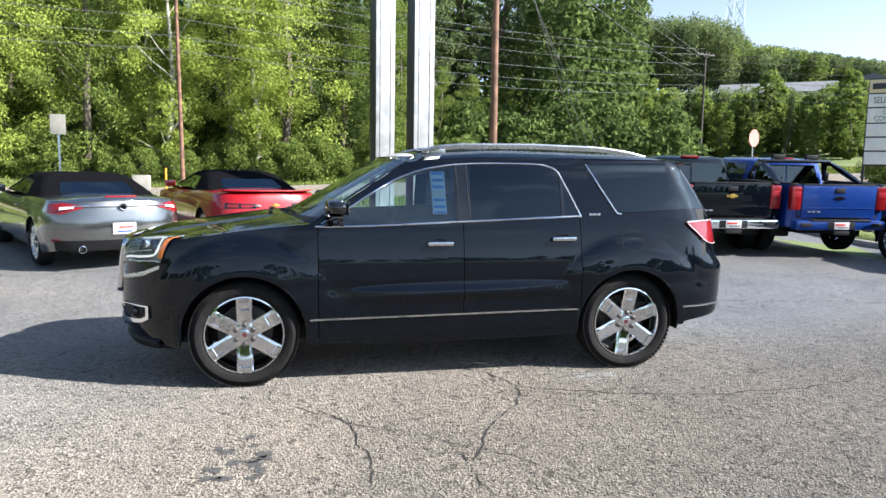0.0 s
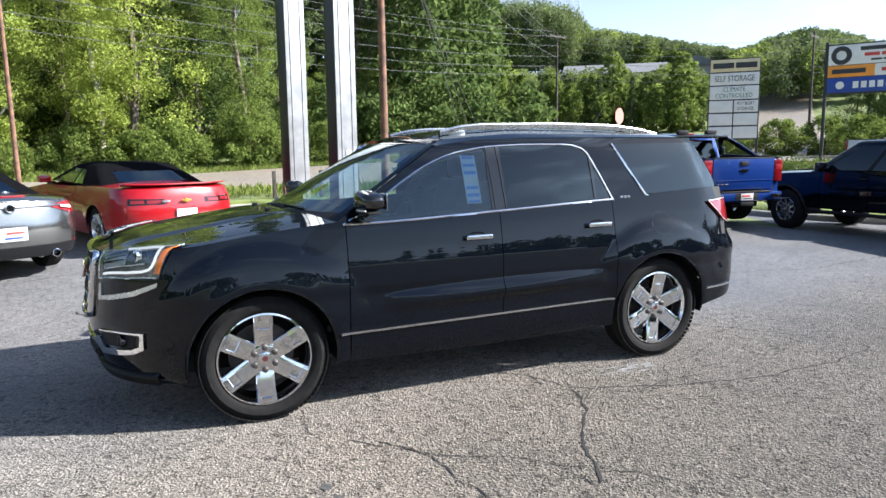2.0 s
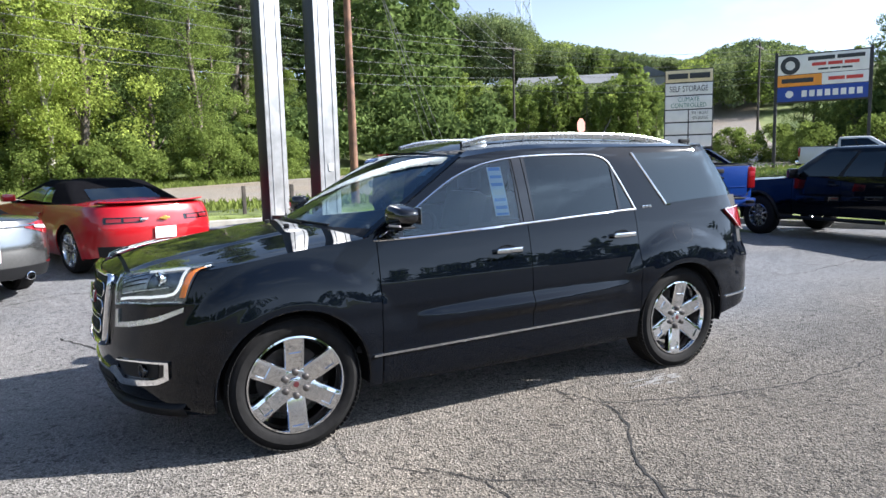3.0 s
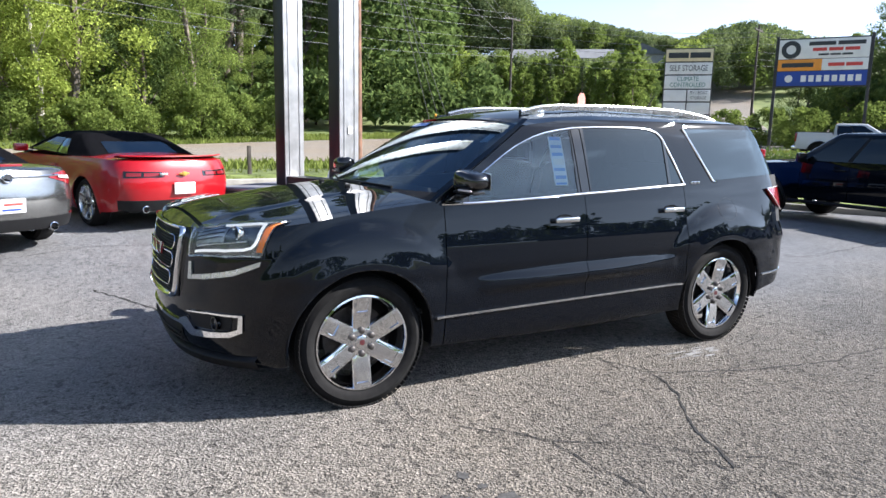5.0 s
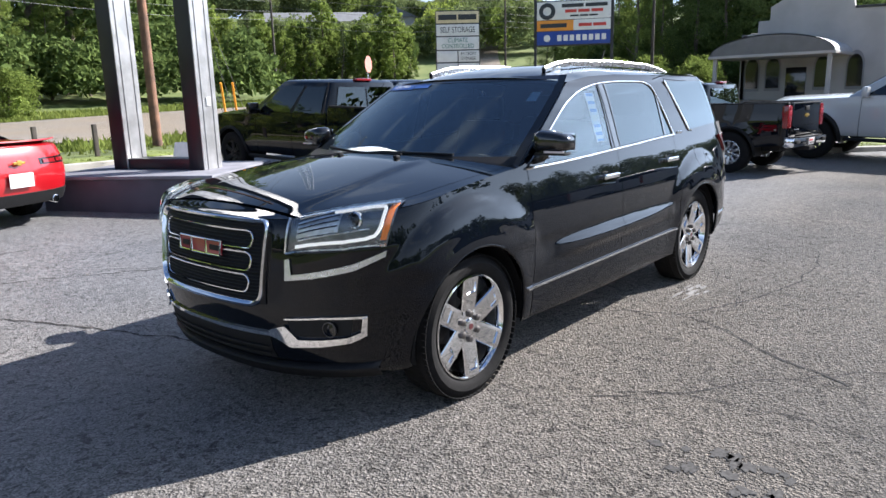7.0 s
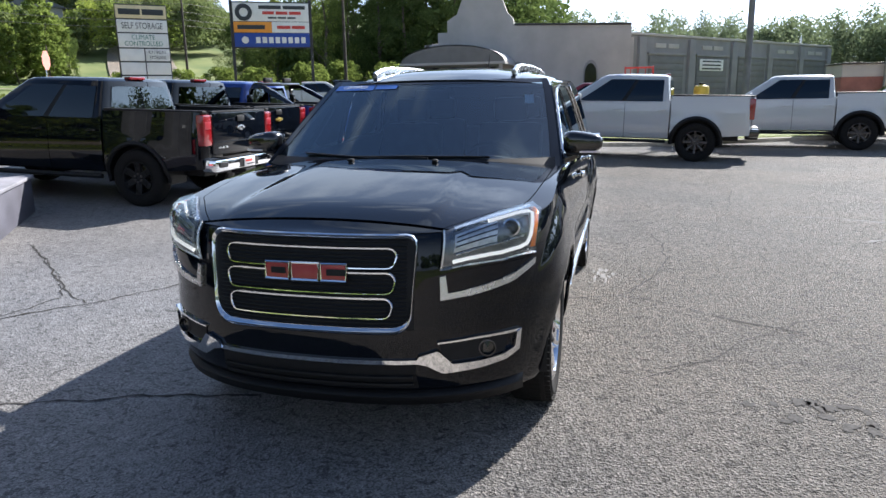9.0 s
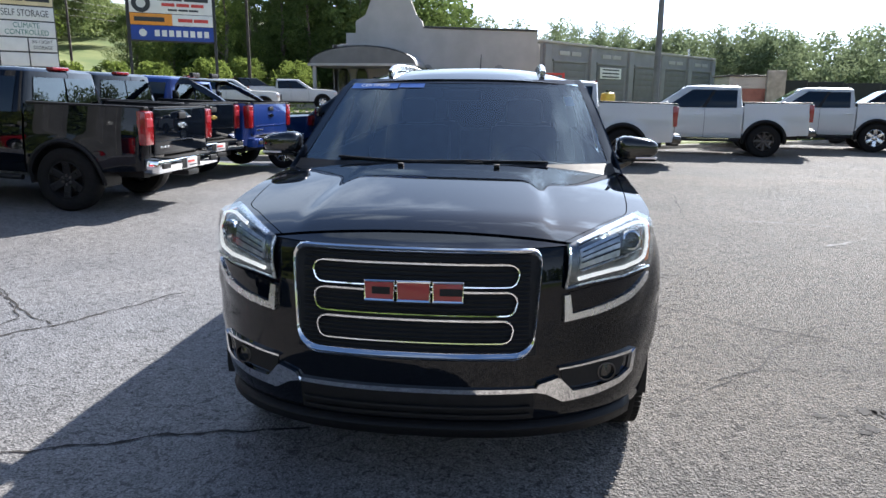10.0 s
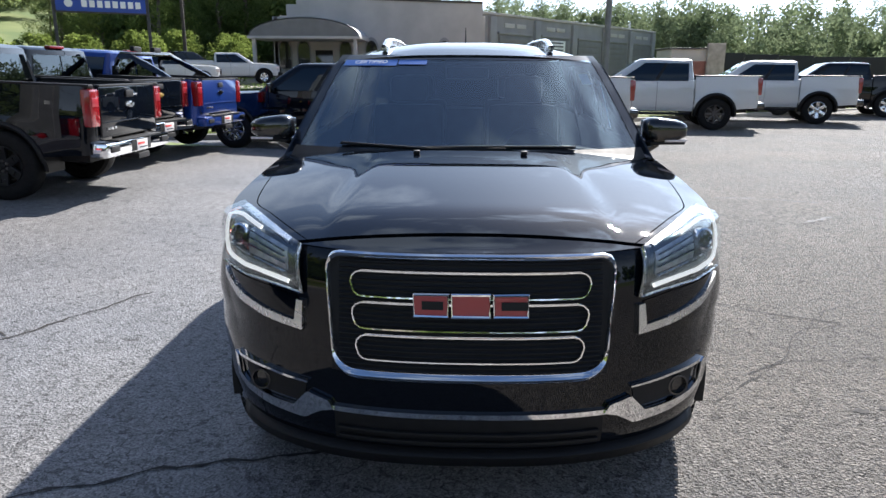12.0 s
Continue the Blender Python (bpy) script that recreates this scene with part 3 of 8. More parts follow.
        def inside(p):
            for a, c, r in self.arches:
                d = math.hypot(p.x - a, p.z - c)
                if d < r and (p.z > c or abs(p.x - a) < r):
                    return a, c, r
            return None

        for a, b in zip(vv, vv[1:]):
            for i in range(len(a) - 1):
                q = [a[i], a[i + 1], b[i + 1], b[i]]
                if all(inside(v.co) for v in q):
                    continue
                if side > 0:
                    q.reverse()
                bm.faces.new(q)
        for v in list(bm.verts):
            if not v.link_faces:
                bm.verts.remove(v)
        for v in bm.verts:
            hit = inside(v.co)
            if hit:
                a, c, r = hit
                dx, dz = v.co.x - a, v.co.z - c
                k = r / max(1e-6, math.hypot(dx, dz))
                x, z = a + dx * k, c + dz * k
                v.co = Vector((x, self.y(x, z) * (1 if v.co.y > 0 else -1), z))
        return bm

    def strip(self, bm, path, r, off=0.0, side=-1, n=6):
        return tube(bm, [self.Q(s, z, off, side) for s, z in path], r, n)


def wheel(parent, pos, side, r, rim, width, spokes, rim_mat, tread=True, cap=None, turn=0.0):
    """A wheel under a vehicle: tyre, rim, spokes, hub and nuts. side -1 faces -y."""
    f = -1 if side < 0 else 1
    m = Matrix.Translation(pos) @ Matrix.Diagonal((1, -f, 1, 1))
    h = width / 2
    bm = bmesh.new()
    lathe(bm, [(rim * 0.985, -h * 0.78), (rim + 0.012, -h * 0.93), (rim + 0.035, -h * 1.02), (lerp(rim, r, 0.55), -h * 1.05), (r - 0.035, -h * 0.98), (r - 0.012, -h * 0.86), (r, -h * 0.70), (r + 0.002, 0), (r, h * 0.7), (r - 0.035, h * 0.98), (rim, h * 0.8)], 56, m)
    tyre = part("tyre", bm, M_TYRE, parent)
    bmesh_fix(tyre)
    if tread:
        bm = bmesh.new()
        for k in range(72):
            a = k * math.tau / 72
            for yy, ww in ((-h * 0.80, 0.050), (-h * 0.34, 0.05), (h * 0.12, 0.05)):
                rr = r + 0.0005 if yy > -h * 0.5 else r - 0.008
                box(bm, (0, 0, 0), (r * 0.066, ww, 0.005), 0, m @ Matrix.Rotation(a + yy * 0.4, 4, "Y") @ Matrix.Translation((0, yy, rr)))
        tr = part("tread", bm, M_TYRE, tyre, "tread blocks")
        tr["kind"] = "stuff"
        bmesh_fix(tr)
    bm = bmesh.new()
    lathe(bm, [(rim * 0.99, -h * 0.86), (rim * 1.0, -h * 0.92), (rim * 0.965, -h * 0.94), (rim * 0.93, -h * 0.80), (rim * 0.90, -h * 0.5), (rim * 0.88, h * 0.6)], 56, m)
    rm = part("rim", bm, rim_mat, tyre)
    bmesh_fix(rm)
    bm = bmesh.new()
    lathe(bm, [(0.02, h * 0.2), (rim * 0.70, h * 0.2), (rim * 0.70, h * 0.35)], 36, m)
    bmesh_fix(part("brake_disc", bm, M_DARK_STEEL, tyre))
    for k in range(spokes):
        a = k * math.tau / spokes + turn
        w0, w1 = (0.40, 0.42) if spokes <= 6 else (0.22, 0.20)
        rows = []
        for t in (0.0, 0.3, 0.58, 0.60, 0.84, 0.86, 1.0):
            rad = lerp(rim * 0.22, rim * 0.955, t)
            ww = lerp(w0, w1, t) * rim * 0.5
            yy = -h * lerp(0.66, 0.92, t ** 0.8)
            dip = 0.010 if 0.59 < t < 0.85 and spokes <= 6 else 0.0
            rows.append([(x, y, rad) for x, y in ((-ww, yy + 0.045), (-ww, yy + 0.006), (-ww * 0.92, yy), (-ww * 0.60, yy - 0.004), (-ww * 0.56, yy - 0.004 + dip), (ww * 0.56, yy - 0.004 + dip), (ww * 0.60, yy - 0.004), (ww * 0.92, yy), (ww, yy + 0.006), (ww, yy + 0.045))])
        bm = bmesh.new()
        rot = m @ Matrix.Rotation(a, 4, "Y")
        grid(bm, [[rot @ Vector(p) for p in r_] for r_ in rows])
        bmesh_fix(part("spoke", bm, rim_mat, tyre))
    bm = bmesh.new()
    lathe(bm, [(rim * 0.36, -h * 0.45), (rim * 0.355, -h * 0.69), (rim * 0.33, -h * 0.72), (rim * 0.15, -h * 0.72), (rim * 0.14, -h * 0.80), (rim * 0.12, -h * 0.82), (0.001, -h * 0.825)], 32, m)
    bmesh_fix(part("hub", bm, rim_mat, tyre))
    if cap is not None:
        bm = bmesh.new()
        lathe(bm, [(rim * 0.062, -h * 0.81), (rim * 0.058, -h * 0.84), (0.001, -h * 0.842)], 20, m)
        bmesh_fix(part("centre_cap", bm, cap, tyre, "small red centre cap"))
    for k in range(6):
        a = k * math.tau / 6 + math.pi / 6 - turn
        bm = bmesh.new()
        lathe(bm, [(0.019, -h * 0.70), (0.0185, -h * 0.84), (0.013, -h * 0.875), (0.001, -h * 0.88)], 8, m @ Matrix.Translation((rim * 0.245 * math.cos(a), 0, rim * 0.245 * math.sin(a))))
        bmesh_fix(part("wheel_nut", bm, M_DARK_STEEL, tyre))
    return tyre


def bmesh_fix(ob):
    """Turns all faces of a part outwards."""
    bm = bmesh.new()
    bm.from_mesh(ob.data)
    bmesh.ops.recalc_face_normals(bm, faces=bm.faces[:])
    bm.to_mesh(ob.data)
    bm.free()
    ob.data.polygons.foreach_set("use_smooth", [True] * len(ob.data.polygons))
    ob.data.set_sharp_from_angle(angle=radians(35))


def wheel_well(parent, x, zc, r, y_out, side, depth=0.42):
    bm = bmesh.new()
    f = 1 if side > 0 else -1
    rows = []
    for yy in (y_out - 0.012, y_out - depth):
        rows.append([(x + r * math.cos(a), f * yy, zc + r * math.sin(a)) for a in np.linspace(-0.16, math.pi + 0.16, 28)])
    rows.append([(x, f * (y_out - depth), zc)] * 28)
    grid(bm, rows)
    bmesh.ops.remove_doubles(bm, verts=bm.verts[:], dist=0.0005)
    return part("wheel_well", bm, M_BLACK_TRIM, parent)


# ---- the land ----
def smooth01(a, b, t):
    u = min(1.0, max(0.0, (t - a) / (b - a)))
    return u * u * (3 - 2 * u)


def lot_z(x, y):
    """The lot climbs a little towards the road and dips towards the white trucks."""
    flat = smooth01(9.0, 10.0, x) * smooth01(25, 20, x) * smooth01(11, 6.5, y)
    return 0.036 * max(0.0, min(y, 11.0) - 1.2) * (1 - flat) - 0.10 * smooth01(8, 13, x) * smooth01(1, -3, y) * smooth01(60, 40, x)


def gz(x, y):
    """Height of the land: level lot, a gentle rise to the road, then the wooded hill."""
    r = math.hypot(x, y + 5)
    open_side = smooth01(-30, -8, y)
    az = math.degrees(math.atan2(y + 5, x + 1))
    west = smooth01(62, 104, az)
    z = lerp(0.030, -0.013, west) * max(0.0, min(r, 54) - 27) * open_side
    z += 0.75 * west * smooth01(43.6, 48.5, y) * smooth01(-60, -20, -abs(x))
    z += 0.072 * max(0.0, min(r, 190) - 54) * smooth01(-5, 70, y)
    z += 0.12 * max(0.0, min(r, 190) - 90) * smooth01(-5, 70, y)
    return z - 0.06 + lot_z(x, y)


LOT = [(-26, -26), (30, -26), (28.5, -19), (20.8, -7), (16.9, -0.5), (13.4, 2.0), (12.05, 4.4), (11.55, 6.4), (11.4, 9), (11.0, 11.2), (2.5, 11.3), (-3.4, 11.0), (-5.6, 9.4), (-6.4, 8.0), (-26, 7.4)]


def sheet(name, x0, x1, y0, y1, nx, ny, dz, material, label, category):
    bm = bmesh.new()
    grid(bm, [[(x, y, gz(x, y) + dz) for x in np.linspace(x0, x1, nx)] for y in np.linspace(y0, y1, ny)], flip=False)
    ob = part(name, bm, material, None, label)
    return tagged(ob, category=category, kind="structure")


axis = sorted(set([-2500, -1200, -700, -450] + list(range(-300, -60, 16)) + list(range(-60, 121, 4)) + list(range(128, 320, 16)) + [450, 700, 1200, 2500]))
bm = bmesh.new()
grid(bm, [[(x, y, gz(x, y)) for x in axis] for y in axis])
tagged(part("ground", bm, M_MEADOW, None, "rough green and straw-coloured grass rising to woods"), category="ground", kind="structure")
bm = prism(bmesh.new(), LOT, -0.6, 0.0)
for axis_, cuts in ((1, [1.2, 3, 5, 7, 9, 11] + list(np.arange(-3, 1.1, 0.5))), (0, list(np.arange(8, 13.1, 0.5)))):
    for c in cuts:
        nrm = Vector((0, 0, 0))
        nrm[axis_] = 1
        bmesh.ops.bisect_plane(bm, geom=bm.verts[:] + bm.edges[:] + bm.faces[:], plane_co=nrm * c, plane_no=nrm)
for v in bm.verts:
    if v.co.z > -0.1:
        v.co.z = lot_z(v.co.x, v.co.y)
tagged(part("pavement", bm, M_ASPHALT, None, "grey worn asphalt of a dealer's lot", smooth=0), category="pavement", kind="structure")

# grass verge beside the lot, with a kerb along it
edge = LOT[2:]


def offset_line(line, d):
    out = []
    for i, (x, y) in enumerate(line):
        a, b = line[max(0, i - 1)], line[min(len(line) - 1, i + 1)]
        t = Vector((b[0] - a[0], b[1] - a[1])).normalized()
        out.append((x + t.y * d, y - t.x * d))
    return out


fine = [tuple(p) for p in resample(edge, 120)]
in0, in1, in2 = offset_line(fine, 0.13), offset_line(fine, 1.5), offset_line(fine, 4.5)
bm = bmesh.new()
rows = []
for k, line in enumerate((in0, in1, in2)):
    rows.append([(x, y, lot_z(x, y) + (0.10, 0.13, max(0.10, gz(x, y) - lot_z(x, y) + 0.03))[k] + 0.02 * noise.noise((x * 0.6, y * 0.6, k))) for x, y in line])
grid(bm, rows, flip=True)
verge = tagged(part("verge", bm, M_GRASS, None, "mown green grass verge"), category="grass", kind="structure")
verge_mod = verge.modifiers.new("thick", "SOLIDIFY")
verge_mod.thickness, verge_mod.offset = 0.14, -1.0
bm = bmesh.new()
grid(bm, [[(x, y, lot_z(x, y) + dz) for x, y in offset_line(fine, d)] for d, dz in ((0.0, -0.05), (0.015, 0.115), (0.04, 0.135), (0.13, 0.135), (0.15, 0.05))], flip=True)
tagged(part("kerb", bm, M_CONCRETE, None, "weathered pale concrete kerb"), category="kerb", kind="structure")

# grass blades on the verge
rng = np.random.default_rng(4)


def card_mesh(name, verts, faces, material, parent=None):
    me = bpy.data.meshes.new(name)
    me.from_pydata(verts, [], faces)
    me.materials.append(material)
    ob = new(name, me)
    if parent is not None:
        ob.parent = parent
    return ob


def blades(name, spots, height, material, label):
    n = len(spots)
    p = np.array(spots)
    a = rng.uniform(0, math.tau, n)
    h = height * rng.uniform(0.5, 1.3, n)
    wd = 0.25 * h
    lean = rng.normal(0, 0.35, (n, 2)) * h[:, None]
    dx, dy = np.cos(a) * wd, np.sin(a) * wd
    v = np.empty((n, 3, 3))
    v[:, 0] = p + np.stack([dx, dy, 0 * h], 1)
    v[:, 1] = p - np.stack([dx, dy, 0 * h], 1)
    v[:, 2] = p + np.stack([lean[:, 0], lean[:, 1], h], 1)
    f = np.arange(3 * n).reshape(n, 3)
    return tagged(card_mesh(name, v.reshape(-1, 3).tolist(), f.tolist(), material), label, "grass", kind="stuff")


spots = []
for i in range(26000):
    k = rng.integers(0, 119)
    u, q = rng.random(), rng.random()
    ax, ay = in0[k]
    bx, by = in1[k] if u < 0.6 else in2[k]
    sx_, sy_ = lerp(ax, bx, q) + rng.normal(0, 0.08), lerp(ay, by, q) + rng.normal(0, 0.08)
    spots.append((sx_, sy_, lot_z(sx_, sy_) + 0.09))
blades("verge_grass", spots, 0.055, M_LEAF_GRASS, "short green grass blades on the verge")

# the road beyond, and the paved yard on the far side of the kerb
sheet("road", -260, 150, 22.5, 43.5, 160, 12, 0.07, M_ROAD, "pale grey worn asphalt road", "road")
sheet("yard", 25, 43, -60, 21, 12, 40, 0.07, M_ROAD, "pale asphalt yard before the workshop", "pavement")
bm = bmesh.new()
rows = []
bendy = [(45.5, 59.0), (50.0, 53.0), (54.5, 48.6)] + [(lerp(60, 150, t), 46 + 25 * math.sin(t * 2.4) + 22 * t) for t in np.linspace(0, 1, 40)]
for x, y in bendy:
    rows.append([(x - 3.0, y + 3.0, gz(x - 3.0, y + 3.0) + 0.16), (x + 3.0, y - 3.0, gz(x + 3.0, y - 3.0) + 0.16)])
grid(bm, rows, flip=True)
tagged(part("lane", bm, M_ROAD, None, "pale lane winding up the hill"), category="road", kind="structure")


# cracks and worn lines in the asphalt
def crack(pts, width, seed, label="dark crack in the asphalt"):
    r = random.Random(seed)
    line = resample(pts, max(6, int(sum(math.dist(a, b) for a, b in zip(pts, pts[1:])) / 0.05)))
    a, b = [], []
    wob = 0.0
    for i, (x, y) in enumerate(line):
        wob = wob * 0.8 + r.uniform(-0.018, 0.018)
        ww = width * r.uniform(0.4, 1.7) * (0.3 if i in (0, len(line) - 1) else 1)
        p, q = line[max(0, i - 1)], line[min(len(line) - 1, i + 1)]
        t = Vector((q[0] - p[0], q[1] - p[1])).normalized()
        x, y = x - t.y * wob, y + t.x * wob
        a.append((x - t.y * ww, y + t.x * ww, lot_z(x, y) + 0.0042))
        b.append((x + t.y * ww, y - t.x * ww, lot_z(x, y) + 0.0042))
    bm = bmesh.new()
    grid(bm, [a, b])
    return tagged(part("crack", bm, M_CRACK, None, label, smooth=0), category="crack", kind="structure")


crack([(0.11, -0.70), (0.33, -0.92), (0.46, -1.26), (0.75, -1.42), (1.07, -1.57), (1.49, -1.64), (1.87, -1.74), (2.6, -1.70), (3.2, -1.55)], 0.006, 1)
crack([(0.46, -1.26), (0.42, -1.45), (0.28, -1.71), (0.08, -2.00), (-0.03, -2.10), (-0.20, -2.50)], 0.006, 2)
crack([(0.46, -1.42), (0.76, -1.52), (1.15, -1.50), (1.40, -1.20), (1.90, -1.02)], 0.003, 13)
crack([(-1.0, -1.55), (-0.82, -1.83), (-0.77, -2.29), (-0.78, -2.71)], 0.004, 14)
crack([(0.75, 4.82), (-0.03, 3.70), (-0.69, 3.04), (-1.25, 3.09), (-1.61, 3.44)], 0.005, 15)
crack([(-1.265, -0.87), (-1.356, -1.27), (-1.06, -1.61), (-0.70, -1.95), (-0.30, -2.2), (-0.20, -2.95)], 0.003, 3)
crack([(-0.30, -2.2), (0.05, -2.5), (0.25, -2.9)], 0.003, 4)
crack([(1.25, -1.42), (1.55, -2.0), (2.1, -2.4), (2.6, -3.2)], 0.003, 5)
crack([(2.4, -0.2), (3.1, -1.2), (4.2, -1.9), (5.5, -2.1)], 0.004, 6)
crack([(-2.6, 3.75), (-1.9, 3.4), (-1.257, 3.045), (-0.76, 2.75), (0.2, 2.25)], 0.007, 7)
crack([(-0.76, 2.75), (-0.53, 3.18), (0.07, 3.86), (0.7, 4.7)], 0.006, 8)
crack([(-2.75, 2.7), (-2.33, 1.91), (-2.25, 1.70), (-2.13, 1.46), (-2.03, 1.29), (-1.97, 1.0), (-1.88, 0.6)], 0.008, 9)
crack([(3.0, -3.2), (4.6, -2.6), (7.0, -3.0), (9.5, -2.4)], 0.006, 10)
crack([(4.0, 1.6), (6.2, 1.2), (8.4, 1.5), (10.0, 1.2)], 0.006, 11)
crack([(-5.2, 4.0), (-3.9, 4.3), (-2.7, 4.9), (-1.6, 4.7)], 0.006, 12)


def smudge(name, x, y, rx, ry, seed, material, label):
    """A thin, ragged stain lying on the asphalt."""
    r = random.Random(seed)
    bm = bmesh.new()
    n = 26
    ph = [r.uniform(0.55, 1.15) for _ in range(n)]
    c = bm.verts.new((x, y, 0.0040))
    ring = [bm.verts.new((x + rx * ph[k] * math.cos(k * math.tau / n), y + ry * ph[k] * math.sin(k * math.tau / n), 0.0040)) for k in range(n)]
    for k in range(n):
        bm.faces.new((c, ring[k], ring[(k + 1) % n]))
    return tagged(part(name, bm, material, None, label, smooth=0), category="stain", kind="structure")


stain = random.Random(8)
for k in range(16):
    smudge("oil_stain", -1.46 + stain.gauss(0, 0.10), -2.36 + stain.gauss(0, 0.16), stain.uniform(0.025, 0.075), stain.uniform(0.02, 0.05), 20 + k, M_STAIN, "dark oil stain on the asphalt")
for k in range(9):
    smudge("scuff", 1.15 + stain.gauss(0, 0.14), -1.16 + stain.gauss(0, 0.07), stain.uniform(0.05, 0.14), stain.uniform(0.01, 0.03), 60 + k, M_SCUFF, "pale scuff on the asphalt")
for (x0, y0, x1, y1) in ((4.56, -3.30, 4.51, -3.87), (4.50, -3.90, 4.22, -4.54), (3.34, -4.26, 3.01, -3.75)):
    crack([(x0, y0), (x1, y1)], 0.022, 30, "worn white paint line").data.materials[0] = M_SCUFF


# ---- the pylon sign's foot ----
E_, F_ = Vector((-0.375, 0.927, 0)).normalized(), Vector((0.927, 0.375, 0)).normalized()


def pylon():
    py = thing("pylon_sign", "pylon sign with two aluminium-clad black posts on a grey plinth", "sign")
    O = (0.60, 5.05)
    rot = Matrix((E_, F_, Vector((0, 0, 1)))).transposed().to_4x4()

    def blk(name, e0, e1, f0, f1, z0, z1, material, bev=0.01, label=""):
        m = Matrix.Translation((O[0], O[1], 0)) @ rot
        return part(name, boxed(((e0 + e1) / 2, (f0 + f1) / 2, (z0 + z1) / 2), (e1 - e0, f1 - f0, z1 - z0), bev, m), material, py, label)

    m2 = Matrix.Translation((O[0], O[1], 0)) @ Matrix.Rotation(math.atan2(0.56, 0.83), 4, "Z")
    base = part("plinth", boxed((1.05, 1.20, 0.31), (2.10, 2.40, 0.62), 0.02, m2), M_PLINTH, py, "dark grey painted plinth")
    part("plinth_cap", boxed((1.05, 1.20, 0.642), (2.16, 2.46, 0.046), 0.012, m2), M_PLINTH_TOP, base, "paler cap")
    for e0 in (0.53, 1.86):
        col = blk("post", e0, e0 + 0.24, 0.55, 0.95, 0.665, 9.0, M_PYLON_DARK, 0.012, "black post with bright cladding")
        blk("cladding", e0 - 0.018, e0 - 0.002, 0.55, 0.95, 0.665, 9.0, M_ALU, 0.005, "bright aluminium cladding").parent = col
        for ff in (0.63, 0.85):
            blk("cladding_rib", e0 - 0.030, e0 - 0.016, ff, ff + 0.022, 0.665, 9.0, M_ALU, 0.003).parent = col
        blk("clad_edge", e0 - 0.004, e0 + 0.24, 0.942, 0.958, 0.665, 9.0, M_ALU, 0.003).parent = col
    blk("sill", 0.77, 1.86, 0.57, 0.93, 0.665, 0.82, M_PYLON_DARK, 0.01, "black sill between the posts")
    blk("notice", 0.492, 0.506, 0.71, 0.79, 1.55, 1.66, M_WHITE, 0.002, "small pale notice plate")
    m = Matrix.Translation((O[0], O[1], 0)) @ rot
    bm = bmesh.new()
    box(bm, (1.45, 1.35, 0.83), (0.46, 0.02, 0.36), 0.006, m @ Matrix.Translation((1.45, 1.35, 0.83)) @ Matrix.Rotation(radians(-18), 4, "X") @ Matrix.Translation((-1.45, -1.35, -0.83)))
    part("panel", bm, M_WHITE, py, "loose white panel leaning on the plinth")
    return py


pylon()


# ---- poles, wires and signs ----
def utility_pole(x, y, h, material, lean=0.0, arms=(), label="tall wooden utility pole"):
    ob = thing("utility_pole", label, "pole", pose(x, y, gz(x, y) - 0.2))
    part("shaft", tubed([(lean * t * h, 0, t * h) for t in np.linspace(0, 1, 8)], [lerp(0.135, 0.085, t) for t in np.linspace(0, 1, 8)], 12), material, ob)
    for z, ln in arms:
        arm = part("crossarm", boxed((lean * z, 0, z), (ln, 0.10, 0.12), 0.01, Matrix.Rotation(radians(20), 4, "Z")), M_POLE_GREY, ob)
        for k in (-0.45, -0.2, 0.2, 0.45):
            bm = bmesh.new()
            rr = Matrix.Translation(Matrix.Rotation(radians(20), 4, "Z") @ Vector((lean * z + k * ln, 0, z + 0.06))) @ Matrix.Rotation(radians(90), 4, "X")
            lathe(bm, [(0.03, 0.0), (0.045, 0.04), (0.03, 0.09), (0.045, 0.12), (0.001, 0.16)], 10, rr)
            part("insulator", bm, M_CONCRETE, arm)
    return ob


utility_pole(-7.25, 37.5, 13.5, M_POLE, -0.012, ((12.6, 2.4),), "reddish wooden utility pole by the road")
utility_pole(5.25, 15.5, 11.5, M_POLE, -0.004, ((10.9, 2.2),), "weathered brown wooden utility pole")
utility_pole(36.6, 52.8, 11.0, M_POLE_GREY, 0.0, ((10.7, 2.6),), "dark utility pole at the foot of the hill")
utility_pole(56.5, 40.5, 10.5, M_POLE_GREY, 0.0, ((10.0, 2.2),), "dark utility pole beyond the signs")
utility_pole(23.05, -5.5, 10.5, M_POLE_DULL, 0.004, (), "plain grey pole standing beyond the kerb")
utility_pole(44.5, 19.0, 9.0, M_POLE_GREY, 0.0, (), "thin dark pole beside the shrubs")


def wire(a, b, sag, r=0.013):
    a, b = Vector(a), Vector(b)
    pts = [a.lerp(b, t) - Vector((0, 0, sag * 4 * t * (1 - t))) for t in np.linspace(0, 1, 18)]
    return tagged(part("overhead_wire", tubed(pts, r, 5), M_WIRE), "thin sagging overhead wire", "wire", "overhead wires")


for k, (dz, dx) in enumerate(((0.0, 0.0), (-0.55, 0.5), (-1.5, 0.1), (-2.6, 0.0), (-3.6, -0.1), (-4.4, 0.0))):
    wire((-46 + dx, 26, 13.2 + dz), (-7.4 + dx, 37.4, 12.6 + dz), 0.5)
    wire((-7.4 + dx, 37.4, 12.6 + dz), (36.6 + dx, 52.8, 13.0 + dz * 0.9), 0.8)
    wire((36.6 + dx, 52.8, 12.6 + dz * 0.9), (56.5 + dx, 40.5, 11.6 + dz * 0.7), 0.6)
    wire((56.5 + dx, 40.5, 11.6 + dz * 0.7), (92 + dx, 30, 13.0 + dz * 0.7), 0.6)
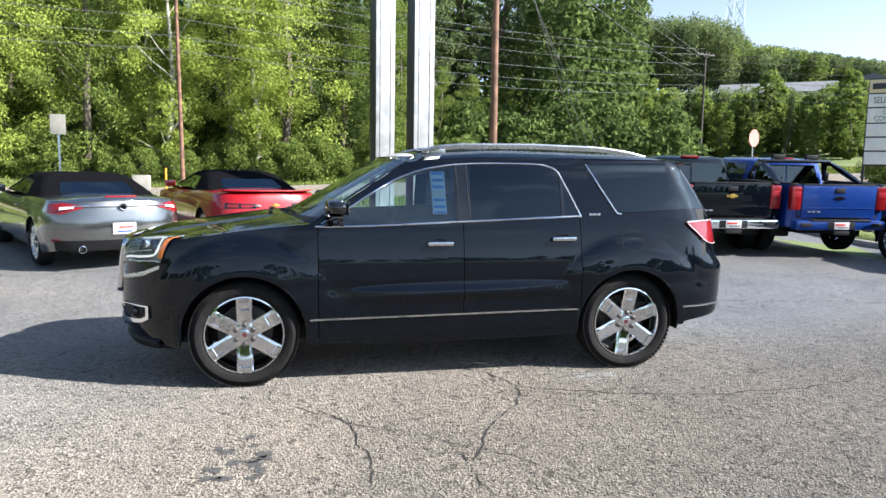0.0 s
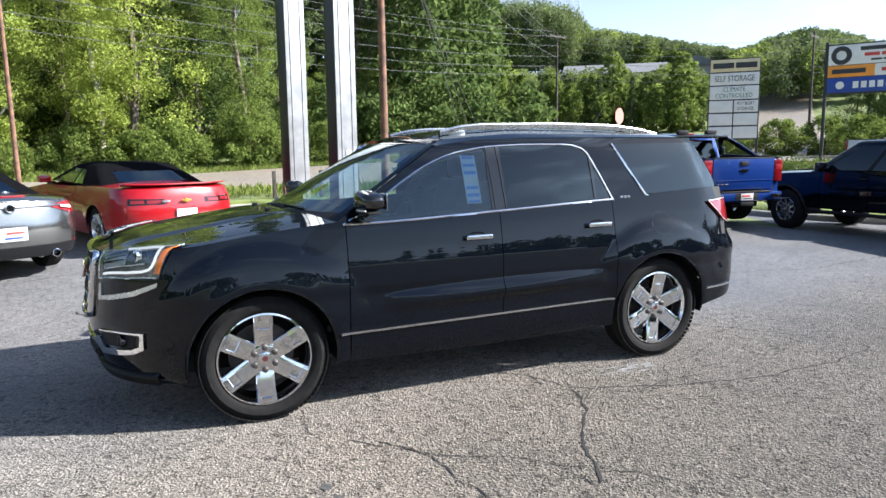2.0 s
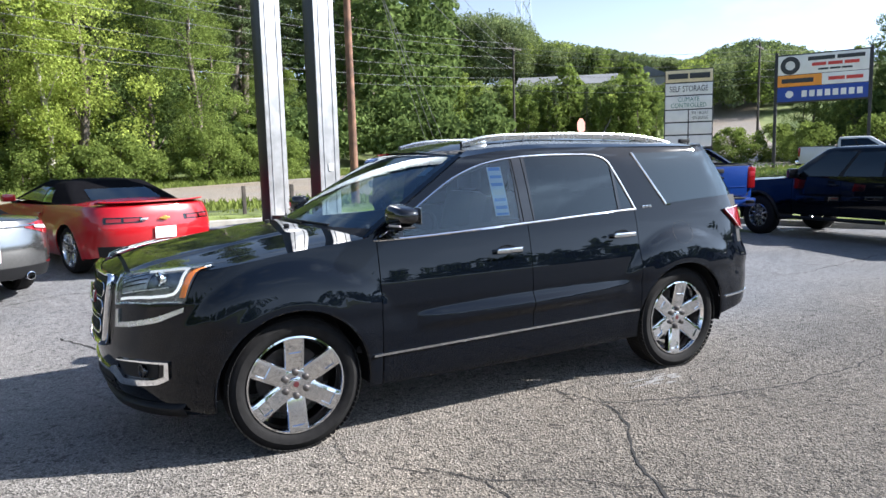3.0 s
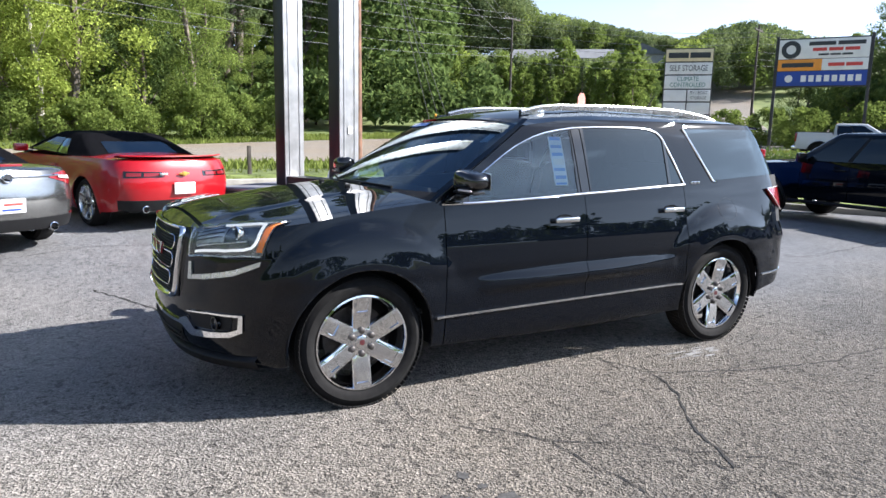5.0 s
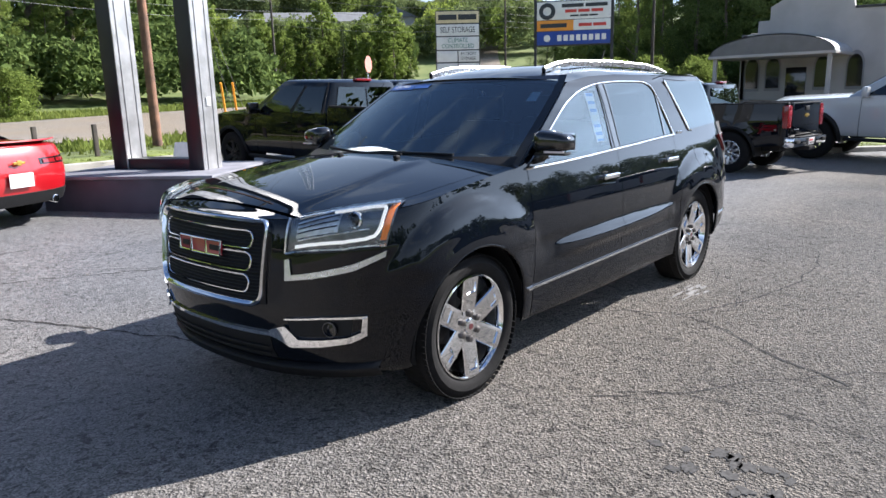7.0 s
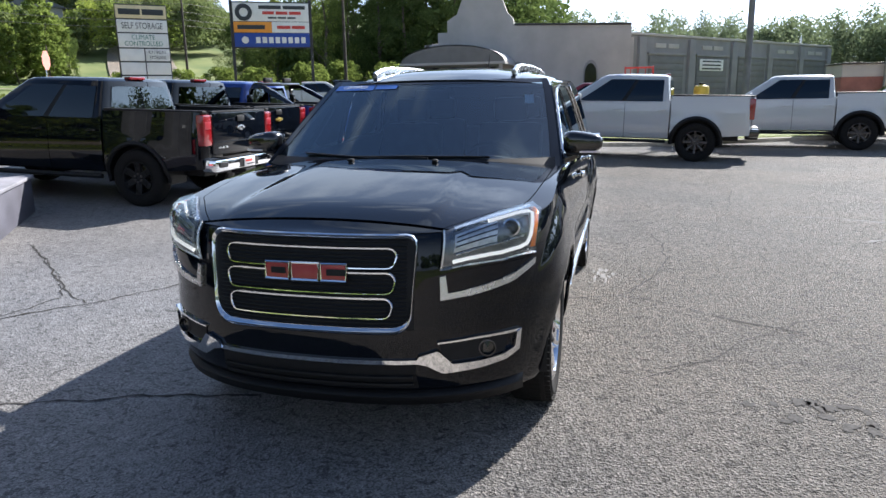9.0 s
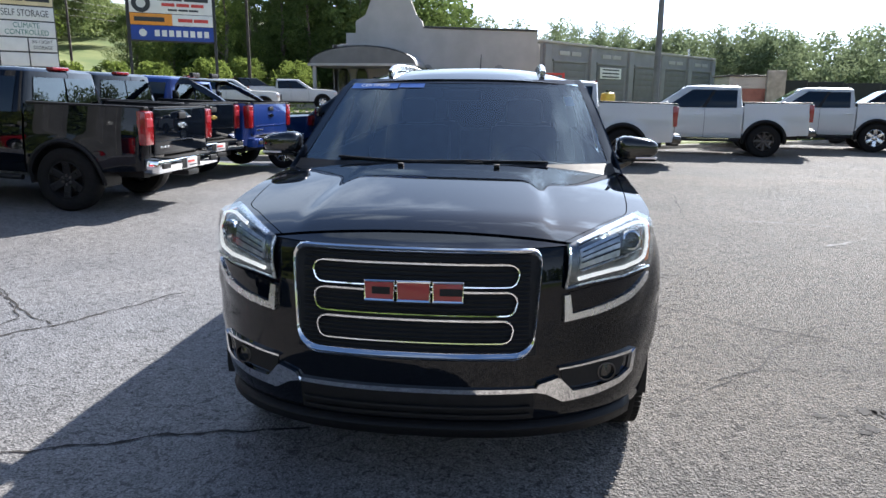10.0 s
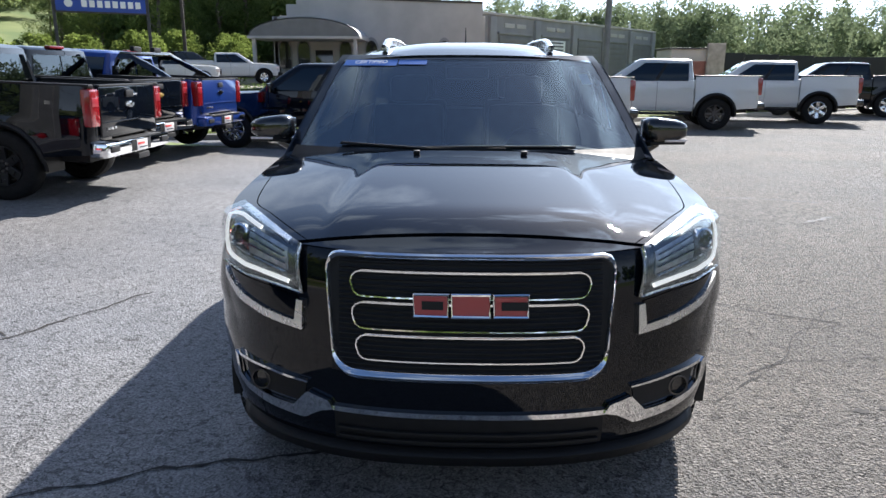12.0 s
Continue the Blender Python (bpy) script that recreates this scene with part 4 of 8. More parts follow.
for k, (dz, dx) in enumerate(((0.0, -0.4), (0.0, 0.4), (-1.6, 0.0))):
    wire((5.25 + dx, 15.5, 10.8 + dz), (36.6 + dx, 52.8, 12.2 + dz), 0.7)
for k in range(3):
    wire((5.2, 15.5, 10.4 - 0.5 * k), (12.5 + 0.6 * k, 23.5, gz(12.5, 23.5) + 0.1), 0.0, 0.012)
for k in range(2):
    bm = tubed([(12.6 + 0.55 * k, 23.6, gz(12, 23)), (12.0 + 0.55 * k, 22.9, 2.4)], 0.05, 8)
    tagged(part("guy_marker", bm, M_ORANGE_POST), "orange guy wire marker on the verge", "marker", "guy wire markers")


def board(name, label, m, wd, ht, z0, posts, panels, post_h, post_mat):
    """A roadside sign: two posts, a frame and its panels. m: x along the board, -y its face."""
    ob = thing(name, label, "sign", m)
    for px in posts:
        part("post", boxed((px, 0.12, post_h / 2), (0.16, 0.16, post_h), 0.015), post_mat, ob)
    part("frame", boxed((0, 0.05, z0 + ht / 2), (wd + 0.1, 0.14, ht + 0.1), 0.02), M_SIGN_BACK, ob)
    made = []
    for x0, x1, za, zb, material in panels:
        made.append(part("panel", boxed(((x0 + x1) / 2, -0.035, z0 + (za + zb) / 2), (x1 - x0, 0.03, zb - za), 0.006), material, ob))
    return ob, made


def sign_words(text, size, x, z, material, parent, squeeze=1.0):
    return words("sign_text", text, size, material, Matrix.Translation((x, -0.058, z)) @ pose(0, 0, 0, 90) @ Matrix.Diagonal((squeeze, 1, 1, 1)), parent)


def bars(parent, x0, x1, z, h, material, n=1, y=-0.055):
    gap = (x1 - x0) * 0.04
    wd = (x1 - x0 - gap * (n - 1)) / n
    for k in range(n):
        xx = x0 + wd / 2 + k * (wd + gap)
        part("word_bar", boxed((xx, y, z), (wd, 0.012, h), 0.003), material, parent)


def storage_sign():
    x, y = 31.4, 26.2
    m = pose(x, y, 0.453, 0, 0, -47) @ Matrix.Diagonal((0.837, 1, 0.944, 1))
    W, H, z0 = 3.25, 5.0, 1.85
    rows_ = [(-W / 2, W / 2, 4.22, 4.98, M_SIGN_CREAM), (-W / 2, W / 2, 3.40, 4.14, M_SIGN_WHITE), (-W / 2, W / 2, 2.50, 3.32, M_SIGN_WHITE)]
    for r in range(3):
        rows_ += [(-W / 2, -0.04, 0.05 + 0.82 * r, 0.78 + 0.82 * r, M_SIGN_WHITE), (0.04, W / 2, 0.05 + 0.82 * r, 0.78 + 0.82 * r, M_SIGN_WHITE)]
    ob, p = board("sign", "tall roadside sign with white and cream panels", m, W, H, z0, (-W / 2, W / 2), rows_, z0 + 2.6, M_SIGN_BACK)
    bars(p[0], -1.45, 1.45, z0 + 4.60, 0.34, M_SIGN_INK, 2)
    sign_words("SELF STORAGE", 0.52, 0, z0 + 3.77, M_SIGN_INK, p[1], 0.78)
    sign_words("CLIMATE", 0.40, 0, z0 + 3.10, M_SIGN_GREEN, p[2], 0.95)
    sign_words("CONTROLLED", 0.40, 0, z0 + 2.72, M_SIGN_GREEN, p[2], 0.95)
    sign_words("RV / BOAT", 0.28, 0.82, z0 + 2.22, M_SIGN_INK, p[8], 0.9)
    sign_words("STORAGE", 0.28, 0.82, z0 + 1.90, M_SIGN_INK, p[8], 0.9)


def tyre_sign():
    x, y = 33.5, 19.0
    m = pose(x, y, gz(x, y), 0, 0, -60)
    W, H, z0 = 4.30, 2.50, 3.75
    ob, p = board("sign", "wide billboard with white, orange and blue panels", m, W, H, z0, (-W / 2 - 0.1, W / 2 + 0.1), [(-W / 2, W / 2, 1.46, 2.48, M_SIGN_WHITE), (-W / 2, 0.0, 0.83, 1.43, M_SIGN_ORANGE), (0.0, W / 2, 0.83, 1.43, M_SIGN_WHITE), (-W / 2, W / 2, 0.03, 0.80, M_SIGN_BLUE)], z0 + H + 0.2, M_SIGN_BACK)
    bm = bmesh.new()
    lathe(bm, [(0.24, -0.06), (0.26, -0.09), (0.45, -0.09), (0.48, -0.06)], 28, Matrix.Translation((-1.55, 0, z0 + 1.95)))
    bmesh_fix(part("tyre_shape", bm, M_SIGN_INK, p[0], "dark tyre shape"))
    bars(p[0], -0.7, 1.95, z0 + 2.24, 0.20, M_SIGN_INK, 2)
    bars(p[0], -0.5, 1.7, z0 + 1.93, 0.17, M_SIGN_RED, 3)
    bars(p[0], -0.2, 1.4, z0 + 1.66, 0.10, M_SIGN_INK, 3)
    bars(p[1], -1.95, -0.4, z0 + 1.13, 0.24, M_SIGN_INK, 1)
    bars(p[2], 0.3, 1.9, z0 + 1.13, 0.18, M_SIGN_RED, 2)
    bars(p[3], -0.95, 1.9, z0 + 0.41, 0.34, M_SIGN_WHITE, 8)
    bm = bmesh.new()
    lathe(bm, [(0.20, -0.055), (0.18, -0.075), (0.001, -0.08)], 18, Matrix.Translation((-1.55, 0, z0 + 0.41)))
    bmesh_fix(part("round_mark", bm, M_SIGN_WHITE, p[3]))


storage_sign()
tyre_sign()


def stop_sign(x, y, turn):
    ob = thing("stop_sign", "faded red octagonal stop sign on a post", "sign", pose(x, y, gz(x, y), 0, 0, turn))
    part("post", boxed((0, 0.03, 1.5), (0.06, 0.05, 3.0), 0.008), M_SATIN, ob)
    bm = bmesh.new()
    lathe(bm, [(0.001, -0.012), (0.41, -0.012), (0.41, 0.0), (0.001, 0.0)], 8, Matrix.Translation((0, 0, 2.75)) @ Matrix.Rotation(radians(22.5), 4, "Y"))
    bmesh_fix(part("plate", bm, M_STOP_BACK, ob, "faded red plate"))


stop_sign(19.6, 22.1, 22)
ob = thing("road_sign", "pale blank sign plate on a thin post", "sign", pose(-6.8, 13.2, gz(-6.8, 13.2)))
part("post", boxed((0, 0.02, 1.1), (0.05, 0.04, 2.2), 0.006), M_SATIN, ob)
part("plate", boxed((0, -0.01, 2.28), (0.36, 0.012, 0.50), 0.004), M_CONCRETE, ob)
for (x, y) in ((1.3, 13.0), (2.5, 12.9), (3.6, 13.2), (-2.6, 15.5)):
    bm = boxed((x, y, gz(x, y) + 0.42), (0.09, 0.09, 0.95), 0.012)
    tagged(part("bollard", bm, M_POLE_GREY), "short dark wooden post in the grass", "bollard", "posts in the verge")
bm = tubed([(-7.9, 35.6, gz(-7.9, 35.6)), (-7.9, 35.6, gz(-7.9, 35.6) + 1.3)], 0.06, 8)
tagged(part("marker_post", bm, M_ORANGE_POST), "orange marker post beside the road", "marker")


def hydrant_box(x, y):
    bm = boxed((x, y, gz(x, y) + 0.45), (0.9, 0.6, 0.9), 0.05)
    tagged(part("utility_box", bm, M_CONCRETE), "pale utility box beside the pole", "utility box")


hydrant_box(-9.3, 36.2)


# ---- woods ----
def leaf_cards(clumps, per, size, seed):
    """Leaves scattered in clumps (x, y, z, rx, ry, rz): small folded four-cornered blades."""
    g = np.random.default_rng(seed)
    c = np.repeat(np.array(clumps, float), per, axis=0)
    n = len(c)
    d = g.normal(size=(n, 3))
    d /= np.linalg.norm(d, axis=1)[:, None]
    rad = g.random(n) ** 0.45
    p = c[:, :3] + d * c[:, 3:] * rad[:, None]
    nn = d * 0.5 + g.normal(size=(n, 3)) * 0.75 + np.array([0, 0, 0.35])
    nn /= np.linalg.norm(nn, axis=1)[:, None]
    a = np.cross(nn, g.normal(size=(n, 3)))
    a /= np.linalg.norm(a, axis=1)[:, None] + 1e-9
    b = np.cross(nn, a)
    s = size * g.uniform(0.55, 1.35, n)[:, None]
    v = np.empty((n, 4, 3))
    v[:, 0], v[:, 2] = p - a * s, p + a * s
    v[:, 1], v[:, 3] = p - b * s * 0.62 + nn * s * 0.25, p + b * s * 0.62 + nn * s * 0.25
    return v.reshape(-1, 3), np.arange(4 * n).reshape(n, 4)


def tree(name, label, h, rad, bark, leaves, seed, kind="broad", per=90, size=0.20, low=0.12):
    r = random.Random(seed)
    ob = thing(name, label, "tree", None, "trees at the edge of the wood")
    bend = [(0, 0)]
    for _ in range(7):
        bend.append((bend[-1][0] + r.uniform(-0.02, 0.02) * h, bend[-1][1] + r.uniform(-0.02, 0.02) * h))
    top = 0.95
    trunk = [(bend[k][0], bend[k][1], h * top * k / 7) for k in range(8)]
    bm = bmesh.new()
    tube(bm, trunk, [lerp(0.017, 0.0025, k / 7) * h for k in range(8)], 9)
    clumps = []
    count = 46 if kind == "broad" else 40
    for k in range(count):
        t = lerp(low, 0.99, (k + r.random()) / count) if kind == "broad" else lerp(max(low, 0.35), 1.0, (k + r.random()) / count)
        if kind == "broad":
            prof = math.sin(math.pi * min(1, max(0.0, (t - low * 0.4) / (1.08 - low * 0.4))) ** 0.75) ** 0.75
        else:
            prof = max(0.12, 1.06 - t) ** 0.7 * 0.9
        a = k * 2.399 + r.uniform(-0.5, 0.5)
        q = rad * prof * r.uniform(0.35, 1.0)
        i = min(6, int(t * 7 / top))
        bx, by = bend[i]
        cx, cy, cz = bx + q * math.cos(a), by + q * math.sin(a), t * h
        s = rad * r.uniform(0.20, 0.40) * (0.6 + 0.5 * prof)
        clumps.append((cx, cy, cz, s, s, s * (0.72 if kind == "broad" else 0.5)))
        if k % 3 == 0:
            z0 = max(0.1, t - 0.14) * h
            tube(bm, [(bx, by, z0), (lerp(bx, cx, 0.5), lerp(by, cy, 0.5), lerp(z0, cz, 0.42)), (cx, cy, cz)], [0.006 * h * (1.1 - t), 0.004 * h * (1.1 - t), 0.0015 * h * (1.1 - t)], 6)
    part("trunk", bm, bark, ob)
    v, f = leaf_cards(clumps, per, size, seed)
    card_mesh("crown", v.tolist(), f.tolist(), leaves, ob)
    return ob


protos = [
    tree("tree", "tall broadleaf tree in bright spring green", 19, 4.6, M_BARK, M_LEAF_BRIGHT, 11, per=420, size=0.100, low=0.04),
    tree("tree", "broadleaf tree in fresh green with pale trunk", 17, 3.6, M_BARK_PALE, M_LEAF_BRIGHT, 12, per=400, size=0.095, low=0.10),
    tree("tree", "tall broadleaf tree in mid green", 21, 4.8, M_BARK, M_LEAF_MID, 13, per=400, size=0.105, low=0.06),
    tree("tree", "dark green broadleaf tree", 18, 4.4, M_BARK, M_LEAF_DARK, 14, per=380, size=0.108, low=0.06),
    tree("tree", "tall dark pine with a bare lower trunk", 25, 3.8, M_BARK, M_PINE, 15, "pine", 380, 0.11),
    tree("tree", "slender young tree in fresh green leaf", 7, 1.6, M_BARK, M_LEAF_MID, 16, per=70, size=0.15, low=0.03),
    tree("tree", "leafy green roadside shrub", 3.0, 2.0, M_BARK, M_LEAF_MID, 17, per=130, size=0.09, low=0.05),
]
first = set()
place = random.Random(5)


def plant(k, x, y, scale=1.0, turn=None, sink=0.1):
    m = pose(x, y, gz(x, y) - sink, 0, 0, place.uniform(0, 360) if turn is None else turn)
    if k not in first:
        first.add(k)
        protos[k].matrix_basis = m
        protos[k].scale = (scale,) * 3
        return protos[k]
    ob = copy_thing(protos[k], m)
    ob.scale = (scale,) * 3
    return ob


# the near wood across the road
for i, x in enumerate(np.arange(-62, 4, 4.3)):
    k = (0, 1, 0, 0, 2, 1, 0)[i % 7] if x < 2 else 3
    plant(k, x + place.uniform(-1.2, 1.2), 50.5 + place.uniform(-1.5, 2.0), place.uniform(0.85, 1.12))
for i, x in enumerate(np.arange(-62, 14, 4.6)):
    plant((3, 2, 4, 3, 0, 4)[i % 6] if x < -1 else 4, x + place.uniform(-1.5, 1.5), 57.5 + place.uniform(-1.5, 2.5), place.uniform(0.95, 1.2))
plant(0, -21.5, 44.8, 0.86)
plant(0, -27.5, 45.6, 0.95)
plant(1, -9.6, 48.5, 1.0)
plant(1, -3.4, 48.6, 0.95)
plant(2, 6.4, 49.5, 0.8)
for i, x in enumerate(np.arange(-60, 14, 2.9)):
    plant(6, x + place.uniform(-0.8, 0.8), 46.8 + place.uniform(-0.5, 1.8), place.uniform(0.7, 1.25))
# pines in the middle
for (x, y, s) in ((10.5, 60, 0.95), (13.5, 64, 1.08), (16.5, 62, 1.0), (20.0, 66, 1.12), (24.0, 69, 1.18), (27.5, 72, 1.12), (31.0, 75, 1.05), (18.0, 74, 1.2), (28.5, 80, 1.2), (35.0, 82, 1.05)):
    plant(4, x, y, s)
for (x, y, s) in ((9.0, 56, 0.62), (12.5, 57.5, 0.45), (16.0, 59.5, 0.42), (20.0, 62, 0.40), (24.5, 65, 0.42)):
    plant(2, x, y, s)
# young trees along the foot of the hill
for i in range(44):
    a = radians(lerp(66, 45.5, i / 43))
    d = 90 + place.uniform(-3, 6)
    k, sc = ((5, 0.95), (4, 0.25), (5, 0.75), (3, 0.33), (5, 1.1))[i % 5]
    plant(k, -1 + d * math.cos(a), -5 + d * math.sin(a), sc * place.uniform(0.85, 1.3))
# trees and shrubs behind the signs
for (k, x, y, s) in ((3, 50, 31.5, 0.36), (2, 51, 31, 0.40), (3, 55, 27, 0.6), (2, 52, 24, 0.55), (3, 56.5, 20.5, 0.68), (3, 60, 17, 0.75), (3, 62.5, 13, 0.78), (2, 57, 31, 0.40), (3, 64, 9, 0.75), (3, 66, 22, 0.8), (3, 60, 24, 0.72), (3, 58, 18.5, 0.7), (3, 61.5, 15, 0.75), (3, 54, 22.5, 0.55), (3, 66, 15.5, 0.85), (3, 63, 19, 0.8), (2, 54, 29.5, 0.42), (3, 57, 28.5, 0.45)):
    plant(k, x, y, s)
for (x, y, s) in ((40, 24, 0.9), (43, 21.5, 1.0), (46.5, 20.2, 1.05), (41.5, 27.5, 0.9), (45, 16.2, 0.85), (48, 17, 1.0), (39, 29, 0.85), (36.5, 31, 0.9), (50, 22, 1.1), (38.5, 33.5, 0.8)):
    plant(6, x, y, s)


def woods(name, label, spots, per, size, material, seed):
    v, f = leaf_cards(spots, per, size, seed)
    return tagged(card_mesh(name, v.tolist(), f.tolist(), material), label, "woods", kind="stuff")


skyline = knots((30, 5.2), (33, 6.0), (35.4, 7.5), (38.2, 8.3), (40.4, 8.0), (42.7, 7.3), (46.4, 7.85), (51, 8.8), (54.2, 9.4), (55.4, 10.9), (57.6, 11.4), (62, 11.5), (65.5, 12.5), (69, 13.6))


def wood_spots(n, a0, a1, d0, d1, h0, h1, seed):
    r = random.Random(seed)
    out = []
    for _ in range(n):
        a, d = radians(r.uniform(a0, a1)), math.sqrt(r.uniform(d0 * d0, d1 * d1))
        x, y = -1 + d * math.cos(a), -5 + d * math.sin(a)
        h = r.uniform(h0, h1) * (lerp(0.50, 1.08, min(1, max(0, (math.degrees(a) - 42) / 24))) if 30 < math.degrees(a) < 75 else 1)
        base = gz(x, y)
        deg = math.degrees(a)
        if 30 < deg < 69 and seed < 4:
            if deg < 45 and d < 108:
                continue
            if d < 143 and deg > 43:
                h = min(h, d * r.uniform(0.070, 0.112) + 1.6 - base)
            h = min(h, (d * math.tan(radians(skyline(deg))) + 1.6 - base) * r.uniform(0.88, 1.01))
            if h < 2.5:
                continue
        top_r = r.uniform(1.6, 2.6)
        for q in (0.35, 0.55, 0.75, 0.92):
            s = top_r * (1.25 - 0.6 * q)
            out.append((x + r.uniform(-0.8, 0.8), y + r.uniform(-0.8, 0.8), base + h * q, s, s, h * 0.17))
    return out


woods("hill_woods", "dark mixed woods covering the hill", wood_spots(430, 33, 70, 97, 172, 13, 18, 1), 190, 0.22, M_LEAF_HILL, 21)
woods("hill_woods", "fresh green woods on the hill", wood_spots(200, 36, 72, 96, 155, 12, 16, 2), 170, 0.24, M_LEAF_MID, 22)
woods("hill_woods", "pale spring-green trees among the hill woods", wood_spots(70, 36, 70, 97, 165, 12, 16, 3), 170, 0.22, M_LEAF_BRIGHT, 27)
woods("hill_woods", "dark woods along the top of the hill", wood_spots(270, 42, 69, 146, 172, 20, 29, 0), 150, 0.24, M_LEAF_HILL, 20)
woods("hill_pines", "dark pines along the hill's crest", wood_spots(190, 33, 68, 125, 176, 15, 20, 3), 170, 0.24, M_PINE, 23)
woods("backdrop_woods", "deep woods behind the roadside trees", wood_spots(260, 62, 140, 66, 95, 14, 21, 4), 70, 0.40, M_LEAF_DARK, 24)
woods("undergrowth", "dense shady undergrowth below the roadside trees", wood_spots(240, 58, 150, 62, 70, 3.0, 6.5, 31), 60, 0.30, M_LEAF_DARK, 32)
# the tree line's haze comes from its leaf colour
woods("far_trees", "line of green trees beyond the workshop", wood_spots(320, -38, 16, 76, 112, 4.6, 10.2, 5), 280, 0.17, M_LEAF_HAZY, 25)
woods("sign_woods", "dark woods behind the roadside signs", wood_spots(90, 8, 34, 62, 84, 6.5, 11, 9), 90, 0.26, M_LEAF_DARK, 29)
woods("far_trees", "distant woods behind the lot", wood_spots(260, 150, 325, 70, 100, 9, 14, 6), 30, 0.7, M_LEAF_DARK, 26)
spots = []
for i in range(30000):
    x, y = rng.uniform(-60, 60), rng.uniform(43.6, 49.5)
    spots.append((x, y, gz(x, y) + 0.02))
for i in range(16000):
    x, y = rng.uniform(-40, 40), rng.uniform(13.5, 22.4)
    spots.append((x, y, gz(x, y) + 0.02))
blades("roadside_grass", spots, 0.24, M_LEAF_GRASS, "uneven green roadside grass")


# ---- hill house and mast ----
def hill_house(x, y, turn, L, W, H, label):
    ob = thing("house", label, "house", pose(x, y, gz(x, y) + 1.2, 0, 0, turn))
    part("wall", boxed((0, 0, H / 2 - 4), (L, W, H + 8), 0.05), M_STUCCO, ob)
    bm = bmesh.new()
    prof = [(-W / 2 - 0.6, H), (0, H + W * 0.24), (W / 2 + 0.6, H)]
    a = [bm.verts.new((-L / 2 - 0.5, q, z)) for q, z in prof]
    b = [bm.verts.new((L / 2 + 0.5, q, z)) for q, z in prof]
    for i in range(2):
        bm.faces.new((a[i], a[i + 1], b[i + 1], b[i]))
    bm.faces.new(a)
    bm.faces.new(b[::-1])
    bm.faces.new((a[0], b[0], b[2], a[2]))
    bmesh_fix(part("roof", bm, M_SLATE, ob, "grey roof"))
    for k in range(int(L // 3)):
        part("window", boxed((-L / 2 + 1.5 + 3 * k, -W / 2 - 0.02, H * 0.55), (1.0, 0.06, 1.2), 0.02), M_DOOR_GREY, ob)


hill_house(84, 104, -40, 18, 9, 1.6, "long pale house among the trees on the hill")
hill_house(96, 96, 50, 9, 8, 2.2, "pale house with a grey gable on the hill")
mast = thing("radio_mast", "distant steel lattice radio mast", "mast", pose(141, 200, gz(141, 200)))
H = 78
for sx, sy in ((-1, -1), (1, -1), (1, 1), (-1, 1)):
    part("leg", tubed([(sx * 2.6, sy * 2.6, 0), (sx * 0.9, sy * 0.9, H)], 0.16, 5), M_SATIN, mast)
for k in range(14):
    z0, z1 = H * k / 14, H * (k + 1) / 14
    r0, r1 = lerp(2.6, 0.9, k / 14), lerp(2.6, 0.9, (k + 1) / 14)
    bm = bmesh.new()
    for (ax, ay), (bx, by) in (((-1, -1), (1, -1)), ((1, -1), (1, 1)), ((1, 1), (-1, 1)), ((-1, 1), (-1, -1))):
        tube(bm, [(ax * r0, ay * r0, z0), (bx * r1, by * r1, z1)], 0.09, 4)
        tube(bm, [(bx * r0, by * r0, z0), (ax * r1, ay * r1, z1)], 0.09, 4)
    part("lattice", bm, M_SATIN, mast)


# ---- the workshop ----
def arched_window(parent, y, z, wd, ht):
    """A pointed arched window in the wall facing -x."""
    pts = [(-wd / 2, 0), (wd / 2, 0)] + [(wd / 2 * math.cos(a), ht * 0.62 + ht * 0.38 * math.sin(a)) for a in np.linspace(0, math.pi, 13)]

    def slab(scale, x0, x1):
        bm = bmesh.new()
        a = [bm.verts.new((x0, y + p * scale, z + (q - ht * 0.45) * scale)) for p, q in pts]
        b = [bm.verts.new((x1, y + p * scale, z + (q - ht * 0.45) * scale)) for p, q in pts]
        n = len(a)
        for i in range(n):
            bm.faces.new((a[i], a[(i + 1) % n], b[(i + 1) % n], b[i]))
        bm.faces.new(a)
        bm.faces.new(b[::-1])
        return bm
    win = part("window", slab(1.0, -0.08, 0.05), M_GLOSS_BLACK, parent, "dark arched window", smooth=0)
    bmesh_fix(win)
    fr = part("frame", slab(1.22, -0.05, 0.04), M_STUCCO_DARK, win)
    bmesh_fix(fr)


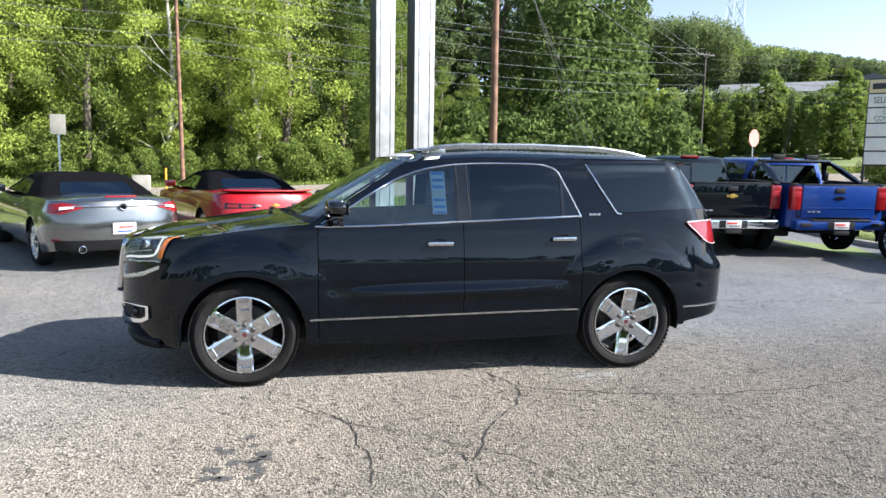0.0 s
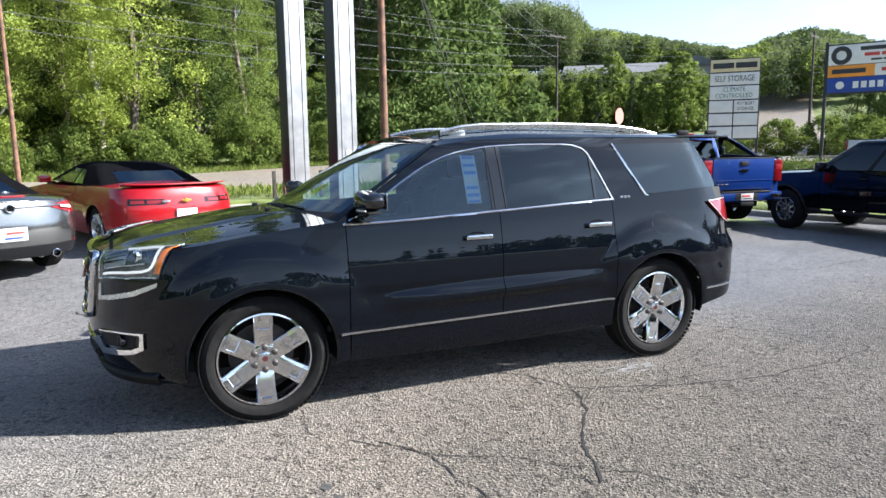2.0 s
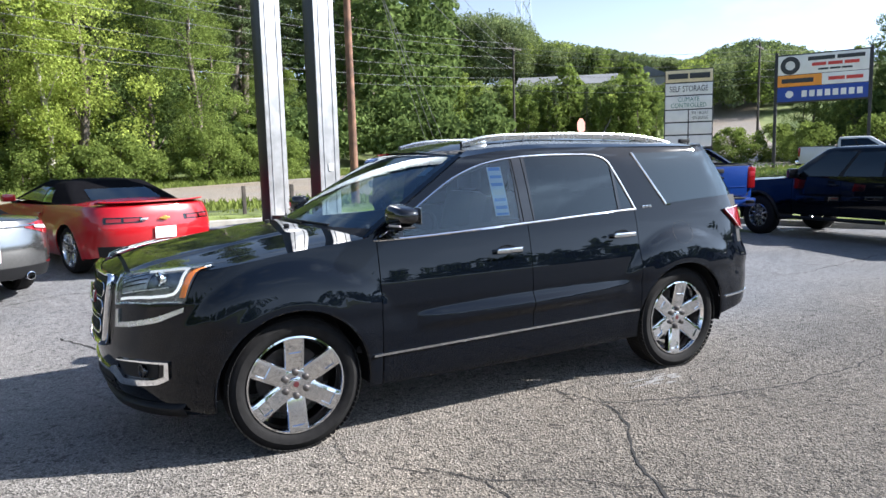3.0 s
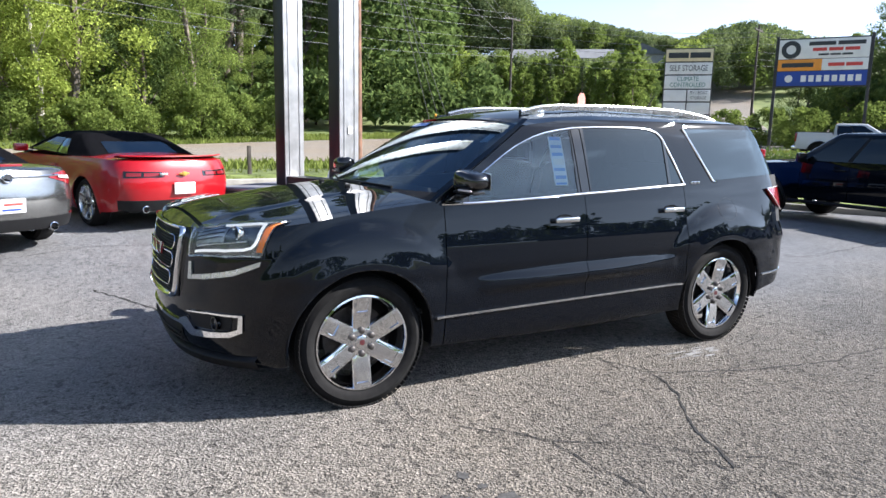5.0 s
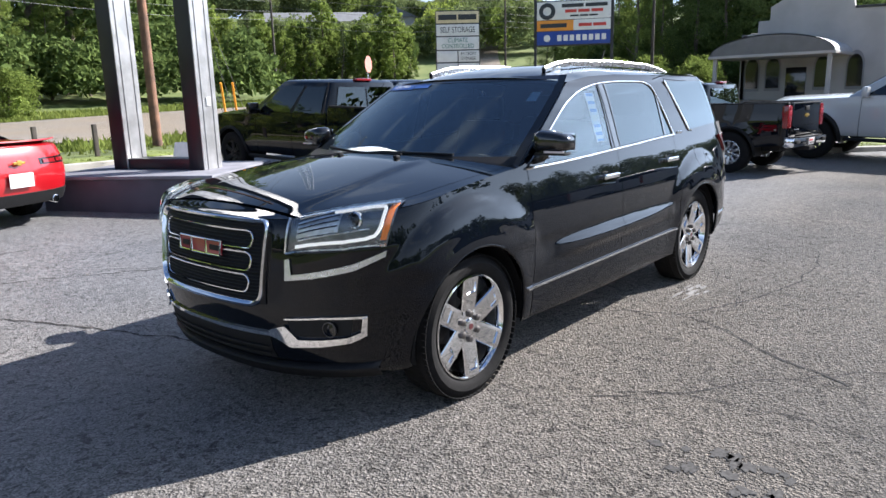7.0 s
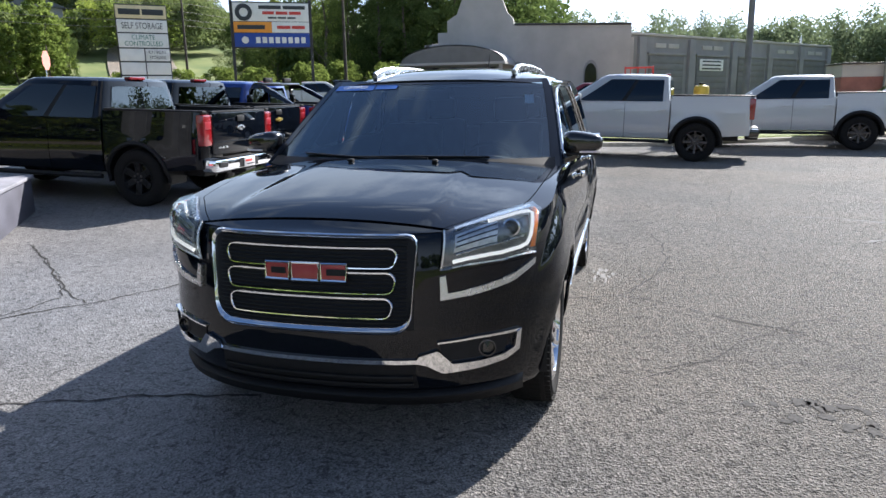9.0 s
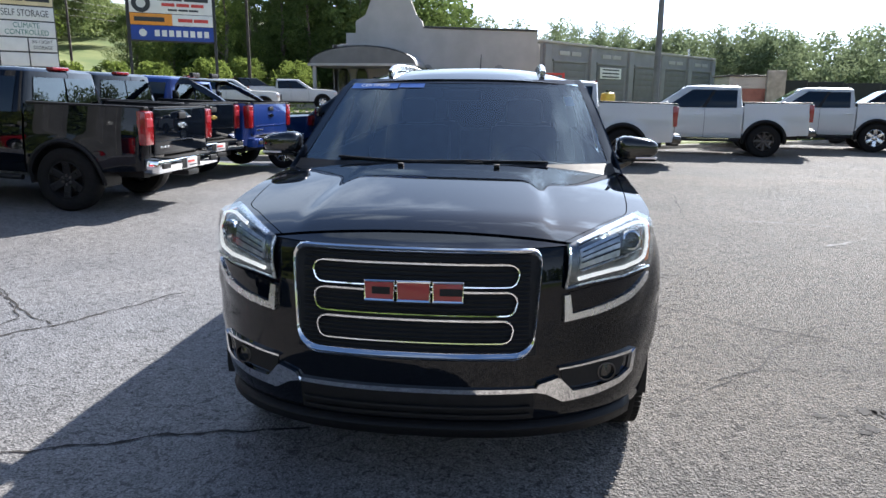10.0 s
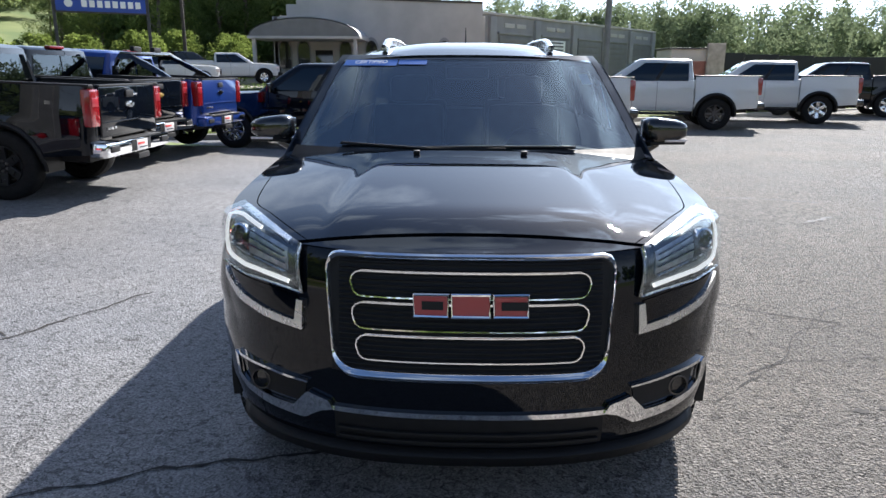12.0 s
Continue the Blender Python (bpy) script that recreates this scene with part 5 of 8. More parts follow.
def workshop():
    gx = 45.0
    g0 = gz(gx, 4) - 0.1
    b = thing("workshop", "grey stucco workshop with stepped gable and metal canopy", "building", pose(gx, 0, g0))
    # front wall with stepped outline, from y = 13 down to y = -1.4
    outline = [(13.0, 0), (13.0, 4.6), (12.0, 4.6), (12.0, 5.4), (11.3, 5.4), (11.3, 6.2), (10.6, 6.6), (10.2, 7.6), (9.5, 8.2), (8.8, 8.4), (8.0, 8.2), (7.4, 7.6), (7.0, 6.6), (6.6, 6.2), (6.5, 5.75), (-1.4, 5.5), (-1.4, 0)]
    bm = bmesh.new()
    a = [bm.verts.new((0, y, z)) for y, z in outline]
    c = [bm.verts.new((0.35, y, z)) for y, z in outline]
    n = len(a)
    for i in range(n):
        bm.faces.new((a[i], a[(i + 1) % n], c[(i + 1) % n], c[i]))
    bm.faces.new(a)
    bm.faces.new(c[::-1])
    bmesh_fix(part("front_wall", bm, M_STUCCO, b, smooth=0))
    part("coping", boxed((0, 0, 0), (0.5, 7.9, 0.14), 0.03, Matrix.Translation((0.15, 2.55, 5.66)) @ Matrix.Rotation(radians(1.8), 4, "X")), M_SIGN_BACK, b, "dark roof edging")
    part("side_wall", boxed((7, 12.8, 2.3), (14, 0.3, 4.6), 0.03), M_STUCCO, b)
    part("rear_block", boxed((7.5, 5.5, 2.4), (14, 14.2, 4.6), 0.03), M_STUCCO, b)
    for y in (12.2, 10.9, 8.0, 6.2, 1.2):
        arched_window(b, y, 2.0, 0.8, 1.9)
    part("door", boxed((-0.03, 9.5, 1.2), (0.10, 1.2, 2.4), 0.02), M_GLOSS_BLACK, b, "dark entrance door")
    # arched canopy
    bm = bmesh.new()
    rows = []
    for x in np.linspace(-4.6, 0.0, 12):
        rows.append([(x, 9.9 + 3.5 * math.cos(t), 3.1 + 1.15 * math.sin(t)) for t in np.linspace(0, math.pi, 24)])
    grid(bm, rows)
    bm2 = part("canopy", bm, M_AWNING, b, "arched grey metal canopy", solid=0.06)
    bmesh_fix(bm2)
    bm = bmesh.new()
    v = [bm.verts.new((-4.55, 9.9 + 3.5 * math.cos(t), 3.1 + 1.15 * math.sin(t))) for t in np.linspace(0, math.pi, 24)]
    bm.faces.new(v)
    part("canopy_face", bm, M_DOOR_GREY, bm2, smooth=0, solid=0.05)
    part("canopy_beam", boxed((-2.3, 9.9, 3.05), (4.7, 7.1, 0.16), 0.02), M_STUCCO, b)
    for y in (6.7, 13.1):
        part("canopy_post", boxed((-4.3, y, 1.5), (0.22, 0.22, 3.0), 0.02), M_STUCCO, b)
    # garage wing, running back at an angle from the front
    w = thing("garage_wing", "low grey block garage with grey roller doors", "building", pose(gx + 0.4, -1.4, g0, 0, 0, 53))
    part("wing_wall", boxed((2.3, -15.4, 2.1), (4.0, 30.8, 5.7), 0.03), M_STUCCO_DARK, w)
    part("parapet", boxed((2.3, -15.4, 4.98), (4.3, 31.0, 0.16), 0.03), M_STUCCO, w)
    for y in (-4.6, -10.6, -16.6, -22.2, -27.8):
        d = part("roller_door", boxed((0.30, y, 1.75), (0.10, 4.3, 3.7), 0.01), M_DOOR_GREY, w, "grey roller door")
        for j in range(8):
            part("door_panel", boxed((0.24, y, 0.05 + 0.46 * j), (0.05, 4.2, 0.42), 0.012), M_DOOR_GREY, d)
        part("door_lintel", boxed((0.22, y, 3.72), (0.16, 4.6, 0.16), 0.02), M_STUCCO_DARK, d)
    for y in (-1.5, -7.6, -13.6, -19.4, -25.0, -30.4):
        part("pilaster", boxed((0.22, y, 2.1), (0.30, 0.75, 5.4), 0.02), M_STUCCO_DARK, w)
    part("banner", boxed((0.16, -10.4, 3.0), (0.03, 3.3, 0.85), 0.004), M_SIGN_WHITE, w, "white banner")
    for k in range(3):
        part("word_bar", boxed((0.14, -10.4, 3.27 - 0.27 * k), (0.012, 2.6, 0.11), 0.002), M_SIGN_INK, w)
    for y in (-4.6, -10.6, -22.2, -27.8):
        for k in range(2):
            part("word_bar", boxed((0.27, y + 0.8 - 1.6 * k, 4.28), (0.05, 1.3, 0.30), 0.003), M_STUCCO, w)
    part("roof_vent", tubed([(2.0, -28.5, 4.9), (2.0, -28.5, 5.9)], 0.16, 10), M_SATIN, w)
    # red outbuilding and the screen wall behind the trucks
    r = thing("outbuilding", "low red-brown outbuilding beside the garage", "building", pose(gx + 1.0, 0, g0))
    part("wall", boxed((2, -16.1, 0.9), (4, 3.0, 1.8), 0.03), M_BRICK_RED, r)
    part("upper_wall", boxed((2, -16.1, 2.2), (3.9, 2.9, 0.8), 0.03), M_STUCCO, r)
    part("end_wall", boxed((-0.3, -17.6, 1.5), (0.3, 1.2, 3.0), 0.03), M_CONCRETE, r)
    part("roof", boxed((2, -16.1, 2.66), (4.2, 3.1, 0.10), 0.02), M_SIGN_BACK, r)
    f = thing("screen_fence", "long dark screened fence behind the parked trucks", "fence", pose(0, 0, 0))
    a, c = Vector((52, -19.5, 0)), Vector((38, -52, 0))
    for k in range(16):
        p = a.lerp(c, k / 15)
        part("fence_post", tubed([(p.x, p.y, gz(p.x, p.y)), (p.x, p.y, gz(p.x, p.y) + 2.9)], 0.05, 6), M_SIGN_BACK, f)
        if k < 15:
            q = a.lerp(c, (k + 1) / 15)
            mid = (p + q) / 2
            ang = math.atan2(q.y - p.y, q.x - p.x)
            part("fence_panel", boxed((0, 0, 1.45), ((q - p).length - 0.1, 0.04, 2.7), 0.006, Matrix.Translation((mid.x, mid.y, gz(mid.x, mid.y))) @ Matrix.Rotation(ang, 4, "Z")), M_FENCE, f)


workshop()


def steel_rack(x, y):
    z = gz(x, y)
    ob = thing("steel_rack", "red steel rack standing before the garage", "rack", pose(x, y, z))
    for yy in (-0.65, 0.65):
        for xx in (-0.4, 0.4):
            part("upright", boxed((xx, yy, 1.4), (0.07, 0.07, 2.8), 0.01), M_SIGN_RED, ob)
    for zz in (1.5, 1.9, 2.3, 2.75):
        for xx in (-0.4, 0.4):
            part("rail", boxed((xx, 0, zz), (0.05, 1.3, 0.06), 0.008), M_SIGN_RED, ob)
    for yy in (-0.3, 0.05, 0.4):
        part("bar", boxed((-0.4, yy, 2.1), (0.04, 0.04, 1.3), 0.006), M_SIGN_RED, ob)


def storage_tank(x, y):
    ob = thing("storage_tank", "yellow plastic tank standing before the garage", "tank", pose(x, y, gz(x, y)))
    bm = bmesh.new()
    lathe(bm, [(0.001, 0.0), (0.36, 0.0), (0.38, 0.06), (0.38, 0.62), (0.36, 0.66), (0.38, 0.70), (0.38, 1.66), (0.33, 1.80), (0.12, 1.88), (0.001, 1.89)], 24, Matrix.Rotation(radians(90), 4, "X"))
    body = part("body", bm, M_YELLOW, ob)
    bmesh_fix(body)
    bm = bmesh.new()
    lathe(bm, [(0.13, 1.86), (0.13, 1.96), (0.001, 1.97)], 16, Matrix.Rotation(radians(90), 4, "X"))
    bmesh_fix(part("cap", bm, M_BLACK_TRIM, body))


steel_rack(31.0, -1.8)
storage_tank(32.85, -4.9)


def hedge(x0, y0, x1, y1, seed):
    sp = []
    for k in range(26):
        t = k / 25
        x, y = lerp(x0, x1, t), lerp(y0, y1, t)
        sp.append((x, y, max(0, gz(x, y)) + 0.62, 0.55, 0.55, 0.60))
    v, f = leaf_cards(sp, 330, 0.045, seed)
    tagged(card_mesh("hedge", v.tolist(), f.tolist(), M_LEAF_DARK), "clipped low green hedge", "hedge")


hedge(15.5, 10.5, 19.5, 6.5, 40)


# ---- the black SUV ----
def black_suv():
    car = thing("suv", "glossy black SUV with chrome trim and six-spoke chrome wheels", "car")
    ZC, RA = 0.385, 0.445
    w = knots((0.24, 0.925), (0.32, 0.962), (0.48, 0.984), (0.62, 0.990), (0.72, 0.984), (0.79, 0.993), (0.90, 0.990), (0.98, 0.980), (1.06, 0.966), (1.14, 0.950), (1.20, 0.935), (1.28, 0.912), (1.45, 0.862), (1.60, 0.812), (1.68, 0.776), (1.74, 0.73))
    xf = knots((0.24, -2.30), (0.33, -2.42), (0.45, -2.475), (0.65, -2.485), (0.85, -2.465), (1.0, -2.44), (1.06, -2.41), (1.12, -2.34), (1.3, -2.2))
    xr = knots((0.3, 2.42), (0.45, 2.58), (0.8, 2.60), (0.95, 2.50), (1.2, 2.46), (1.3, 2.42), (1.7, 2.12))
    sh = Shell(w, xf, xr, -1.68, 1.85, 2.4, 3.2, ((-1.51, ZC, RA), (1.51, ZC, RA)), 0.010)
    sh.blister = 0.030
    sh.sculpt = 0.034
    B = M_BLACK_PAINT
    belt = knots((-1.1, 1.185), (-0.93, 1.18), (0.14, 1.215), (1.07, 1.255), (2.5, 1.29))
    ztop = knots((-2.5, 1.035), (-2.3, 1.050), (-2.1, 1.070), (-1.86, 1.096), (-1.5, 1.146), (-1.0, 1.195))
    zbot = knots((-2.5, 0.27), (-2.0, 0.29), (-1.9, 0.33), (-1.0, 0.30), (0, 0.28), (1.0, 0.30), (1.9, 0.36), (2.2, 0.40), (2.6, 0.44))
    sA = lambda x: sh.sx(x, 0.8)
    rock = knots((-1.1, 0.485), (1.1, 0.512))

    # windscreen and corner line
    def wsx(z):
        return lerp(-1.245, -0.40, (z - 1.215) / 0.485)

    def corner(z):
        return lerp(-1.04, -0.27, (z - 1.19) / 0.49)

    def ws(v, z, off=0.0):
        hw = w(z) - 0.012
        x = lerp(wsx(z), corner(z), abs(v) ** 2.1)
        return Vector((x - off * 0.55, v * hw, z + off * 0.8))

    # hood surface
    hood_line = knots((-2.45, 1.040), (-2.40, 1.050), (-2.302, 1.083), (-2.2, 1.108), (-2.1, 1.126), (-2.0, 1.141), (-1.7, 1.184), (-1.4, 1.224), (-1.2, 1.248), (-0.95, 1.262))
    crease = knots((-2.3, 0.50), (-2.05, 0.50), (-1.5, 0.455), (-1.0, 0.42))
    hood_edge = knots((-2.31, 0.545), (-2.2, 0.632), (-2.05, 0.735), (-1.88, 0.838), (-1.7, 0.862), (-1.4, 0.880), (-1.0, 0.894))

    def hood_z(x, v):
        e = ztop(x)
        z = e + (hood_line(x) - e) * (1 - abs(v) ** 2.1)
        y = abs(v) * sh.y(x, e)
        return z + smooth01(-2.36, -2.1, x) * smooth01(-1.15, -1.45, x) * 0.010 * (1 / (1 + math.exp((y - crease(x)) / 0.012)))

    def top_at(x, y):
        return (x, y, hood_z(x, min(1.0, abs(y) / sh.y(x, ztop(x)))))

    def buried(p):
        if abs(p.y) > sh.y(max(p.x, -2.4), p.z) or p.x < sh.front(p.y, min(p.z, 1.12)):
            return False
        return p.z < top_at(p.x, p.y)[2]

    def hood_rear(v):
        return lerp(-1.262, -1.0, abs(v) ** 2.1)

    part("front_body", sh.panel(np.linspace(-sA(-0.985), sA(-0.985), 185), zbot, ztop, 46, -1), B, car, "black bumper and fenders", solid=0.01)
    for side in (-1, 1):
        # doors
        for nm, x0, x1 in (("front_door", -0.979, 0.1145), ("rear_door", 0.1200, 1.0745)):
            st = np.linspace(sA(x0), sA(x1), 44)
            part(nm, sh.panel(st, lambda x: rock(x) + 0.012, belt, 84, side), B, car, solid=0.012)
        st = np.linspace(sA(-0.975), sA(1.072), 40)
        part("rocker_panel", sh.panel(st, zbot, lambda x: rock(x) - 0.004, 8, side), B, car, solid=0.01)
        ss = np.linspace(sA(1.080), 3.0, 84)
        part("rear_quarter_panel", sh.panel(ss, zbot, belt, 44, side), B, car, solid=0.01)
        # chrome along the rocker
        bm = bmesh.new()
        sh.loft(bm, [(sA(x), rock(x) - 0.004) for x in (-1.045, 1.06)], [(sA(x), rock(x) + 0.010) for x in (-1.045, 1.06)], 30, 2, 0.010, side)
        part("rocker_trim", bm, M_CHROME, car, "bright chrome strip", solid=0.012)
        bm = bmesh.new()
        sh.loft(bm, [(sA(x), 0.50 + 0.02 * (x - 2.0)) for x in (1.99, 2.2, 2.38)], [(sA(x), 0.512 + 0.02 * (x - 2.0)) for x in (1.99, 2.2, 2.38)], 12, 1, 0.008, side)
        part("bumper_trim", bm, M_CHROME, car, "bright chrome strip", solid=0.01)
        # upper body side: pillars and roof frame
        U = [(-0.98, 1.185), (-0.80, 1.285), (-0.58, 1.425), (-0.38, 1.535), (-0.15, 1.612), (0.15, 1.652), (0.45, 1.662), (0.74, 1.660), (0.84, 1.648), (0.92, 1.60), (1.0, 1.44), (1.085, 1.257)]
        C = [(corner(z), z) for z in np.linspace(1.187, 1.655, 7)] + [(0.0, 1.692), (0.4, 1.708), (0.8, 1.708), (1.2, 1.700)]
        bm = bmesh.new()
        hi = resample(C, 40)
        lo = resample(U, 40)
        rows = []
        for j in range(6):
            t = j / 5
            row = []
            for (xa, za), (xb, zb) in zip(lo, hi):
                x, z = lerp(xa, xb, t), lerp(za, zb, t)
                row.append((x, (1 if side > 0 else -1) * w(z), z))
            rows.append(row)
        grid(bm, rows, flip=side > 0)
        part("door_frame", bm, B, car, solid=0.012)
        bm = bmesh.new()
        grid(bm, [[(lerp(xa, xb, t), (1 if side > 0 else -1) * (w(lerp(za, zb, t)) - 0.03), lerp(za, zb, t)) for (xa, za), (xb, zb) in zip(lo, hi)] for t in (-0.35, 0.0, 0.5, 0.9)], flip=side > 0)
        part("pillar_lining", bm, M_LINING, car)
        # rear pillar area round the quarter glass
        bm = bmesh.new()
        rows = []
        for t in np.linspace(0, 1, 12):
            row = []
            for u in np.linspace(0, 1, 30):
                x0, x1 = lerp(1.085, 1.2, t), lerp(2.43, 2.10, t ** 1.1)
                x = lerp(x0, x1, u)
                z = lerp(belt(x), 1.70, t)
                s = sh.sx(x, z)
                row.append(sh.Q(min(s, 2.62), z, 0, side) if u < 1 else sh.Q(2.62, z, 0, side))
            rows.append(row)
        grid(bm, rows, flip=side > 0)
        part("rear_pillar", bm, B, car, solid=0.012)
        # glass
        uz = knots(*[(x, z) for x, z in U])

        def pane(x0, x1, mat_, nm, off, inset=0.012):
            bm = bmesh.new()
            rows = []
            for t in np.linspace(0, 1, 10):
                row = []
                for x in np.linspace(x0, x1, 24):
                    lo_, hi_ = belt(x) + 0.004, max(belt(x) + 0.006, uz(x) - inset)
                    z = lerp(lo_, hi_, t)
                    row.append((x, (1 if side > 0 else -1) * (w(z) + off), z))
                rows.append(row)
            grid(bm, rows, flip=side > 0)
            return part(nm, bm, mat_, car)

        pane(-0.93, 0.065, M_GLASS_SIDE, "front_side_window", -0.004)
        pane(0.062, 0.185, M_GLOSS_BLACK, "middle_pillar", 0.001, 0.004)
        pane(0.182, 1.06, M_GLASS_TINT, "rear_side_window", -0.004)
        pane(0.925, 0.95, M_GLOSS_BLACK, "window_divider", 0.002)
        # mirror sail
        pane(-0.95, -0.80, M_GLOSS_BLACK, "mirror_sail", 0.002)
        bm = bmesh.new()
        q = [(1.165, 1.655), (1.40, 1.275), (2.19, 1.315), (1.975, 1.662)]
        rows = []
        for t in np.linspace(0, 1, 9):
            row = []
            for u in np.linspace(0, 1, 20):
                x = lerp(lerp(q[1][0], q[2][0], u), lerp(q[0][0], q[3][0], u), t)
                z = lerp(lerp(q[1][1], q[2][1], u), lerp(q[0][1], q[3][1], u), t)
                row.append(sh.Q(sh.sx(x, z), z, 0.006, side))
            rows.append(row)
        grid(bm, rows, flip=side > 0)
        part("quarter_window", bm, M_GLASS_TINT, car, "dark tinted glass", solid=0.004)
        # chrome round the side windows
        bm = bmesh.new()
        path = [(-1.0, 1.175)] + [(x, belt(x) - 0.006) for x in np.linspace(-0.9, 1.09, 14)]
        tube(bm, [(x, (1 if side > 0 else -1) * (w(z) + 0.004), z) for x, z in path], 0.008, 6)
        part("belt_trim", bm, M_CHROME, car, "bright chrome strip")
        bm = bmesh.new()
        fine = [(x, uz(x)) for x in np.linspace(-0.96, 0.88, 24)] + [(0.92, 1.60), (0.96, 1.52), (1.0, 1.44), (1.085, 1.257)]
        tube(bm, [(x, (1 if side > 0 else -1) * (w(z) + 0.003), z - 0.004) for x, z in fine], 0.0062, 6)
        part("window_trim", bm, M_CHROME, car, "bright chrome strip")
        bm = bmesh.new()
        tube(bm, [sh.Q(sh.sx(x, z), z, 0.006, side) for x, z in ((1.165, 1.66), (1.28, 1.46), (1.40, 1.27), (1.44, 1.265))], 0.007, 6)
        part("quarter_trim", bm, M_CHROME, car, "bright chrome strip")
        f = 1 if side > 0 else -1
        for xx in (0.085, 0.165):
            bm = bmesh.new()
            tube(bm, [(xx + 0.035 * (1.66 - z) - 0.01, f * (w(z) + 0.004), z) for z in np.linspace(1.22, 1.655, 8)], 0.0022, 6)
            part("pillar_trim", bm, M_BLACK_TRIM, car)
        # door handles
        for hx, hz in ((-0.07, 1.045), (0.925, 1.075)):
            yy = f * (w(hz) + 0.030)
            h = part("door_handle", boxed((0, 0, 0), (0.20, 0.026, 0.034), 0.011, Matrix.Translation((hx, yy, hz)), 3), M_CHROME, car, "chrome handle")
            bm = bmesh.new()
            lathe(bm, [(0.055, 0.004), (0.05, -0.004), (0.001, -0.006)], 20, Matrix.Translation((hx - 0.005, f * (w(hz) + 0.001), hz)) @ Matrix.Diagonal((1.25, f, 0.62, 1)))
            bmesh_fix(part("handle_cup", bm, M_BLACK_TRIM, car))
            for dx in (-0.085, 0.085):
                part("handle_post", boxed((hx + dx, f * (w(hz) + 0.012), hz), (0.022, 0.03, 0.022), 0.004), M_CHROME, h)
        # model badge as plain bars
        for k in range(3):
            part("badge_bar", boxed((1.17 + 0.034 * k, f * (w(1.262) + 0.004), 1.262), (0.026, 0.006, 0.018), 0.003), M_CHROME, car)
        # fuel door
        bm = bmesh.new()
        ring = [(1.52 + 0.10 * math.cos(a) * (1 if abs(math.cos(a)) < 0.8 else 1), 1.055 + 0.085 * math.sin(a)) for a in np.linspace(0, math.tau, 28)[:-1]]
        tube(bm, [sh.Q(sh.sx(x, z), z, 0.0003, side) for x, z in ring], 0.0008, 5, closed=True)
        part("fuel_door_gap", bm, M_BLACK_TRIM, car)
        # tail lamp
        bm = bmesh.new()
        sh.loft(bm, [(sA(2.10), 1.15), (sA(2.24), 1.05), (sA(2.35), 1.02), (2.55, 1.02)], [(sA(2.05), 1.195), (sA(2.24), 1.205), (sA(2.35), 1.205), (2.55, 1.205)], 18, 6, 0.018, side)
        lamp = part("tail_lamp", bm, M_RED_LENS, car, "red tail lamp lens", solid=0.02)
        bm = bmesh.new()
        edge = [(sA(2.05), 1.195), (sA(2.10), 1.15), (sA(2.24), 1.045), (sA(2.35), 1.015), (2.55, 1.015)]
        tube(bm, [sh.Q(s, z, 0.022, side) for s, z in resample(edge, 14)], 0.004, 6)
        tube(bm, [sh.Q(s, z, 0.022, side) for s, z in resample([(sA(2.05), 1.198), (sA(2.24), 1.208), (2.55, 1.208)], 12)], 0.004, 6)
        part("lamp_edge", bm, M_PALE_LENS, lamp)
        # wheel wells and wheels
        for ax in (-1.51, 1.51):
            wheel_well(car, ax, ZC, RA + 0.012, 0.975, side)
            wheel(car, Vector((ax, f * 0.852, ZC)), side, 0.392, 0.284, 0.225, 6, M_CHROME, cap=M_CAP_RED, turn=0.0 if ax < 0 else -0.13 * f)
            bm = bmesh.new()
            tube(bm, [(ax + (RA + 0.004) * math.cos(a), f * (sh.y(ax + RA * math.cos(a), ZC + RA * math.sin(a)) - 0.010), ZC + (RA + 0.004) * math.sin(a)) for a in np.linspace(-0.10, math.pi + 0.10, 40)], 0.011, 6)
            part("arch_lip", bm, B, car)
        # door mirror
        mb = Matrix.Translation((-0.845, f * 1.035, 1.315)) @ Matrix.Rotation(f * radians(-8), 4, "Z")
        bm = bmesh.new()
        bmesh.ops.create_uvsphere(bm, u_segments=28, v_segments=16, radius=1.0)
        for v in bm.verts:
            c = v.co
            g = (abs(c.x) ** 3.4 + abs(c.y) ** 3.4 + abs(c.z) ** 3.4) ** (-1 / 3.4)
            v.co = Vector((c.x * g * (0.085 if c.x < 0 else 0.06), c.y * g * 0.115, c.z * g * (0.062 - 0.016 * f * c.y * g)))
        bmesh.ops.transform(bm, matrix=mb, verts=bm.verts[:])
        mir = part("door_mirror", bm, M_GLOSS_BLACK, car, "black door mirror", smooth=180)
        part("mirror_lamp", boxed((-0.082, f * 0.035, -0.050), (0.010, 0.12, 0.012), 0.004, mb), M_PALE_LENS, mir, "clear turn signal strip")
        part("mirror_base", boxed((-0.02, f * 0.0, -0.064), (0.09, 0.19, 0.014), 0.005, mb), M_BLACK_TRIM, mir)
        part("mirror_glass", boxed((0.0615, 0, 0.0), (0.004, 0.205, 0.100), 0.002, mb), M_CHROME, mir)
        part("mirror_arm", tubed([(-0.86, f * 0.90, 1.215), (-0.86, f * 0.95, 1.225), (-0.85, f * 1.0, 1.25)], [0.034, 0.03, 0.026], 10), M_GLOSS_BLACK, mir)
        # roof rail
        pts = [(-0.14, f * 0.512, 1.752), (0.02, f * 0.510, 1.790), (0.20, f * 0.507, 1.806), (0.80, f * 0.502, 1.816), (1.40, f * 0.505, 1.804), (1.66, f * 0.51, 1.774), (1.84, f * 0.513, 1.736)]
        pts = [tuple(p) for p in resample(pts, 30)]
        bm = bmesh.new()
        rows = []
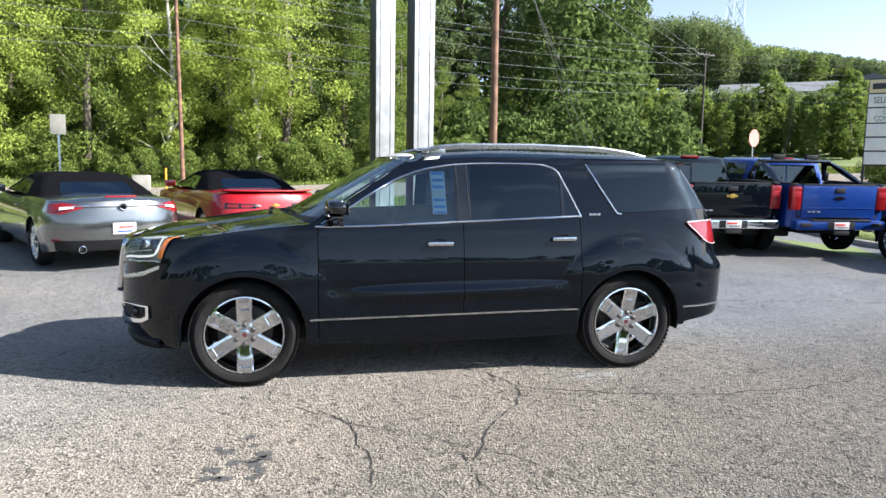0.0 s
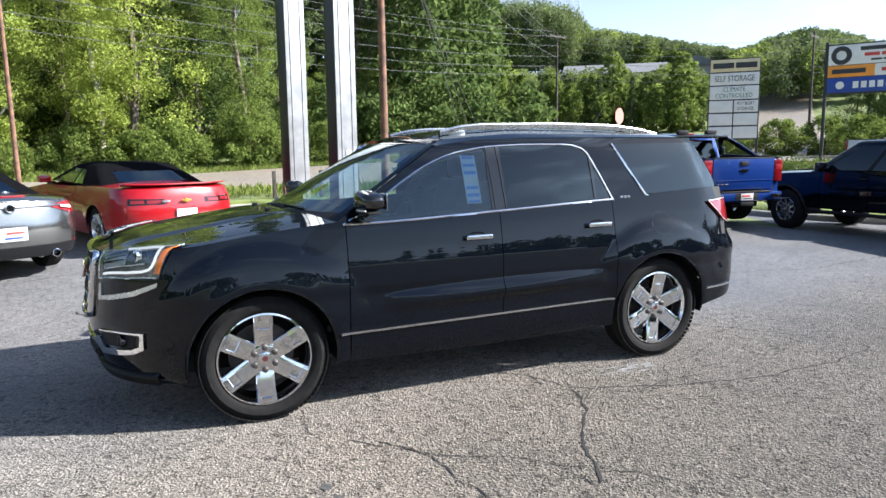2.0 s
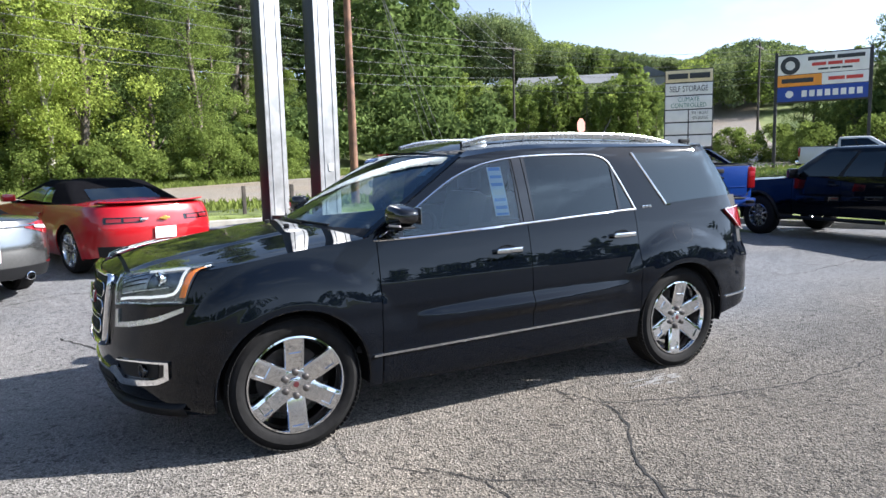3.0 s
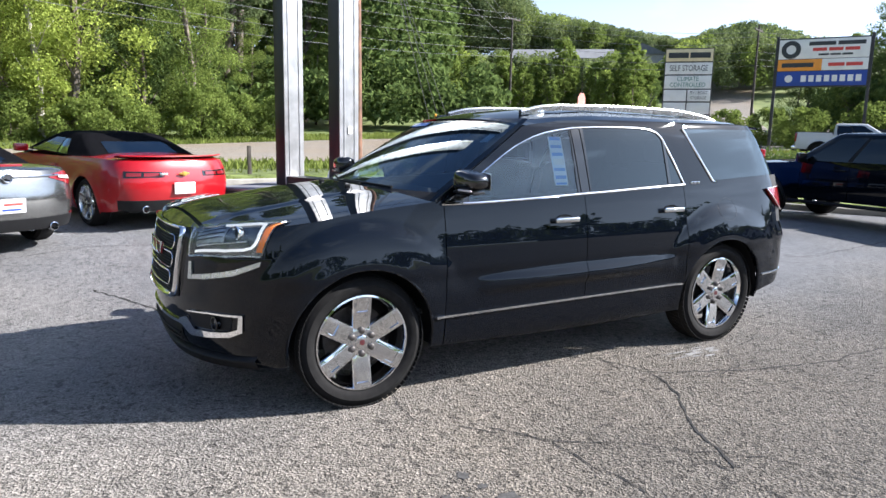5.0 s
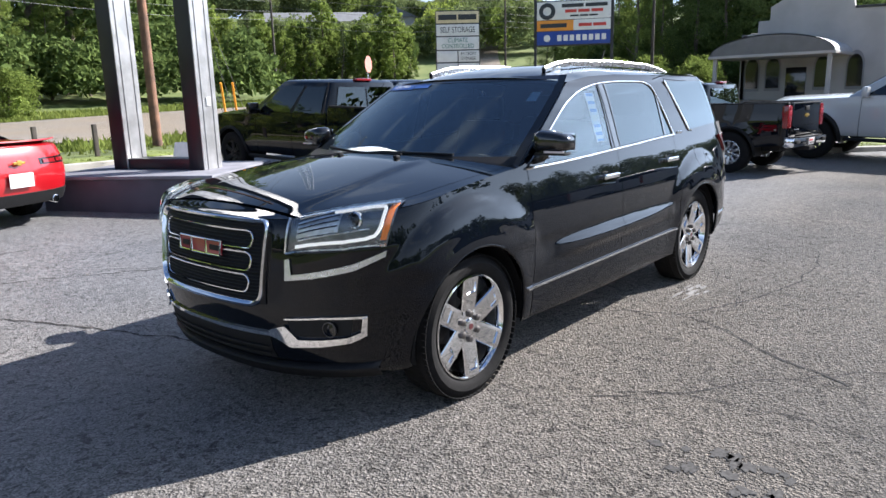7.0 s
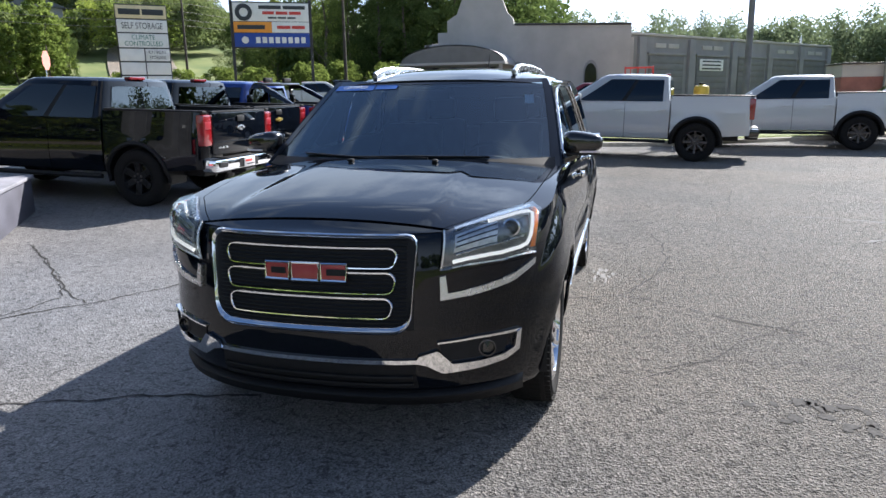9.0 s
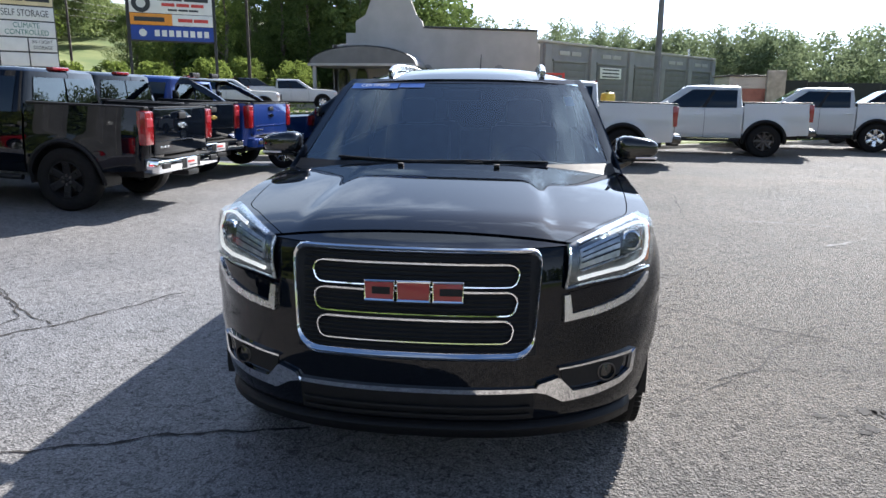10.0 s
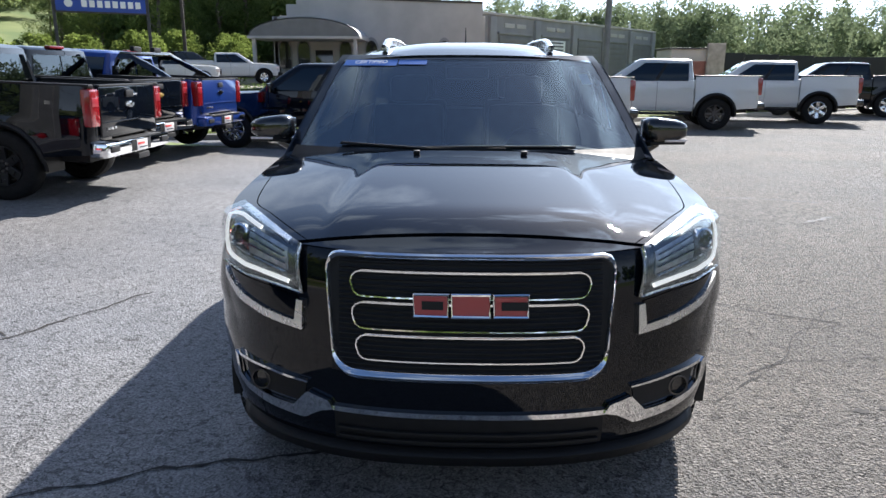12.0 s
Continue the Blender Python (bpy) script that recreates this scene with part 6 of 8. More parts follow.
        for i, p in enumerate(pts):
            u = i / 29
            hh = 0.042 if 0.12 < u < 0.88 else lerp(0.03, 0.042, min(1, min(u, 1 - u) / 0.12))
            rows.append([(p[0], p[1] + a, p[2] + b) for a, b in ((-0.014, -hh * 0.8), (-0.019, 0.0), (-0.011, 0.012), (0.011, 0.012), (0.019, 0.0), (0.014, -hh * 0.8))])
        grid(bm, rows, closed=True)
        rail = part("roof_rail", bm, M_SATIN, car, "satin silver roof rail")
        bmesh_fix(rail)
        for i in (2, 27):
            p = pts[i]
            part("rail_foot", boxed((p[0], p[1], p[2] - 0.028), (0.14, 0.030, 0.050), 0.012), M_SATIN, rail)
        # headlamp
        lows = resample([tuple(sh.Q(c, z, 0, side)) for c, z in ((sh.sy(0.553, 0.9), 0.885), (sh.sy(0.69, 0.91), 0.903), (sh.sx(-2.23, 0.91), 0.905), (sh.sx(-2.07, 0.91), 0.912))], 33)
        tops = resample([top_at(x, f * y) for x, y in ((-2.335, 0.560), (-2.22, 0.650), (-2.05, 0.765), (-1.89, 0.865))], 33)
        push = Vector((-0.62, f * 0.50, 0.60)).normalized()

        def at(u, t, off):
            i = u * 32
            k = min(31, int(i))
            lo_, hi_ = (Vector(c[k]).lerp(Vector(c[k + 1]), i - k) for c in (lows, tops))
            p = lo_.lerp(hi_, t)
            d = 0.0
            while buried(p + push * d) and d < 0.12:
                d += 0.003
            return p + push * (d + 0.012 * math.sin(math.pi * t) + off)

        def patch(u0, u1, t0, t1, off, nu=14, nt=8):
            bm = bmesh.new()
            grid(bm, [[at(u, t, off) for u in np.linspace(u0, u1, nu)] for t in np.linspace(t0, t1, nt)], flip=side > 0)
            return bm

        def band(uts, off, wide, thick=0.006):
            """A flat ribbon with thickness along points of the lamp."""
            pts = [at(u, t, off) for u, t in resample(uts, 44)]
            bm = bmesh.new()
            rows = []
            for i, p in enumerate(pts):
                d = (pts[min(i + 1, 43)] - pts[max(i - 1, 0)]).normalized()
                c = push.cross(d).normalized() * wide / 2
                n = push * thick
                rows.append([p - c, p - c * 0.8 + n, p + c * 0.8 + n, p + c])
            grid(bm, rows, closed=True)
            return bm

        hl = part("headlamp", patch(0, 1, 0, 1, 0.004, 24, 12), M_LAMP_BED, car, "clear headlamp with white light strip")
        part("lamp_brow", patch(0.10, 0.96, 0.88, 0.99, 0.012, 20, 4), M_SATIN, hl, solid=0.008)
        strip = band([(0.42, 0.80), (0.60, 0.80), (0.78, 0.80), (0.875, 0.76), (0.90, 0.66), (0.90, 0.30), (0.87, 0.17), (0.78, 0.13), (0.45, 0.13), (0.10, 0.13)], 0.010, 0.016)
        bmesh_fix(part("light_strip", strip, M_LAMP_WHITE, hl, "white light strip"))
        bmesh_fix(part("reflector_line", band([(0.80, 0.30), (0.45, 0.29), (0.12, 0.27)], 0.010, 0.007), M_SATIN, hl))
        part("reflector_box", patch(0.10, 0.50, 0.32, 0.74, 0.009, 10, 6), M_REFLECTOR, hl, "silver reflector box", solid=0.006)
        for t in (0.42, 0.53, 0.64):
            bmesh_fix(part("reflector_rib", band([(0.11, t), (0.49, t + 0.01)], 0.016, 0.006, 0.004), M_LAMP_BED, hl))
        bmesh_fix(part("lamp_rim", band([(0.0, 1.0), (0.0, 0.5), (0.0, 0.0)], 0.014, 0.010), M_SATIN, hl))
        bmesh_fix(part("lamp_rim", band([(0.0, 0.0), (0.5, 0.0), (1.0, 0.0)], 0.014, 0.009), M_SATIN, hl))
        c0 = at(0.64, 0.52, 0.002)
        rot = Vector((-0.92, f * 0.30, 0.10)).to_track_quat("-Y", "Z").to_matrix().to_4x4()
        bm = bmesh.new()
        lathe(bm, [(0.037, 0.012), (0.039, -0.014), (0.032, -0.017), (0.026, -0.006)], 30, Matrix.Translation(c0) @ rot)
        bmesh_fix(part("projector_ring", bm, M_CHROME, hl))
        bm = bmesh.new()
        lathe(bm, [(0.026, -0.002), (0.021, -0.009), (0.011, -0.013), (0.001, -0.0145)], 24, Matrix.Translation(c0) @ rot)
        bmesh_fix(part("projector", bm, M_GLOSS_BLACK, hl))
        part("amber_marker", patch(0.925, 0.985, 0.10, 0.86, 0.008, 4, 8), M_AMBER, hl, "amber marker lens", solid=0.005)
        part("lamp_cover", patch(0, 1, 0, 1, 0.028, 24, 12), M_GLASS_LAMP, hl, "clear lamp cover")
        # chrome below the headlamp
        bm = bmesh.new()
        lo2 = [(sh.sy(0.560, 0.77), 0.768), (sh.sy(0.70, 0.79), 0.786), (sh.sx(-2.20, 0.82), 0.815), (sh.sx(-2.08, 0.87), 0.872)]
        hi2 = [(sh.sy(0.560, 0.80), 0.792), (sh.sy(0.70, 0.82), 0.814), (sh.sx(-2.20, 0.85), 0.845), (sh.sx(-2.075, 0.89), 0.898)]
        sh.loft(bm, lo2, hi2, 26, 3, 0.014, side)
        sh.loft(bm, [(sh.sy(0.557, 0.80), 0.768), (sh.sy(0.588, 0.80), 0.772)], [(sh.sy(0.553, 0.88), 0.866), (sh.sy(0.575, 0.88), 0.869)], 3, 6, 0.015, side)
        part("lamp_surround", bm, M_SATIN, car, "satin chrome trim", solid=0.014)
        bm = bmesh.new()
        sh.loft(bm, [(sh.sy(0.588, 0.80), 0.786), (sh.sy(0.70, 0.82), 0.806), (sh.sx(-2.20, 0.85), 0.838), (sh.sx(-2.08, 0.89), 0.894)], [(sh.sy(0.575, 0.88), 0.876), (sh.sy(0.69, 0.91), 0.894), (sh.sx(-2.23, 0.91), 0.898), (sh.sx(-2.08, 0.91), 0.906)], 20, 4, 0.004, side)
        part("lamp_filler", bm, B, car)
        # fog lamp bay and its chrome
        fy = lambda y, z: (sh.sy(y, z), z)
        bm = bmesh.new()
        sh.loft(bm, [fy(0.57, 0.50), fy(0.80, 0.505)], [fy(0.55, 0.592), fy(0.815, 0.592)], 14, 4, 0.003, side)
        part("fog_bay", bm, M_BLACK_TRIM, car)
        bm = bmesh.new()
        sh.loft(bm, [fy(0.452, 0.500), fy(0.50, 0.487), fy(0.560, 0.448), fy(0.70, 0.457), fy(0.80, 0.474), fy(0.848, 0.505)], [fy(0.470, 0.530), fy(0.545, 0.552), fy(0.600, 0.488), fy(0.70, 0.490), fy(0.79, 0.500), fy(0.832, 0.522)], 34, 4, 0.018, side)
        sh.loft(bm, [fy(0.848, 0.505), fy(0.855, 0.60)], [fy(0.832, 0.522), fy(0.840, 0.588)], 6, 3, 0.018, side)
        sh.loft(bm, [fy(0.855, 0.60), fy(0.70, 0.600), fy(0.545, 0.588)], [fy(0.840, 0.588), fy(0.70, 0.591), fy(0.545, 0.581)], 16, 2, 0.014, side)
        part("fog_surround", bm, M_CHROME, car, "chrome fog lamp surround", solid=0.014)
        c0 = sh.Q(sh.sy(0.735, 0.54), 0.542, 0.004, side)
        c1 = sh.Q(sh.sy(0.735, 0.54), 0.542, 0.03, side)
        rot = Vector(((c1 - c0).x, (c1 - c0).y * 0.35, 0)).normalized().to_track_quat("-Y", "Z").to_matrix().to_4x4()
        bm = bmesh.new()
        lathe(bm, [(0.036, 0.01), (0.038, -0.012), (0.032, -0.014), (0.029, -0.004), (0.001, -0.010)], 24, Matrix.Translation(c0) @ rot)
        fog = part("fog_lamp", bm, M_GLOSS_BLACK, car, "round fog lamp")
        bmesh_fix(fog)
        bm = bmesh.new()
        lathe(bm, [(0.036, -0.008), (0.038, -0.015), (0.033, -0.016), (0.032, -0.01)], 24, Matrix.Translation(c0) @ rot)
        bmesh_fix(part("fog_ring", bm, M_DARK_STEEL, fog))

    # hood, nose and fender tops
    rows = []
    for c in np.linspace(0.0, sh.sx(-2.308, 1.07), 24):
        z = ztop(sh.P(c, 1.07).x)
        p = sh.P(c, z)
        hw = sh.y(p.x, z) if c > 0.3 else p.y
        rows.append([(p.x, v * hw, hood_z(p.x, v)) for v in np.linspace(-1, 1, 61)])
    bm = bmesh.new()
    grid(bm, rows, flip=True)
    part("nose_panel", bm, B, car, solid=0.01)
    bm = bmesh.new()
    rows = []
    for t in np.linspace(0, 1, 44):
        row = []
        for u in np.linspace(-1, 1, 71):
            x = lerp(-2.300, hood_rear(u), t)
            row.append(top_at(x, u * hood_edge(x)))
        rows.append(row)
    grid(bm, rows, flip=True)
    part("hood", bm, B, car, "glossy black hood", solid=0.012)
    for f in (-1, 1):
        bm = bmesh.new()
        rows = []
        for x in np.linspace(-2.300, -0.985, 44):
            a, b = hood_edge(x) + 0.005, sh.y(x, ztop(x))
            rows.append([top_at(x, f * lerp(a, b, t)) for t in np.linspace(0, 1, 9)])
        grid(bm, rows, flip=f > 0)
        part("fender_top", bm, B, car, solid=0.01)
    bm = bmesh.new()
    grid(bm, [[(lerp(-2.33, hood_rear(u), t), u * 0.97 * sh.y(lerp(-2.33, hood_rear(u), t), 1.07), hood_z(lerp(-2.33, hood_rear(u), t), 0.97 * abs(u)) - 0.022) for u in np.linspace(-1, 1, 25)] for t in np.linspace(0, 1, 14)], flip=True)
    part("hood_gutter", bm, M_BLACK_TRIM, car)
    for yy in (-0.26, 0.24):
        part("washer_nozzle", boxed((-1.33, yy, hood_z(-1.33, 0.26) + 0.008), (0.035, 0.03, 0.018), 0.006), M_BLACK_TRIM, car)

    # windscreen
    bm = bmesh.new()
    grid(bm, [[ws(v, z) for v in np.linspace(-0.955, 0.955, 40)] for z in np.linspace(1.212, 1.695, 24)], flip=True)
    part("windscreen", bm, M_GLASS_WS, car, "clear windscreen with blue banner")
    for v0, v1 in ((-1.0, -0.945), (0.945, 1.0)):
        bm = bmesh.new()
        grid(bm, [[ws(v, z, 0.003) for v in np.linspace(v0, v1, 4)] for z in np.linspace(1.19, 1.70, 24)], flip=True)
        part("windscreen_edge", bm, B, car)
    bm = bmesh.new()
    grid(bm, [[ws(v, z, 0.002) for v in np.linspace(-0.95, 0.95, 40)] for z in (1.672, 1.70)], flip=True)
    part("windscreen_header", bm, M_GLOSS_BLACK, car)
    bm = bmesh.new()
    grid(bm, [[ws(v, z, 0.004) for v in np.linspace(-0.97, 0.97, 40)] for z in (1.19, 1.21, 1.236)], flip=True)
    part("cowl", bm, M_BLACK_TRIM, car)
    bm = bmesh.new()
    grid(bm, [[ws(v, z, 0.005) for v in np.linspace(0.52, 0.93, 14)] for z in (1.635, 1.668)], flip=True)
    grid(bm, [[ws(v, z, 0.005) for v in np.linspace(0.30, 0.51, 8)] for z in (1.642, 1.668)], flip=True)
    banner = part("windscreen_banner", bm, M_STICKER_BLUE, car, "blue windscreen banner")
    p = ws(0.72, 1.652, 0.009)
    nrm = (ws(0.72, 1.662) - ws(0.72, 1.642)).normalized()
    right = (ws(0.66, 1.652) - ws(0.78, 1.652)).normalized()
    out = right.cross(nrm).normalized()
    rot = Matrix((right, nrm, out)).transposed().to_4x4()
    words("banner_text", "CERTIFIED", 0.044, M_WHITE, Matrix.Translation(p) @ rot, banner, 0.001)
    bm = bmesh.new()
    grid(bm, [[ws(v, z, -0.004) for v in np.linspace(-0.86, -0.79, 4)] for z in (1.545, 1.60)], flip=True)
    part("inspection_sticker", bm, M_STICKER_PALE, car, "pale sticker behind the windscreen")
    for pts in ([ws(0.28, 1.238, 0.012), ws(-0.05, 1.244, 0.014), ws(-0.58, 1.240, 0.012)], [ws(-0.20, 1.236, 0.012), ws(0.2, 1.234, 0.014), ws(0.70, 1.250, 0.012)]):
        part("wiper", tubed(resample(pts, 8), 0.008, 6), M_BLACK_TRIM, car, "black wiper")

    # roof
    zr = knots((-0.42, 1.701), (-0.2, 1.748), (0.1, 1.786), (0.6, 1.806), (1.5, 1.784), (2.05, 1.732), (2.22, 1.69))
    rows = []
    for x in np.linspace(-0.42, 2.20, 40):
        row = []
        for v in np.linspace(-1, 1, 25):
            xx = x + (0.13 * abs(v) ** 2.1) * max(0, 1 - (x + 0.42) / 0.5)
            e = min(1.708, 1.655 + 0.08 * max(0, xx + 0.28)) if xx < 1.9 else 1.70 - 0.06 * (xx - 1.9)
            hw = w(e) - 0.004 - (0.10 * max(0, (x - 1.85) / 0.35) ** 2)
            row.append((xx, v * hw, e + (zr(x) - e) * (1 - abs(v) ** 2.8)))
        rows.append(row)
    bm = bmesh.new()
    grid(bm, rows, flip=True)
    part("roof", bm, B, car, solid=0.012)
    bm = bmesh.new()
    rows = [[(lerp(2.44, 2.16, t) - 0.25 * abs(v) ** 3, v * (w(lerp(1.25, 1.69, t)) - 0.05), lerp(1.25, 1.69, t)) for v in np.linspace(-1, 1, 20)] for t in np.linspace(0, 1, 8)]
    grid(bm, rows)
    part("rear_window", bm, M_GLASS_TINT, car, solid=0.004)
    part("antenna", tubed([(1.55, 0.0, 1.74), (1.60, 0.0, 1.86), (1.68, 0.0, 1.97)], [0.012, 0.006, 0.003], 8), M_BLACK_TRIM, car)

    # grille
    def fp(y, z, off):
        return sh.Q(sh.sy(y, z), z, off, -1 if y < 0 else 1)

    def rounded(hw_t, hw_b, z0, z1, r_t, r_b, n=7):
        pts = []
        for cy, cz, r, a0 in ((-hw_t + r_t, z1 - r_t, r_t, 180), (hw_t - r_t, z1 - r_t, r_t, 90), (hw_b - r_b, z0 + r_b, r_b, 0), (-hw_b + r_b, z0 + r_b, r_b, -90)):
            for k in range(n):
                a = radians(a0 - 90 * k / (n - 1))
                pts.append((cy + r * math.cos(a), cz + r * math.sin(a)))
        return pts

    bm = bmesh.new()
    rows = [[fp(v * 0.455, z, 0.006) for v in np.linspace(-1, 1, 30)] for z in np.linspace(0.645, 1.025, 10)]
    grid(bm, rows, flip=False)
    g = part("grille", bm, M_BLACK_TRIM, car, "black grille with chrome surround")
    bmesh_fix(g)
    for k in range(22):
        z = 0.665 + k * 0.0165
        bm = bmesh.new()
        tube(bm, [fp(y, z, 0.012) for y in np.linspace(-0.425, 0.425, 24)], 0.004, 4)
        part("grille_bar", bm, M_BLACK_TRIM, g)
    ring = rounded(0.470, 0.450, 0.628, 1.040, 0.045, 0.085)
    ring = [tuple(p) for p in resample(ring + ring[:1], 110)[:-1]]
    n = len(ring)
    rows = []
    for i, (y, z) in enumerate(ring):
        a, b = ring[i - 1], ring[(i + 1) % n]
        t = Vector((b[0] - a[0], b[1] - a[1])).normalized()
        ny, nz = t.y, -t.x
        if ny * y + nz * (z - 0.83) > 0:
            ny, nz = -ny, -nz
        wd = lerp(0.016, 0.022, min(1.0, max(0.0, (z - 0.99) / 0.04))) if z > 0.72 else lerp(0.038, 0.016, (z - 0.628) / 0.092)
        rows.append([fp(y + ny * wd * k, z + nz * wd * k, off) for k, off in ((0.0, 0.002), (0.04, 0.018), (0.22, 0.029), (0.50, 0.034), (0.78, 0.026), (0.96, 0.014), (1.0, 0.004))])
    rows.append(rows[0])
    bm = bmesh.new()
    grid(bm, rows)
    bmesh.ops.remove_doubles(bm, verts=bm.verts[:], dist=0.0004)
    gs = part("grille_surround", bm, M_CHROME, g, "wide chrome surround")
    bmesh_fix(gs)
    for z0, z1, hw in ((0.905, 0.985, 0.385), (0.800, 0.886, 0.380), (0.698, 0.780, 0.368)):
        ring = rounded(hw, hw - 0.004, z0, z1, 0.034, 0.034, 5)
        bm = bmesh.new()
        tube(bm, [fp(y, z, 0.018) for y, z in resample(ring + ring[:1], 90)[:-1]], 0.0045, 6, closed=True)
        part("grille_slot", bm, M_CHROME, g)
    # plain red badge shapes with bright edges
    for y0, y1 in ((0.178, 0.070), (0.058, -0.062), (-0.074, -0.182)):
        bm = bmesh.new()
        rows = [[fp(y, z, 0.030) for y in np.linspace(y0, y1, 6)] for z in (0.853, 0.887, 0.921)]
        grid(bm, rows)
        bd = part("badge_plate", bm, M_BADGE_RED, g, "red badge shape", solid=0.012)
        bmesh_fix(bd)
        bm = bmesh.new()
        tube(bm, [fp(y, z, 0.032) for y, z in ((y0, 0.853), (y1, 0.853), (y1, 0.921), (y0, 0.921))], 0.006, 6, closed=True)
        part("badge_edge", bm, M_CHROME, bd)
    for y0, y1, z0, z1 in ((0.152, 0.085, 0.874, 0.900), (-0.098, -0.182, 0.874, 0.900)):
        bm = bmesh.new()
        grid(bm, [[fp(y, z, 0.034) for y in np.linspace(y0, y1, 4)] for z in (z0, z1)])
        bmesh_fix(part("badge_gap", bm, M_BLACK_TRIM, g, solid=0.002))
    # lower bumper
    bm = bmesh.new()
    rows = [[fp(v * 0.46, z, 0.012) for v in np.linspace(-1, 1, 30)] for z in (0.494, 0.502, 0.512)]
    grid(bm, rows)
    bmesh_fix(part("bumper_strip", bm, M_CHROME, car, "thin chrome bumper strip", solid=0.014))
    bm = bmesh.new()
    rows = [[fp(v * (0.455 + 0.03 * (0.49 - z)), z, 0.004) for v in np.linspace(-1, 1, 30)] for z in (0.372, 0.43, 0.488)]
    grid(bm, rows)
    lg = part("lower_grille", bm, M_BLACK_TRIM, car)
    bmesh_fix(lg)
    for z in (0.40, 0.435):
        part("lower_grille_bar", tubed([fp(y, z, 0.01) for y in np.linspace(-0.44, 0.44, 20)], 0.007, 5), M_BLACK_TRIM, lg)
    bm = bmesh.new()
    sv = [fp(y, 0.335, 0.01) for y in np.linspace(-0.86, 0.86, 50)]
    rows = [[(p.x, p.y, p.z - 0.045) for p in sv], [(p.x - 0.022, p.y, p.z) for p in sv], [(p.x, p.y, p.z + 0.03) for p in sv]]
    grid(bm, rows)
    lip = part("bumper_lip", bm, M_BLACK_TRIM, car, "black plastic lip", solid=0.01)
    bmesh_fix(lip)
    lip.modifiers.remove(lip.modifiers["edges"])

    # underbody and cabin
    part("underbody", boxed((0, 0, 0.33), (4.5, 1.25, 0.14), 0.03), M_BLACK_TRIM, car)
    part("cabin_floor", boxed((0.55, 0, 0.50), (3.3, 1.7, 0.05), 0.02), M_CABIN, car)
    bm = bmesh.new()
    rows = [[(-1.13 + 0.16 * abs(v) ** 2, v * 0.84, 1.200), (-0.85, v * 0.86, 1.232), (-0.62, v * 0.85, 1.20), (-0.52, v * 0.85, 1.10), (-0.55, v * 0.84, 0.55)] for v in np.linspace(-1, 1, 12)]
    grid(bm, rows)
    bmesh_fix(part("dashboard", bm, M_CABIN, car, "dark dashboard"))
    bm = bmesh.new()
    rw = Matrix.Translation((-0.42, -0.38, 1.10)) @ Matrix.Rotation(radians(24), 4, "Y")
    tube(bm, [rw @ Vector((0, 0.19 * math.cos(a), 0.19 * math.sin(a))) for a in np.linspace(0, math.tau, 30)[:-1]], 0.015, 8, closed=True)
    for a in (0.3, 2.84, 4.71):
        tube(bm, [rw @ Vector((0, 0, 0)), rw @ Vector((0, 0.18 * math.cos(a), 0.18 * math.sin(a)))], 0.018, 6)
    part("steering_wheel", bm, M_CABIN, car)
    for sx, sy in ((0.05, -0.40), (0.05, 0.40), (0.95, -0.40), (0.95, 0.40)):
        bm = boxed((sx - 0.02, sy, 0.72), (0.54, 0.52, 0.20), 0.06)
        box(bm, (0, 0, 0), (0.15, 0.50, 0.66), 0.06, Matrix.Translation((sx + 0.30, sy, 1.06)) @ Matrix.Rotation(radians(14), 4, "Y"))
        seat = part("seat", bm, M_SEAT, car, "dark leather seat")
        part("headrest", boxed((0, 0, 0), (0.11, 0.27, 0.19), 0.05, Matrix.Translation((sx + 0.40, sy, 1.485))), M_SEAT, seat)
    part("rear_bench", boxed((1.75, 0, 0.95), (0.2, 1.3, 0.7), 0.07), M_SEAT, car)
    part("headliner", boxed((0.85, 0, 1.69), (2.0, 1.2, 0.02), 0.008), M_CABIN, car)
    part("rear_view_mirror", boxed((-0.42, 0.0, 1.60), (0.03, 0.25, 0.07), 0.02), M_CABIN, car)
    for f in (-1, 1):
        bm = bmesh.new()
        rows = [[(x, f * (w(z) - 0.020), z) for x in np.linspace(-0.96, 1.04, 14) for z in (lerp(0.5, belt(x) + 0.026, t),)] for t in (0, 0.4, 0.8, 1.0)]
        grid(bm, rows, flip=f > 0)
        part("door_card", bm, M_CABIN, car, solid=0.012)
        bm = bmesh.new()
        grid(bm, [[(x, f * (w(z) - 0.030), z) for x in np.linspace(1.05, 2.2, 10) for z in (lerp(0.93, belt(x) + 0.026, t),)] for t in (0, 0.5, 1.0)], flip=f > 0)
        part("quarter_lining", bm, M_CABIN, car, solid=0.012)
    # window sheet behind the driver's glass
    zz = [1.25, 1.60]
    bm = bmesh.new()
    grid(bm, [[(x - 0.03 * (z - 1.25), -(w(z) - 0.007), z) for x in (-0.115, -0.005)] for z in np.linspace(1.265, 1.585, 8)])
    sheet = part("window_sheet", bm, M_STICKER_PALE, car, "pale blue window price sheet")
    for z, h in ((1.572, 0.022), (1.52, 0.02), (1.47, 0.022), (1.42, 0.04), (1.37, 0.02), (1.32, 0.022), (1.278, 0.014)):
        bm = bmesh.new()
        grid(bm, [[(x - 0.03 * (q - 1.25), -(w(q) - 0.0045), q) for x in (-0.105, -0.015)] for q in (z - h / 2, z + h / 2)])
        part("sheet_bar", bm, M_SHEET_BLUE if h != 0.04 else M_WHITE, sheet)
    return car


black_suv()


